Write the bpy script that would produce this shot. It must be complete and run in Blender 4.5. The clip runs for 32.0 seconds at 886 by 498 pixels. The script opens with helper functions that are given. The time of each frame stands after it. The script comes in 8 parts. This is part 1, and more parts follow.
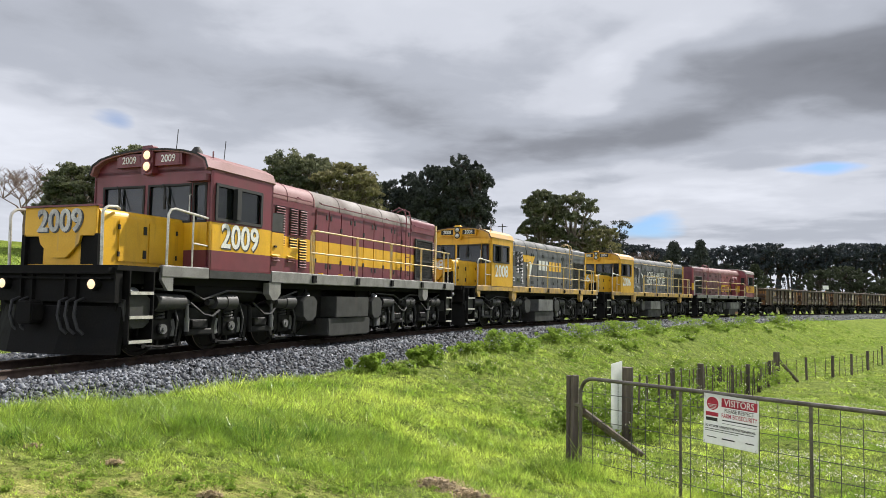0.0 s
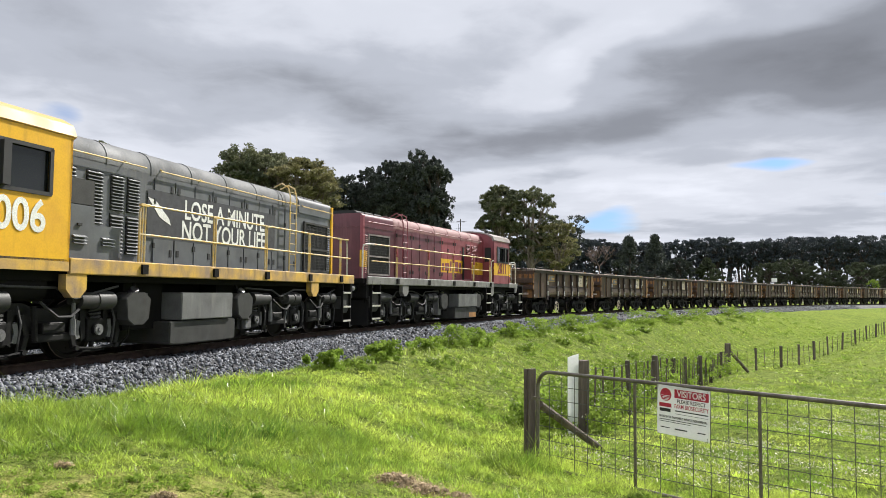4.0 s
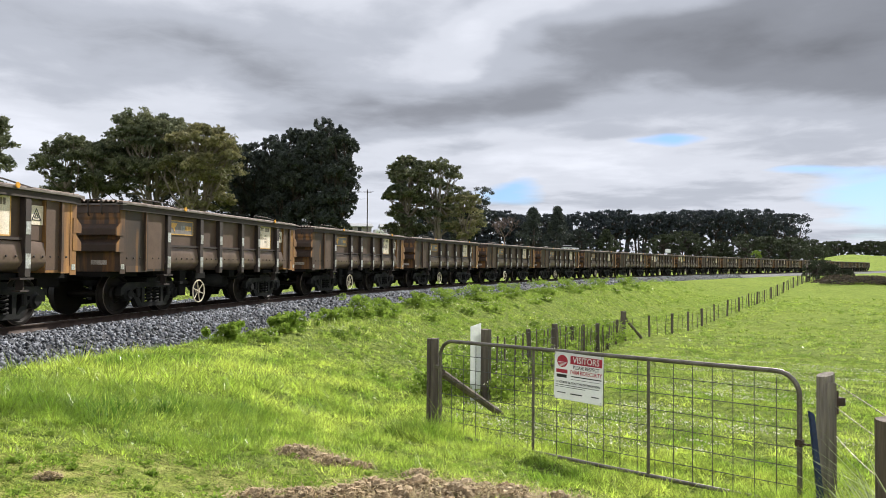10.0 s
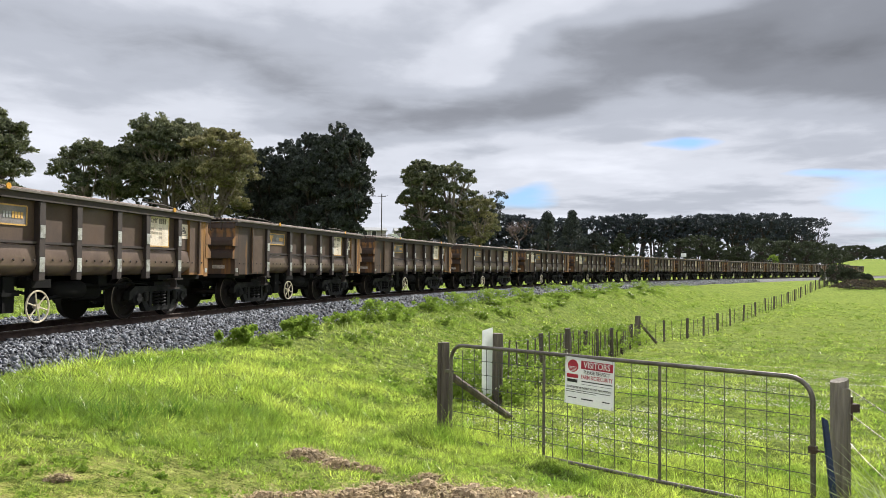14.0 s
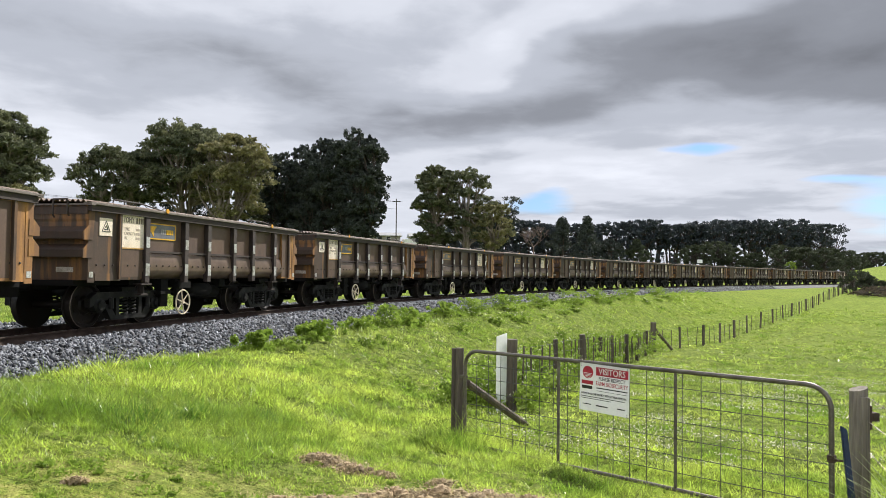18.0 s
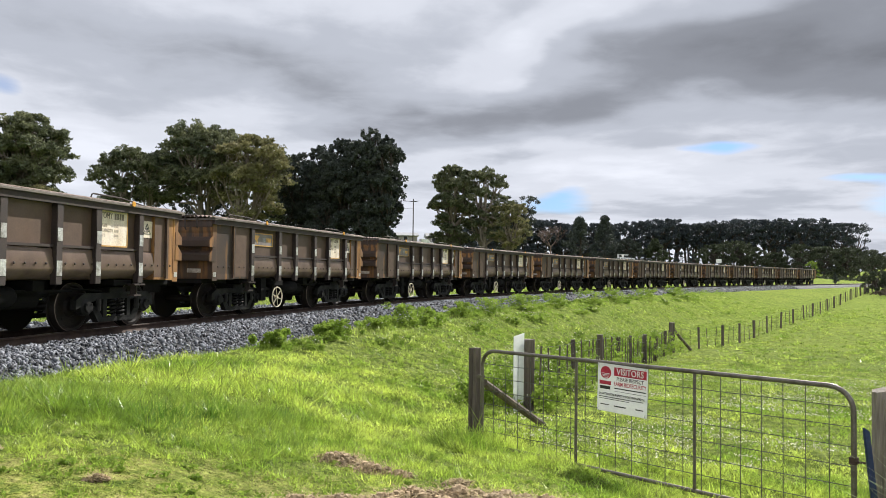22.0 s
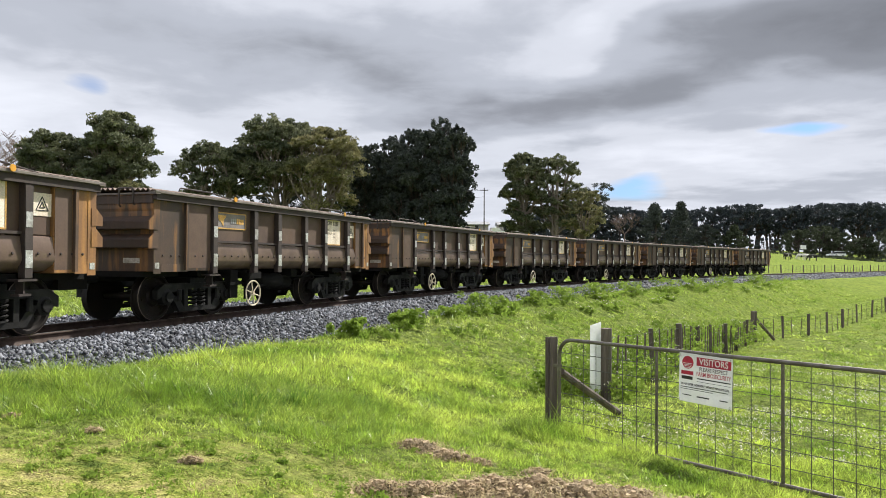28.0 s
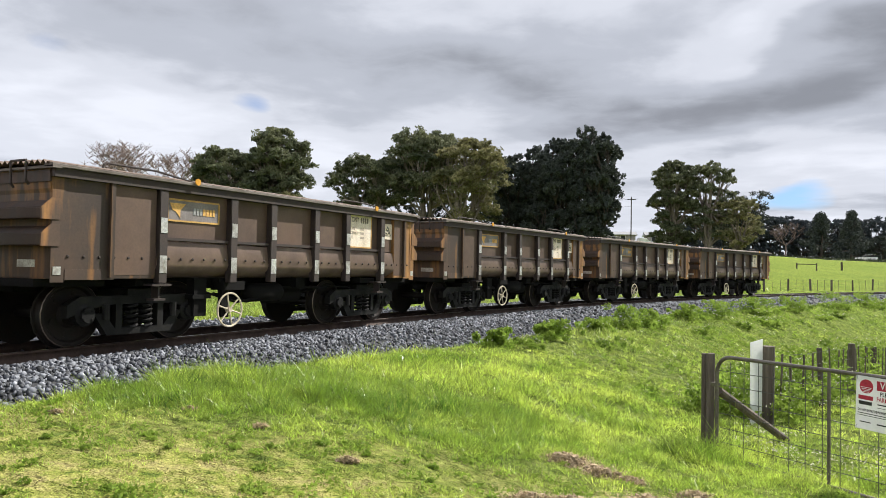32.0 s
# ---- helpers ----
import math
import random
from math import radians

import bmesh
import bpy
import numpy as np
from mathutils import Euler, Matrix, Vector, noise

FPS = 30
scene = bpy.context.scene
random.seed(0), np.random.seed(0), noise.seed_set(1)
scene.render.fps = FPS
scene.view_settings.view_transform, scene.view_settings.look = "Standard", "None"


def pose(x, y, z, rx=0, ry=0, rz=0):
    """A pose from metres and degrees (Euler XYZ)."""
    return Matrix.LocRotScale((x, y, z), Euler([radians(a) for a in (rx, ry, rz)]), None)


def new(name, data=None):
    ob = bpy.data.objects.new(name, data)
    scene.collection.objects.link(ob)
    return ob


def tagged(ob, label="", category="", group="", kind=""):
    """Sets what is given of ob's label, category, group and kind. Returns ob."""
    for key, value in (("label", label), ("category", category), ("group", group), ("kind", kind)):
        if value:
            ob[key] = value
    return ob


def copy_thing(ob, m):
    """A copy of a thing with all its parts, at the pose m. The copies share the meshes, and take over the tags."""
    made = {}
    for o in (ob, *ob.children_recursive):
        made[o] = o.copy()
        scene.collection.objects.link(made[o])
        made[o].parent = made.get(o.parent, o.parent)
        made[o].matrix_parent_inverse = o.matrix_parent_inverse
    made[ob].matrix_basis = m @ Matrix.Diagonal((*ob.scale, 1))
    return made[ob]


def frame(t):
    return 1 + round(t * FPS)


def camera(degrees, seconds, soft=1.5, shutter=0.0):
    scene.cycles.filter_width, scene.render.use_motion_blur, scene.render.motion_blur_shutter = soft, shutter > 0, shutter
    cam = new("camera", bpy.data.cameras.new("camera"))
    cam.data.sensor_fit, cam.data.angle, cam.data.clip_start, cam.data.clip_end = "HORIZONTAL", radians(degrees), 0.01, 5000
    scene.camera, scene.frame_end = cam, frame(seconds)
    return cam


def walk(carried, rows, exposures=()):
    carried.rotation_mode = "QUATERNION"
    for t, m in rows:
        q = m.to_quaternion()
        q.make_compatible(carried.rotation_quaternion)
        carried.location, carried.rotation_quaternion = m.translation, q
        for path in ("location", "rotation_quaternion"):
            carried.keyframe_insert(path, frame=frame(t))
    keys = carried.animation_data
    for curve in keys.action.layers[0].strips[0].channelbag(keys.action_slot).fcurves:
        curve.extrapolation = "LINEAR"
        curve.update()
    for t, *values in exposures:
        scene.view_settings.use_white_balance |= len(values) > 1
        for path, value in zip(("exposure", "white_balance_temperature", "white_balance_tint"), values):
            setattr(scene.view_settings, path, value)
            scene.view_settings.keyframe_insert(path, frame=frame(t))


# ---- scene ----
EYE = 1.1
ROWS = [
    (0, -0.027, -0.09, 3.73, -0.99), (0.5, -0.026, 1.42, 3.93, -1.01), (1, -0.025, 2.27, 3.95, -1.02), (1.5, -0.024, 2.46, 3.91, -0.84),
    (2, -0.023, 2.01, 3.8, -0.84), (2.5, -0.022, 0.98, 3.7, -0.91), (3, -0.021, -0.34, 3.65, -0.68), (3.5, -0.02, -1.82, 3.58, -0.56),
    (5.5, 0, -7.64, 2.56, -0.49), (6, 0, -9.02, 2.31, -0.56), (6.5, 0, -10.18, 2.1, -0.63), (7, 0, -11.1, 1.84, -0.6),
    (7.5, 0, -11.72, 1.58, -0.45), (8, 0, -11.99, 1.35, -0.52), (8.5, 0, -11.96, 1.18, -0.41), (9, 0, -11.7, 1.11, -0.45),
    (9.5, 0, -11.23, 1.1, -0.43), (10, 0.03, -10.54, 1.17, -0.41), (10.5, 0.08, -9.86, 1.24, -0.41), (11, 0.1, -9.33, 1.43, -0.43),
    (11.5, 0.1, -9.19, 1.56, -0.35), (12, 0.08, -9.27, 1.63, -0.34), (12.5, 0.08, -9.47, 1.64, -0.48), (13, 0.08, -9.55, 1.57, -0.48),
    (13.5, 0.079, -9.53, 1.5, -0.49), (14, 0.079, -9.41, 1.48, -0.47), (14.5, 0.079, -9.27, 1.5, -0.52), (16.5, 0.078, -8.33, 1.82, -0.41),
    (17, 0.078, -8.24, 1.85, -0.47), (17.5, 0.077, -8.24, 1.85, -0.47), (18, 0.077, -8.29, 1.89, -0.69), (18.5, 0.077, -8.25, 1.85, -0.64),
    (19, 0.077, -8.13, 1.83, -0.6), (19.5, 0.077, -7.98, 1.82, -0.61), (20, 0.076, -7.82, 1.82, -0.64), (20.5, 0.076, -7.67, 1.82, -0.57),
    (21, 0.076, -7.52, 1.83, -0.57), (21.5, 0.076, -7.28, 1.83, -0.56), (22, 0.075, -6.97, 1.86, -0.68), (22.5, 0.075, -6.58, 1.85, -0.6),
    (23, 0.075, -6.19, 1.78, -0.69), (23.5, 0.05, -5.84, 1.66, -0.61), (24, 0.046, -5.57, 1.49, -0.7), (24.5, 0.043, -5.32, 1.36, -0.53),
    (25, 0.039, -5.02, 1.3, -0.46), (25.5, 0.035, -4.67, 1.28, -0.49), (27.5, 0.023, -2.07, 0.95, -0.37), (28, 0.02, -1.42, 0.95, -0.28),
    (28.5, 0.015, -0.54, 0.91, -0.49), (29, 0.01, 0.73, 0.86, -0.62), (29.5, 0, 2.29, 0.86, -0.76), (30, -0.015, 3.82, 0.96, -0.95),
    (30.5, -0.03, 5.24, 1.16, -1.03), (31, -0.035, 6.57, 1.36, -1.05), (31.5, -0.04, 8, 1.5, -1.03), (32, -0.045, 9.7, 1.59, -1.03),
]
cam = camera(62.29, 32.0, soft=0.5, shutter=0.0)
walk(cam, [(t, pose(x, 0, EYE, 90 + pitch, roll, yaw)) for t, x, yaw, pitch, roll in ROWS], [(0, 0.54), (2, 0.6), (5.5, 0.67), (32, 0.67)])

# ---------------------------------------------------------------- world and sun
SUN_AZ, SUN_EL = 44.0, 44.0


def node(nt, kind, **inputs):
    n = nt.nodes.new(kind)
    for k, v in inputs.items():
        if k in n.inputs:
            n.inputs[k].default_value = v
    return n


def make_world():
    w = bpy.data.worlds.new("sky")
    scene.world = w
    w.use_nodes = True
    nt = w.node_tree
    nt.nodes.clear()
    ln = nt.links.new
    sky = nt.nodes.new("ShaderNodeTexSky")
    sky.sky_type, sky.sun_disc = "NISHITA", False
    sky.sun_elevation, sky.sun_rotation = radians(SUN_EL), radians(SUN_AZ)
    gain = nt.nodes.new("ShaderNodeVectorMath")
    gain.operation = "SCALE"
    gain.inputs["Scale"].default_value = 0.085
    ln(sky.outputs[0], gain.inputs[0])
    tc = nt.nodes.new("ShaderNodeTexCoord")
    sep = nt.nodes.new("ShaderNodeSeparateXYZ")
    ln(tc.outputs["Generated"], sep.inputs[0])

    def math_node(op, a, b=None, clamp=False):
        m = nt.nodes.new("ShaderNodeMath")
        m.operation, m.use_clamp = op, clamp
        for i, v in enumerate((a, b)):
            if v is None:
                continue
            if isinstance(v, (int, float)):
                m.inputs[i].default_value = v
            else:
                ln(v, m.inputs[i])
        return m.outputs[0]

    az = math_node("ARCTAN2", sep.outputs[0], sep.outputs[1])
    elev = math_node("ARCSINE", sep.outputs[2])
    comb = nt.nodes.new("ShaderNodeCombineXYZ")
    ln(math_node("MULTIPLY", math_node("SINE", az), 2.0), comb.inputs[0])
    ln(math_node("MULTIPLY", math_node("COSINE", az), 2.0), comb.inputs[1])
    ln(math_node("MULTIPLY", math_node("POWER", math_node("MAXIMUM", elev, 0.0), 0.8), 4.4), comb.inputs[2])

    def cloud(scale, detail, rough, dist, loc):
        mp = nt.nodes.new("ShaderNodeMapping")
        mp.inputs["Location"].default_value = loc
        ln(comb.outputs[0], mp.inputs[0])
        n = nt.nodes.new("ShaderNodeTexNoise")
        n.inputs["Scale"].default_value = scale
        n.inputs["Detail"].default_value = detail
        n.inputs["Roughness"].default_value = rough
        n.inputs["Distortion"].default_value = dist
        ln(mp.outputs[0], n.inputs["Vector"])
        return n.outputs[0]

    wob = math_node("MULTIPLY", math_node("SUBTRACT", cloud(2.0, 3, 0.45, 0.0, (3, 8, 1)), 0.5), 0.075)
    wob2 = math_node("MULTIPLY", math_node("SUBTRACT", cloud(2.4, 3, 0.45, 0.0, (9, 2, 5)), 0.5), 0.17)
    az_w, el_w = math_node("ADD", az, wob2), math_node("ADD", elev, wob)

    def bank(a0, e0, sa, se, tilt=0.0):
        """A soft bank of cloud about a direction, in degrees."""
        da = math_node("SUBTRACT", az_w, radians(a0))
        de = math_node("SUBTRACT", math_node("SUBTRACT", el_w, radians(e0)), math_node("MULTIPLY", da, tilt))
        qa = math_node("POWER", math_node("DIVIDE", math_node("ABSOLUTE", da), radians(sa)), 2.0)
        qe = math_node("POWER", math_node("DIVIDE", math_node("ABSOLUTE", de), radians(se)), 2.0)
        return math_node("EXPONENT", math_node("MULTIPLY", math_node("ADD", qa, qe), -1.0))

    def total(terms):
        out_ = None
        for k, v in terms:
            t_ = math_node("MULTIPLY", v, k)
            out_ = t_ if out_ is None else math_node("ADD", out_, t_)
        return out_

    # the cloud deck lies flat overhead, so its billows narrow towards the horizon
    rise = math_node("ADD", math_node("MAXIMUM", sep.outputs[2], 0.0), 0.075)
    deck = nt.nodes.new("ShaderNodeCombineXYZ")
    ln(math_node("DIVIDE", sep.outputs[0], rise), deck.inputs[0])
    ln(math_node("DIVIDE", sep.outputs[1], rise), deck.inputs[1])

    def billow(scale, detail, rough, dist, loc, turn=0.0, stretch=(1, 1, 1)):
        mp = nt.nodes.new("ShaderNodeMapping")
        mp.inputs["Location"].default_value = loc
        mp.inputs["Rotation"].default_value = (0, 0, radians(turn))
        mp.inputs["Scale"].default_value = stretch
        ln(deck.outputs[0], mp.inputs[0])
        n = nt.nodes.new("ShaderNodeTexNoise")
        n.inputs["Scale"].default_value = scale
        n.inputs["Detail"].default_value = detail
        n.inputs["Roughness"].default_value = rough
        n.inputs["Distortion"].default_value = dist
        ln(mp.outputs[0], n.inputs["Vector"])
        return n.outputs[0]

    big = billow(0.75, 3, 0.45, 0.1, (1.7, 0.4, 0))
    body = billow(1.7, 5, 0.45, 0.15, (4.2, 2.1, 3), 35, (1, 0.75, 1))
    veil = cloud(2.6, 6, 0.5, 0.2, (4.2, 2.1, 3))
    puffs = billow(3.6, 6, 0.55, 0.3, (2.4, 6.1, 5))
    dark = total([(0.32, big), (0.16, body), (0.14, puffs), (0.14, veil),
                  (0.25, bank(33, 15.2, 12, 3.4, 0.05)), (0.20, bank(46, 17, 10, 6)), (0.19, bank(13, 12.7, 12, 1.7, 0.15)), (0.15, bank(24, 17.2, 9, 1.7, 0.12)),
                  (0.12, bank(-6, 14.5, 11, 3.4, -0.05)), (0.10, bank(-28, 19, 10, 3)), (0.10, bank(13, 9.3, 3.0, 0.7)), (0.10, bank(37, 8.3, 4.0, 0.9)), (0.08, bank(24, 9.6, 6.0, 0.7)),
                  (-0.10, bank(14, 17.5, 5, 2.0, 0.5)), (-0.03, bank(24, 7.0, 14, 2.0)), (0.07, bank(-22, 17, 14, 5)), (-0.13, bank(-33, 10.5, 9, 3.0)), (-0.10, bank(-10, 8, 12, 2.5)), (-0.06, bank(-15, 19, 6, 1.5, 0.1))])
    ramp = nt.nodes.new("ShaderNodeValToRGB")
    ramp.color_ramp.interpolation = "EASE"
    el = ramp.color_ramp.elements
    el[0].position, el[0].color = 0.24, (0.56, 0.58, 0.64, 1)
    el[1].position, el[1].color = 0.80, (0.095, 0.10, 0.114, 1)
    for pos, c in ((0.36, (0.46, 0.48, 0.535, 1)), (0.45, (0.335, 0.355, 0.405, 1)), (0.60, (0.185, 0.196, 0.225, 1))):
        e = el.new(pos)
        e.color = c
    ln(dark, ramp.inputs[0])
    gap = total([(0.5, billow(1.3, 6, 0.55, 0.2, (7.3, 5.1, 9))), (0.46, bank(15.2, 5.5, 3.2, 0.8)), (0.42, bank(27.5, 9.0, 3.0, 0.45)), (0.55, bank(44, 4.2, 6, 2.6)), (0.34, bank(37, 6.0, 3.5, 0.5)), (0.26, bank(-37, 15.0, 4, 1.6)), (0.30, bank(-25.5, 12.4, 2.6, 1.0))])
    hole = nt.nodes.new("ShaderNodeMapRange")
    hole.inputs[1].default_value, hole.inputs[2].default_value = 0.42, 0.68
    hole.inputs[3].default_value, hole.inputs[4].default_value = 1.0, 0.0
    ln(gap, hole.inputs[0])
    m = nt.nodes.new("ShaderNodeMix")
    m.data_type = "RGBA"
    ln(hole.outputs[0], m.inputs[0])
    blue = nt.nodes.new("ShaderNodeVectorMath")
    blue.operation = "MULTIPLY"
    blue.inputs[1].default_value = (0.46, 0.64, 0.95)
    ln(gain.outputs[0], blue.inputs[0])
    ln(blue.outputs[0], m.inputs[6])
    ln(ramp.outputs[0], m.inputs[7])
    bg = nt.nodes.new("ShaderNodeBackground")
    out = nt.nodes.new("ShaderNodeOutputWorld")
    # clouds facing the sun are brighter than those lit from behind
    facing = nt.nodes.new("ShaderNodeVectorMath")
    facing.operation = "DOT_PRODUCT"
    facing.inputs[1].default_value = (math.sin(radians(SUN_AZ)) * math.cos(radians(SUN_EL)), math.cos(radians(SUN_AZ)) * math.cos(radians(SUN_EL)), math.sin(radians(SUN_EL)))
    ln(tc.outputs["Generated"], facing.inputs[0])
    lit = nt.nodes.new("ShaderNodeMapRange")
    lit.interpolation_type = "SMOOTHSTEP"
    for i_, v_ in zip((1, 2, 3, 4), (0.3, -0.8, 1.0, 2.5)):
        lit.inputs[i_].default_value = v_
    ln(facing.outputs["Value"], lit.inputs[0])
    glow = nt.nodes.new("ShaderNodeVectorMath")
    glow.operation = "SCALE"
    ln(m.outputs[2], glow.inputs[0])
    ln(lit.outputs[0], glow.inputs["Scale"])
    ln(glow.outputs[0], bg.inputs[0])
    ln(bg.outputs[0], out.inputs[0])


make_world()
sun = new("sun", bpy.data.lights.new("sun", "SUN"))
sun.data.energy, sun.data.angle, sun.data.color = 5.0, radians(0.8), (1.0, 0.965, 0.91)
sun_dir = Vector((math.sin(radians(SUN_AZ)) * math.cos(radians(SUN_EL)), math.cos(radians(SUN_AZ)) * math.cos(radians(SUN_EL)), math.sin(radians(SUN_EL))))
sun.matrix_world = Matrix.Translation((0, 0, 60)) @ sun_dir.to_track_quat("Z", "Y").to_matrix().to_4x4()

# ---------------------------------------------------------------- materials


def mat(name, a, b=None, scale=6.0, fine=60.0, rough=0.6, metal=0.0, bump=0.15, bands=(), streak=None, rand=0.0, stretch=(1, 1, 1), translucent=0.0, island=False, grain_amt=0.2, spec=0.5):
    """A worn surface: two colours mixed by coarse and fine noise; bands: (z0, z1, colour) of paint; streak: (colour, amount) of run-down dirt."""
    m = bpy.data.materials.new(name)
    m.use_nodes = True
    nt = m.node_tree
    ln = nt.links.new
    bs = nt.nodes["Principled BSDF"]
    b = b or tuple(v * 0.7 for v in a)
    tc = nt.nodes.new("ShaderNodeTexCoord")

    def noise_tex(sc, det=4.0, st=(1, 1, 1)):
        mp = nt.nodes.new("ShaderNodeMapping")
        mp.inputs["Scale"].default_value = st
        ln(tc.outputs["Object"], mp.inputs[0])
        n = nt.nodes.new("ShaderNodeTexNoise")
        n.inputs["Scale"].default_value, n.inputs["Detail"].default_value = sc, det
        ln(mp.outputs[0], n.inputs["Vector"])
        return n.outputs[0]

    def ranged(v, lo, hi, a0=0.0, a1=1.0):
        r = nt.nodes.new("ShaderNodeMapRange")
        for i, x in zip((1, 2, 3, 4), (lo, hi, a0, a1)):
            r.inputs[i].default_value = x
        ln(v, r.inputs[0])
        return r.outputs[0]

    def mixed(f, x, y):
        mx = nt.nodes.new("ShaderNodeMix")
        mx.data_type = "RGBA"
        for sock, v in ((mx.inputs[0], f), (mx.inputs[6], x), (mx.inputs[7], y)):
            if isinstance(v, tuple):
                sock.default_value = (*v, 1)
            elif isinstance(v, float):
                sock.default_value = v
            else:
                ln(v, sock)
        return mx.outputs[2]

    coarse = noise_tex(scale, 5, stretch)
    small = noise_tex(fine, 3, stretch)
    col = mixed(ranged(coarse, 0.35, 0.7), tuple(a), tuple(b))
    if bands:
        sep = nt.nodes.new("ShaderNodeSeparateXYZ")
        ln(tc.outputs["Object"], sep.inputs[0])
        for z0, z1, c in bands:
            lo, hi = nt.nodes.new("ShaderNodeMath"), nt.nodes.new("ShaderNodeMath")
            lo.operation, hi.operation = "GREATER_THAN", "LESS_THAN"
            lo.inputs[1].default_value, hi.inputs[1].default_value = z0, z1
            ln(sep.outputs[2], lo.inputs[0])
            ln(sep.outputs[2], hi.inputs[0])
            both = nt.nodes.new("ShaderNodeMath")
            both.operation = "MULTIPLY"
            ln(lo.outputs[0], both.inputs[0])
            ln(hi.outputs[0], both.inputs[1])
            shade = mixed(ranged(coarse, 0.35, 0.7), tuple(c), tuple(v * 0.8 for v in c))
            col = mixed(both.outputs[0], col, shade)
    if streak:
        run = noise_tex(7.0, 4, (1.0, 1.0, 0.12))
        col = mixed(ranged(run, 0.52, 0.78, 0.0, streak[1]), col, tuple(streak[0]))
    grain = nt.nodes.new("ShaderNodeHueSaturation")
    ln(col, grain.inputs["Color"])
    ln(ranged(small, 0.3, 0.7, 1 - grain_amt, 1 + grain_amt), grain.inputs["Value"])
    col = grain.outputs[0]
    if rand or island:
        if island:
            src = nt.nodes.new("ShaderNodeNewGeometry").outputs["Random Per Island"]
        else:
            src = nt.nodes.new("ShaderNodeObjectInfo").outputs["Random"]
        hs = nt.nodes.new("ShaderNodeHueSaturation")
        ln(col, hs.inputs["Color"])
        ln(ranged(src, 0, 1, 1 - rand, 1 + rand), hs.inputs["Value"])
        col = hs.outputs[0]
    ln(col, bs.inputs["Base Color"])
    bs.inputs["Metallic"].default_value = metal
    bs.inputs["Specular IOR Level"].default_value = spec
    ln(ranged(coarse, 0.3, 0.7, max(0.05, rough - 0.12), min(1, rough + 0.12)), bs.inputs["Roughness"])
    if bump:
        bp = nt.nodes.new("ShaderNodeBump")
        bp.inputs["Strength"].default_value, bp.inputs["Distance"].default_value = bump, 0.02
        ln(small, bp.inputs["Height"])
        ln(bp.outputs[0], bs.inputs["Normal"])
    if translucent:
        tr = nt.nodes.new("ShaderNodeBsdfTranslucent")
        ln(col, tr.inputs[0])
        ms = nt.nodes.new("ShaderNodeMixShader")
        ms.inputs[0].default_value = translucent
        ln(bs.outputs[0], ms.inputs[1])
        ln(tr.outputs[0], ms.inputs[2])
        ln(ms.outputs[0], nt.nodes["Material Output"].inputs[0])
    return m


def glass_mat(name, tint, rough=0.03):
    m = bpy.data.materials.new(name)
    m.use_nodes = True
    bs = m.node_tree.nodes["Principled BSDF"]
    bs.inputs["Base Color"].default_value = (*tint, 1)
    bs.inputs["Roughness"].default_value = rough
    bs.inputs["Transmission Weight"].default_value = 0.6
    bs.inputs["IOR"].default_value = 1.45
    return m


def lamp_mat(name, c, power):
    m = bpy.data.materials.new(name)
    m.use_nodes = True
    bs = m.node_tree.nodes["Principled BSDF"]
    bs.inputs["Base Color"].default_value = (*c, 1)
    bs.inputs["Emission Color"].default_value = (*c, 1)
    bs.inputs["Emission Strength"].default_value = power
    bs.inputs["Roughness"].default_value = 0.2
    return m


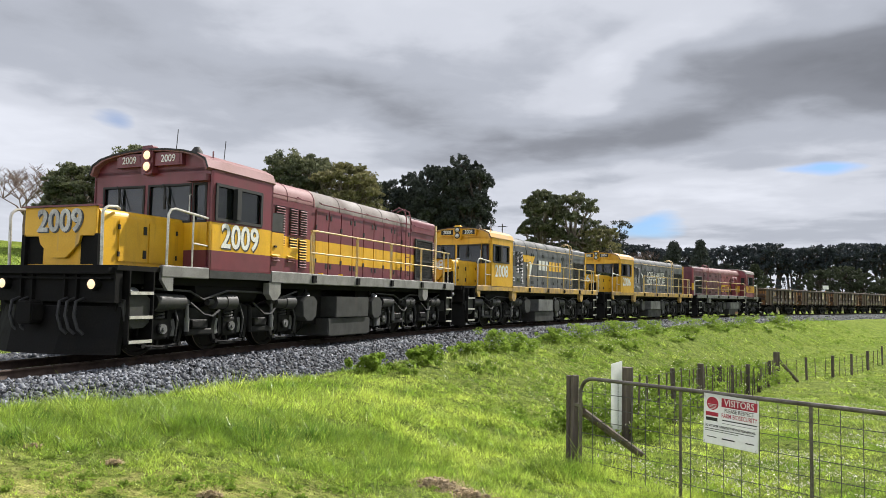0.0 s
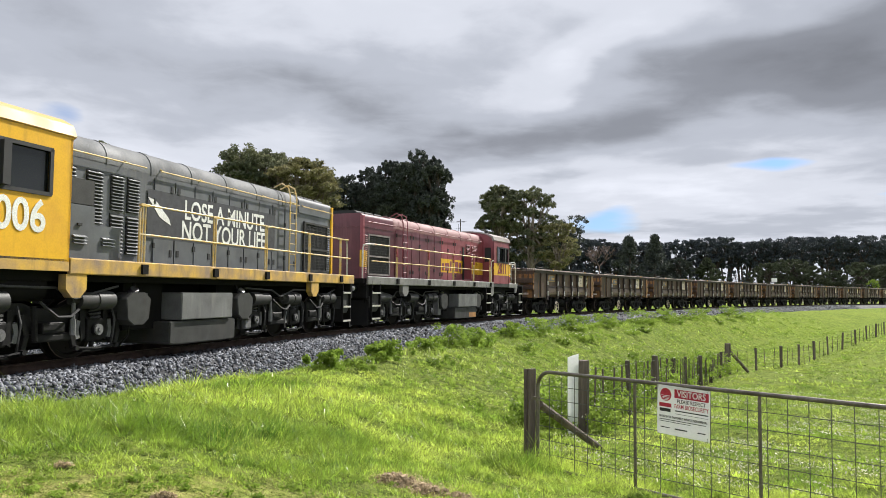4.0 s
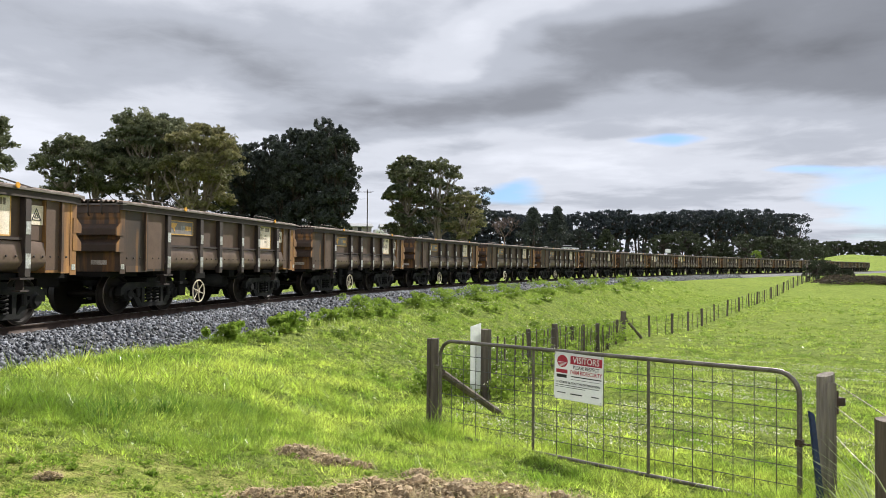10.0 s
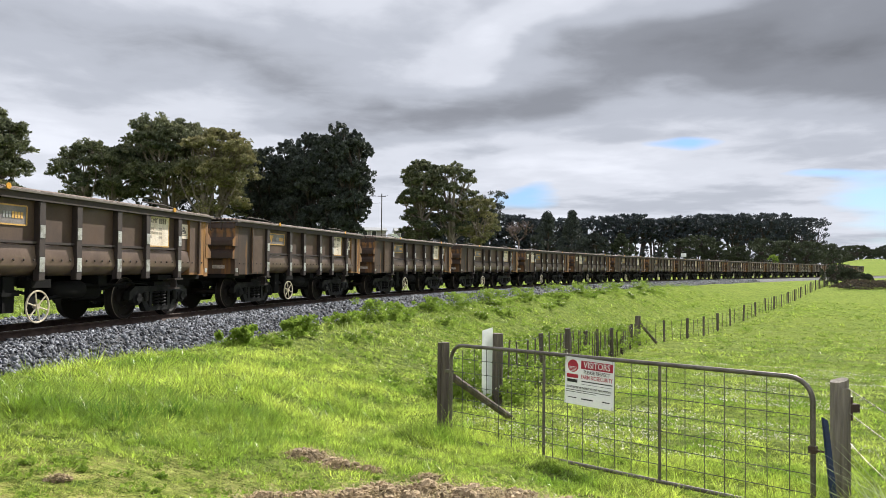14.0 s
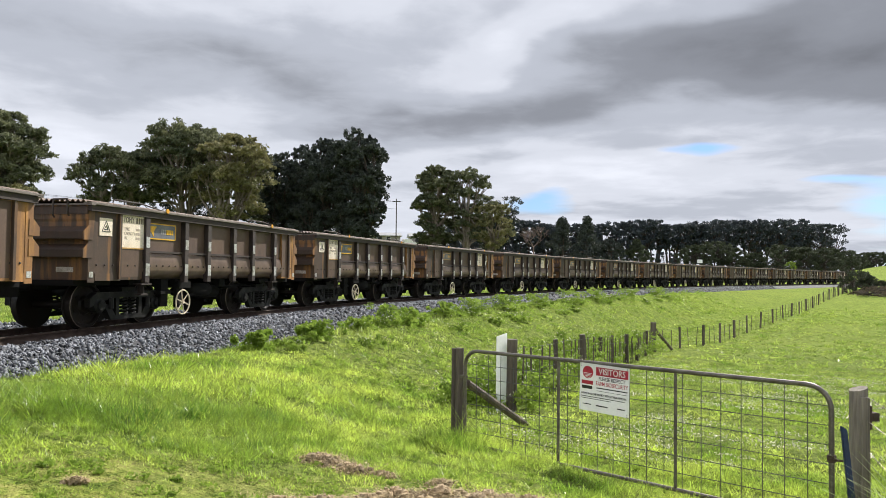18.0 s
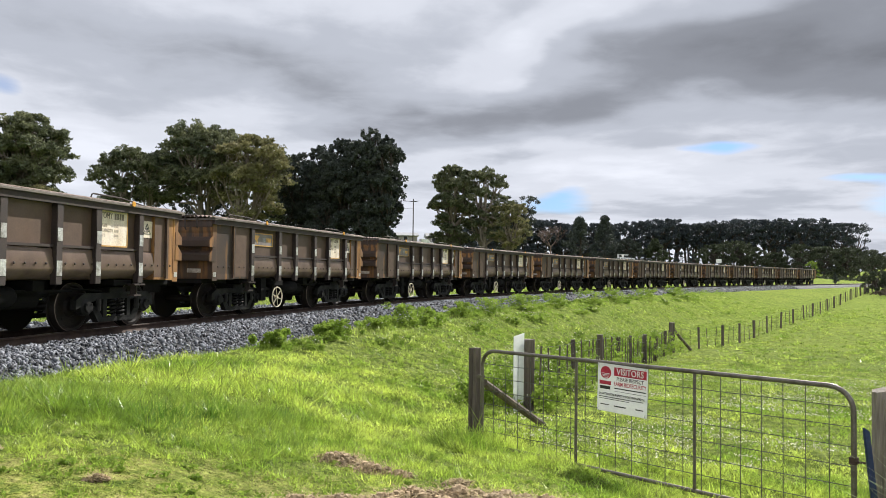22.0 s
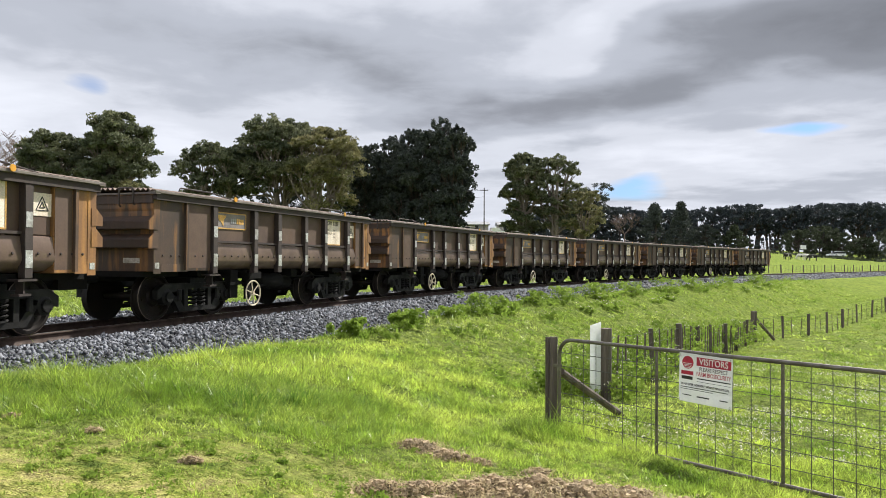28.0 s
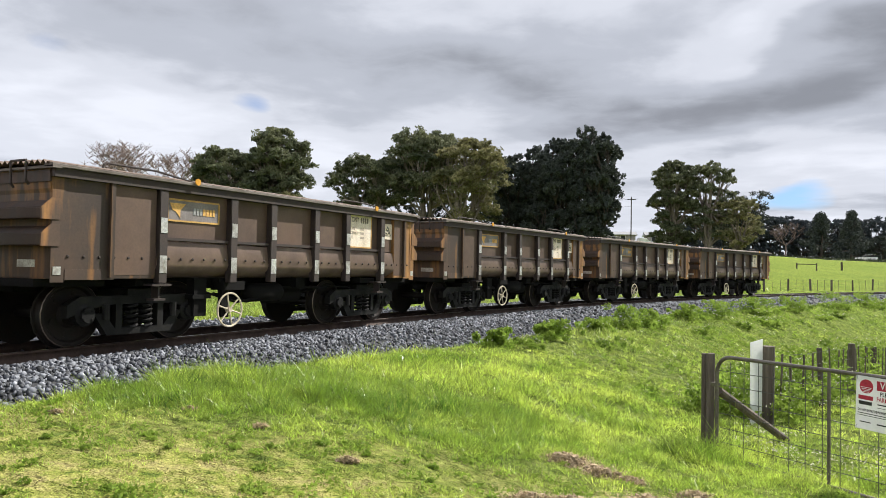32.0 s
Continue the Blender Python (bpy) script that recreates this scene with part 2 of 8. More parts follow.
YEL, MAR, GREY = (0.72, 0.40, 0.015), (0.17, 0.035, 0.045), (0.122, 0.128, 0.134)
GRIME = (0.06, 0.045, 0.035)
M = dict(
    maroon=mat("maroon_band_paint", MAR, (0.13, 0.03, 0.038), 2.0, 40, 0.42, 0, 0.03, bands=[(1.86, 2.37, YEL)], streak=(GRIME, 0.35), grain_amt=0.06),
    maroon_plain=mat("maroon_paint", MAR, (0.12, 0.03, 0.036), 2.0, 40, 0.42, 0, 0.03, streak=(GRIME, 0.35), grain_amt=0.06),
    maroon_faded=mat("faded_maroon_band_paint", (0.28, 0.06, 0.075), (0.19, 0.045, 0.055), 1.6, 40, 0.5, 0, 0.03, bands=[(1.86, 2.37, (0.78, 0.44, 0.02))], streak=((0.10, 0.04, 0.05), 0.4), grain_amt=0.06),
    maroon_worn=mat("worn_maroon_paint", (0.26, 0.055, 0.07), (0.17, 0.04, 0.05), 1.6, 40, 0.5, 0, 0.03, streak=((0.09, 0.04, 0.045), 0.4), grain_amt=0.06),
    nose_yellow=mat("sooty_yellow_paint", YEL, (0.62, 0.33, 0.012), 2.5, 40, 0.5, 0, 0.03, streak=((0.22, 0.20, 0.17), 0.95), grain_amt=0.06),
    yellow=mat("yellow_paint", YEL, (0.62, 0.33, 0.012), 2.5, 40, 0.42, 0, 0.03, streak=((0.16, 0.09, 0.02), 0.4), grain_amt=0.06),
    grey=mat("grey_paint", GREY, (0.075, 0.078, 0.082), 2.0, 40, 0.42, 0, 0.03, streak=((0.19, 0.18, 0.16), 0.3), grain_amt=0.06),
    roof=mat("weathered_roof_paint", (0.25, 0.225, 0.21), (0.17, 0.14, 0.13), 1.2, 40, 0.8, 0, 0.08),
    roof_grey=mat("weathered_grey_roof", (0.13, 0.135, 0.14), (0.085, 0.088, 0.09), 1.4, 40, 0.75, 0, 0.05, streak=((0.2, 0.19, 0.17), 0.3)),
    roof_maroon=mat("weathered_maroon_roof", (0.22, 0.085, 0.09), (0.27, 0.16, 0.15), 1.2, 40, 0.7, 0, 0.06),
    roof_yellow=mat("weathered_yellow_roof", (0.62, 0.36, 0.08), (0.5, 0.32, 0.16), 2.0, 40, 0.55, 0, 0.06, grain_amt=0.06),
    sill=mat("dusty_sill_paint", (0.23, 0.225, 0.21), (0.15, 0.145, 0.135), 3.0, 40, 0.6, 0, 0.08, streak=(GRIME, 0.4)),
    sill_yellow=mat("chipped_yellow_sill", (0.58, 0.35, 0.05), (0.24, 0.17, 0.11), 3.0, 40, 0.65, 0, 0.08, streak=(GRIME, 0.6), grain_amt=0.1),
    under=mat("black_underframe", (0.006, 0.006, 0.006), (0.012, 0.011, 0.01), 4.0, 40, 0.8, 0, 0.15, spec=0.12),
    bogie=mat("grimy_bogie_steel", (0.016, 0.015, 0.014), (0.006, 0.006, 0.006), 5.0, 50, 0.6, 0.0, 0.2, spec=0.2),
    tank_light=mat("pale_grey_box_paint", (0.15, 0.15, 0.148), (0.09, 0.09, 0.088), 2.5, 50, 0.55, 0, 0.06, streak=((0.30, 0.29, 0.27), 0.4)),
    maroon_rear=mat("dull_dark_maroon_paint", (0.13, 0.025, 0.038), (0.085, 0.02, 0.03), 1.8, 40, 0.42, 0, 0.03, streak=((0.25, 0.10, 0.11), 0.25), grain_amt=0.06),
    sooty_white=mat("sooty_white_paint", (0.62, 0.60, 0.55), (0.30, 0.29, 0.27), 3.0, 40, 0.55, 0, 0.03, streak=((0.12, 0.11, 0.10), 0.8)),
    tank=mat("grey_tank_paint", (0.050, 0.050, 0.048), (0.030, 0.030, 0.028), 3.0, 50, 0.6, 0, 0.06, spec=0.3, streak=(GRIME, 0.5)),
    steel=mat("polished_steel", (0.55, 0.55, 0.55), (0.4, 0.4, 0.4), 8, 60, 0.35, 1.0, 0.05),
    rail_steel=mat("rail_steel", (0.32, 0.30, 0.28), (0.22, 0.17, 0.14), 2.0, 60, 0.35, 0.9, 0.05),
    rust=mat("rail_rust", (0.060, 0.036, 0.025), (0.035, 0.022, 0.016), 6.0, 60, 0.85, 0, 0.2),
    white=mat("white_paint", (0.75, 0.75, 0.72), (0.6, 0.6, 0.56), 4, 60, 0.5, 0, 0.03),
    bare=mat("bare_handrail_steel", (0.62, 0.60, 0.55), (0.42, 0.39, 0.33), 10, 60, 0.45, 0.3, 0.05),
    rail_yellow=mat("handrail_yellow", (0.62, 0.40, 0.10), (0.5, 0.42, 0.28), 9, 60, 0.5, 0.1, 0.05),
    black=mat("black_rubber", (0.012, 0.012, 0.012), (0.02, 0.02, 0.02), 8, 60, 0.7, 0, 0.05),
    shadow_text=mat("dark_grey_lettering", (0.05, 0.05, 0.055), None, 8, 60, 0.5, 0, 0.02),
    red_text=mat("maroon_lettering", (0.25, 0.03, 0.04), None, 8, 60, 0.5, 0, 0.02),
    glass=glass_mat("cab_glass", (0.03, 0.036, 0.036)),
    dark_in=mat("cab_interior", (0.06, 0.065, 0.065), (0.04, 0.042, 0.042), 3, 30, 0.8, 0, 0),
    lamp_on=lamp_mat("lit_headlight", (1.0, 0.74, 0.46), 0.62),
    lamp_off=mat("unlit_lens", (0.6, 0.6, 0.58), (0.45, 0.45, 0.42), 30, 90, 0.15, 0.4, 0.0),
    mesh=mat("radiator_mesh", (0.012, 0.012, 0.013), (0.025, 0.025, 0.025), 20, 90, 0.7, 0.3, 0.3),
    body=mat("brown_wagon_paint", (0.112, 0.068, 0.046), (0.072, 0.044, 0.031), 2.2, 30, 0.6, 0.0, 0.03, streak=((0.10, 0.05, 0.028), 0.35), grain_amt=0.08, rand=0.12),
    # ledge colour has the shade of the wagon ends in it, plus stains
    ledge=mat("shaded_stained_ledge_paint", (0.030, 0.020, 0.016), (0.055, 0.033, 0.022), 1.6, 30, 0.65, 0, 0.04, streak=((0.13, 0.062, 0.025), 0.4), grain_amt=0.1),
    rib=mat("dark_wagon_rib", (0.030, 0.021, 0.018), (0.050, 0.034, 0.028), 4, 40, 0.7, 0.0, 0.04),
    # lower panel paint is lightened for the sky that it reflects
    lower=mat("sky_lit_lower_panel", (0.180, 0.122, 0.095), (0.118, 0.076, 0.058), 2.6, 40, 0.45, 0, 0.03, grain_amt=0.08, streak=((0.07, 0.05, 0.04), 0.4)),
    orange=mat("rust_stained_end_paint", (0.16, 0.082, 0.040), (0.38, 0.185, 0.055), 0.9, 30, 0.55, 0, 0.06, streak=((0.56, 0.27, 0.06), 0.7), grain_amt=0.1),
    stained=mat("brown_end_paint_with_orange_stains", (0.048, 0.031, 0.023), (0.10, 0.055, 0.030), 1.3, 30, 0.62, 0, 0.06, streak=((0.42, 0.19, 0.045), 0.75), grain_amt=0.1, rand=0.25),
    trim=mat("dull_lid_trim", (0.17, 0.145, 0.125), (0.11, 0.09, 0.075), 5, 40, 0.75, 0.1, 0.05),
    lid=mat("rusty_corrugated_lid", (0.12, 0.08, 0.06), (0.17, 0.125, 0.10), 3, 40, 0.8, 0.0, 0.08),
    reflector=mat("scuffed_reflective_tape", (0.60, 0.60, 0.58), (0.26, 0.24, 0.21), 9, 40, 0.35, 0.3, 0.03),
    plate=mat("cream_data_plate", (0.84, 0.74, 0.62), (0.74, 0.62, 0.48), 5, 40, 0.6, 0, 0.03, streak=((0.3, 0.2, 0.1), 0.35)),
    plate_edge=mat("ochre_plate_border", (0.62, 0.36, 0.10), None, 5, 40, 0.6, 0, 0.03),
    plate_grey=mat("grey_company_plate", (0.24, 0.21, 0.20), None, 5, 40, 0.6, 0, 0.03),
    plate_bright=mat("clean_grey_company_plate", (0.16, 0.165, 0.185), None, 5, 40, 0.5, 0, 0.03),
    logo=mat("faded_yellow_logo", (0.75, 0.43, 0.12), None, 5, 40, 0.6, 0, 0.03),
    logo_bright=mat("yellow_logo", (0.8, 0.45, 0.02), None, 5, 40, 0.5, 0, 0.03),
    print_dark=mat("faded_dark_stencil", (0.20, 0.155, 0.115), None, 5, 40, 0.7, 0, 0.0),
    print_faint=mat("nearly_worn_off_stencil", (0.50, 0.42, 0.33), None, 5, 40, 0.7, 0, 0.0),
    tape_grey=mat("pale_grey_lettering", (0.34, 0.34, 0.33), None, 5, 40, 0.6, 0, 0.0),
    tag=mat("orange_number_tag", (0.75, 0.35, 0.02), None, 5, 40, 0.5, 0, 0.03),
    wheel=mat("dark_wheel_steel", (0.012, 0.010, 0.009), (0.022, 0.016, 0.013), 5, 40, 0.6, 0.0, 0.05, spec=0.2),
    brake_wheel=mat("cream_brake_wheel", (0.66, 0.58, 0.44), (0.42, 0.35, 0.25), 9, 40, 0.5, 0.1, 0.05),
    timber=mat("weathered_grey_timber", (0.125, 0.10, 0.08), (0.042, 0.033, 0.027), 5.0, 50, 0.9, 0, 0.7, stretch=(1, 1, 0.10), rand=0.25),
    stump=mat("dark_sawn_post_timber", (0.10, 0.075, 0.055), (0.05, 0.038, 0.028), 5.0, 50, 0.9, 0, 0.6, stretch=(1, 1, 0.12)),
    galv=mat("dull_galvanised_pipe", (0.17, 0.15, 0.13), (0.10, 0.085, 0.07), 8, 60, 0.5, 0.5, 0.05),
    wire=mat("dark_gate_wire", (0.10, 0.10, 0.09), None, 8, 60, 0.55, 0.5, 0.0),
    sign=mat("white_sign_board", (0.84, 0.84, 0.83), (0.78, 0.78, 0.77), 4, 40, 0.45, 0, 0.0, translucent=0.3, grain_amt=0.04),
    marker=mat("white_marker_plastic", (0.86, 0.87, 0.86), (0.8, 0.8, 0.79), 4, 40, 0.5, 0, 0.0, translucent=0.55, grain_amt=0.04),
    post_grey=mat("split_silver_grey_timber", (0.27, 0.235, 0.195), (0.085, 0.07, 0.055), 6.0, 60, 0.9, 0, 0.8, stretch=(1, 1, 0.08)),
    worn_rim=mat("worn_wheel_rim", (0.19, 0.15, 0.125), (0.10, 0.08, 0.065), 6, 40, 0.4, 0.7, 0.0),
    sign_red=mat("dark_red_sign_print", (0.42, 0.02, 0.05), None, 4, 40, 0.5, 0, 0.0),
    sign_black=mat("black_sign_print", (0.02, 0.02, 0.02), None, 4, 40, 0.5, 0, 0.0),
    blue=mat("faded_blue_plastic", (0.012, 0.022, 0.075), (0.02, 0.035, 0.11), 4, 40, 0.45, 0, 0.03),
)

# ---------------------------------------------------------------- mesh helpers


class Geo:
    def __init__(self):
        self.v, self.f = [], []

    def add(self, verts, faces):
        n = len(self.v)
        self.v.extend(tuple(p) for p in verts)
        self.f.extend(tuple(i + n for i in f) for f in faces)
        return self

    def box(self, x0, x1, y0, y1, z0, z1, c=0.0):
        if c <= 0:
            v = [(x, y, z) for x in (x0, x1) for y in (y0, y1) for z in (z0, z1)]
            return self.add(v, [(0, 1, 3, 2), (4, 6, 7, 5), (0, 4, 5, 1), (2, 3, 7, 6), (0, 2, 6, 4), (1, 5, 7, 3)])
        # chamfered along x-parallel edges and ends
        pts = [(y0 + c, z0), (y1 - c, z0), (y1, z0 + c), (y1, z1 - c), (y1 - c, z1), (y0 + c, z1), (y0, z1 - c), (y0, z0 + c)]
        return self.prism(pts, "x", x0, x1)

    def prism(self, poly, axis, a, b):
        n = len(poly)

        def put(u, w, t):
            return {"x": (t, u, w), "y": (u, t, w), "z": (u, w, t)}[axis]
        v = [put(u, w, a) for u, w in poly] + [put(u, w, b) for u, w in poly]
        f = [(i, (i + 1) % n, n + (i + 1) % n, n + i) for i in range(n)] + [tuple(range(n))[::-1], tuple(range(n, 2 * n))]
        return self.add(v, f)

    def cyl(self, p0, p1, r, n=10, r2=None, cap=True):
        p0, p1 = Vector(p0), Vector(p1)
        d = (p1 - p0).normalized()
        u = d.orthogonal().normalized()
        w = d.cross(u)
        r2 = r if r2 is None else r2
        v = []
        for p, q in ((p0, r), (p1, r2)):
            v += [p + (u * math.cos(2 * math.pi * i / n) + w * math.sin(2 * math.pi * i / n)) * q for i in range(n)]
        f = [(i, (i + 1) % n, n + (i + 1) % n, n + i) for i in range(n)]
        if cap:
            f += [tuple(range(n))[::-1], tuple(range(n, 2 * n))]
        return self.add(v, f)

    def tube(self, pts, r, n=8):
        pts = [Vector(p) for p in pts]
        v, f = [], []
        u = (pts[1] - pts[0]).orthogonal().normalized()
        for i, p in enumerate(pts):
            d = (pts[min(i + 1, len(pts) - 1)] - pts[max(i - 1, 0)]).normalized()
            u = (u - d * u.dot(d)).normalized()
            w = d.cross(u)
            v += [p + (u * math.cos(2 * math.pi * k / n) + w * math.sin(2 * math.pi * k / n)) * r for k in range(n)]
        for i in range(len(pts) - 1):
            f += [(i * n + k, i * n + (k + 1) % n, (i + 1) * n + (k + 1) % n, (i + 1) * n + k) for k in range(n)]
        f += [tuple(range(n))[::-1], tuple(range(len(v) - n, len(v)))]
        return self.add(v, f)

    def ring(self, c, axis, r, thick, n=24, m=6):
        c, a = Vector(c), Vector(axis).normalized()
        u = a.orthogonal().normalized()
        w = a.cross(u)
        v, f = [], []
        for i in range(n):
            d = u * math.cos(2 * math.pi * i / n) + w * math.sin(2 * math.pi * i / n)
            v += [c + d * (r + thick * math.cos(2 * math.pi * k / m)) + a * thick * math.sin(2 * math.pi * k / m) for k in range(m)]
        for i in range(n):
            f += [(i * m + k, ((i + 1) % n) * m + k, ((i + 1) % n) * m + (k + 1) % m, i * m + (k + 1) % m) for k in range(m)]
        return self.add(v, f)

    def lathe(self, prof, c, axis, n=24):
        """prof: (offset along the axis, radius) pairs."""
        c, a = Vector(c), Vector(axis).normalized()
        u = a.orthogonal().normalized()
        w = a.cross(u)
        m = len(prof)
        v, f = [], []
        for i in range(n):
            d = u * math.cos(2 * math.pi * i / n) + w * math.sin(2 * math.pi * i / n)
            v += [c + a * o + d * r for o, r in prof]
        for i in range(n):
            j = (i + 1) % n
            f += [(i * m + k, j * m + k, j * m + k + 1, i * m + k + 1) for k in range(m - 1)]
        return self.add(v, f)

    def mesh(self, name, smooth=False, bevel=0.0):
        me = bpy.data.meshes.new(name)
        me.from_pydata(self.v, [], self.f)
        bm = bmesh.new()
        bm.from_mesh(me)
        bmesh.ops.recalc_face_normals(bm, faces=bm.faces)
        if bevel:
            bmesh.ops.bevel(bm, geom=[e for e in bm.edges if e.is_manifold and e.calc_face_angle(0) > 0.6], offset=bevel, segments=2, affect="EDGES", clamp_overlap=True)
        bm.to_mesh(me)
        bm.free()
        if smooth:
            me.shade_smooth()
            me.set_sharp_from_angle(angle=radians(40))
        return me


def thing(name, label, category, group="", kind=""):
    return tagged(new(name), label, category, group, kind)


def part(name, geo, material, parent=None, label="", smooth=False, bevel=0.0):
    ob = new(name, geo.mesh(name, smooth, bevel))
    ob.data.materials.append(material if not isinstance(material, str) else M[material])
    if parent:
        ob.parent = parent
    return tagged(ob, label)


def numpy_mesh(name, verts, faces, material, smooth=False):
    """One mesh out of arrays: verts (n, 3), faces (m, 3 or 4)."""
    me = bpy.data.meshes.new(name)
    k = faces.shape[1]
    me.vertices.add(len(verts))
    me.vertices.foreach_set("co", np.asarray(verts, dtype=np.float32).ravel())
    me.loops.add(faces.size)
    me.loops.foreach_set("vertex_index", faces.astype(np.int32).ravel())
    me.polygons.add(len(faces))
    me.polygons.foreach_set("loop_start", np.arange(0, faces.size, k, dtype=np.int32))
    me.update(calc_edges=True)
    if smooth:
        me.shade_smooth()
    me.materials.append(material)
    return new(name, me)


def lettering(name, text, size, m, material, parent, bold=0.0, squeeze=1.0, depth=0.004, label=""):
    """Flat raised letters at pose m (text runs along +x, up +y, faces +z)."""
    cu = bpy.data.curves.new(name, "FONT")
    cu.body, cu.size, cu.align_x, cu.align_y = text, size, "CENTER", "CENTER"
    cu.extrude, cu.offset = depth, bold
    cu.resolution_u = 4
    tmp = bpy.data.objects.new(name, cu)
    scene.collection.objects.link(tmp)
    me = bpy.data.meshes.new_from_object(tmp.evaluated_get(bpy.context.evaluated_depsgraph_get()))
    bpy.data.objects.remove(tmp)
    bpy.data.curves.remove(cu)
    me.transform(m @ Matrix.Diagonal((squeeze, 1, 1, 1)))
    ob = new(name, me)
    me.materials.clear()
    me.materials.append(M[material])
    ob.parent = parent
    return tagged(ob, label)


def side_pose(x, y, z):
    """Lettering on the +y side of a vehicle whose front is at +x."""
    return Matrix(((-1, 0, 0, x), (0, 0, 1, y), (0, 1, 0, z), (0, 0, 0, 1)))


def front_pose(x, y, z):
    """Lettering on the +x end."""
    return Matrix(((0, 0, 1, x), (1, 0, 0, y), (0, 1, 0, z), (0, 0, 0, 1)))


# ---------------------------------------------------------------- the line of the track
KNOTS = [-300, -60, 0, 12, 24, 36, 50, 65, 85, 110, 150, 600]
HEADS = [-30, -13.41, 16.62, 22.63, 29.5, 35.24, 38.84, 41.79, 44.84, 47.29, 49.04, 49.11]
TS = np.arange(-300, 600, 0.25)
TH = np.radians(np.interp(TS, KNOTS, HEADS))
_x, _y = np.cumsum(np.sin(TH)) * 0.25, np.cumsum(np.cos(TH)) * 0.25
_i = int(np.searchsorted(TS, 0))
HALF = 1.25
TX = _x - _x[_i] - 5.81 - HALF * np.cos(TH)
TY = _y - _y[_i] + 8.33 + HALF * np.sin(TH)


def along(s, lat=0.0):
    """The point at s on the line, lat metres towards the camera's side, and the heading."""
    h = np.interp(s, TS, TH)
    return np.interp(s, TS, TX) + lat * np.cos(h), np.interp(s, TS, TY) - lat * np.sin(h), h


def near_track(x, y):
    """For arrays of points: distance from the line (positive on the camera's side) and s."""
    x, y = np.asarray(x, float), np.asarray(y, float)
    px, py, ps, ph = TX[::6], TY[::6], TS[::6], TH[::6]
    d, s = np.empty(x.shape), np.empty(x.shape)
    for a in range(0, len(x), 20000):
        q = (x[a:a + 20000, None] - px) ** 2 + (y[a:a + 20000, None] - py) ** 2
        i = q.argmin(1)
        dx, dy = x[a:a + 20000] - px[i], y[a:a + 20000] - py[i]
        t = dx * np.sin(ph[i]) + dy * np.cos(ph[i])
        lat = dx * np.cos(ph[i]) - dy * np.sin(ph[i])
        d[a:a + 20000] = np.where(np.abs(t) > 3, np.sign(lat) * np.sqrt(q.min(1)), lat)
        s[a:a + 20000] = ps[i] + t
    return d, s


def ease(a, b, v):
    t = np.clip((v - a) / (b - a), 0, 1)
    return t * t * (3 - 2 * t)


def wave(x, y, k, seed):
    return np.sin(x * k + seed) * np.cos(y * k * 1.13 + seed * 2.3) + 0.5 * np.sin(x * k * 2.1 + y * k * 1.7 + seed * 1.7)


def ground_z(x, y):
    x, y = np.asarray(x, float), np.asarray(y, float)
    d, s = near_track(x, y)
    r = np.hypot(x, y)
    az = np.degrees(np.arctan2(x, y))
    pad = np.interp(r, [0, 4.5, 6.5, 9, 12, 16, 22, 28, 36, 46, 54, 64, 80, 92, 110, 200, 600, 3000],
                    [-0.5, -0.52, -0.72, -1.08, -1.18, -1.32, -1.75, -2.15, -2.42, -2.72, -2.5, -2.1, -1.7, -0.95, -0.5, -1.0, -4, -6])
    side = np.interp(r, [0, 4.5, 5.6, 7.0, 9, 12], [-0.5, -0.52, -0.76, -1.06, -1.12, -1.18])
    side = np.where(r < 12, side, pad)
    pad = pad + (side - pad) * ease(12, 28, az)
    # the lawn towards the line stays level
    left = ease(-2, -26, az) * ease(16, 9, r)
    pad = pad * (1 - left) - 0.5 * left
    toe = np.interp(s, [-30, 0, 6, 20, 60], [-0.15, -0.16, -0.40, -0.45, -0.5])
    near = toe + (pad - toe) * ease(2.6, 8.6, d)
    e = -d
    top = np.interp(az, [-60, 0, 10, 17, 30, 36, 41, 50, 90], [1.0, 1.0, 0.96, 0.82, 0.8, 0.7, 0.45, 0.3, 0.3])
    far = -0.45 + top * np.interp(e, [0, 9, 20, 58, 100, 200, 500, 3000], [0, 0.2, 1.4, 6.2, 7.8, 8.4, 6, -6])
    z = np.where(d > 0, near, far) + 6.4 * ease(36, 40, az) * ease(250, 430, r)
    bed = np.where(d > 0, ease(3.0, 2.3, d), ease(5.2, 4.5, -d))
    z = z * (1 - bed) + (-0.62) * bed
    amp = 0.03 * ease(3, 8, np.abs(d)) * (1 - 0.5 * ease(30, 120, r))
    return z + amp * (wave(x, y, 1.1, 1) + 0.6 * wave(x, y, 2.9, 4)) + 0.10 * ease(30, 80, r) * wave(x, y, 0.11, 2) * ease(3, 14, np.abs(d))


def gz(x, y):
    return float(ground_z(np.array([x]), np.array([y]))[0])


def sweep(prof, s0, s1, step):
    """A strip along the line: prof is a list of (lat, z)."""
    ss = np.arange(s0, s1 + step * 0.5, step)
    n = len(prof)
    v = np.concatenate([np.stack([*along(ss, lat)[:2], np.full(len(ss), z)], 1)[:, None, :] for lat, z in prof], 1).reshape(-1, 3)
    i = np.arange(len(ss) - 1)[:, None] * n
    k = np.arange(n - 1)[None, :]
    a = (i + k).ravel()
    return v, np.stack([a, a + 1, a + n + 1, a + n], 1)

# ---------------------------------------------------------------- ground, ballast, rails


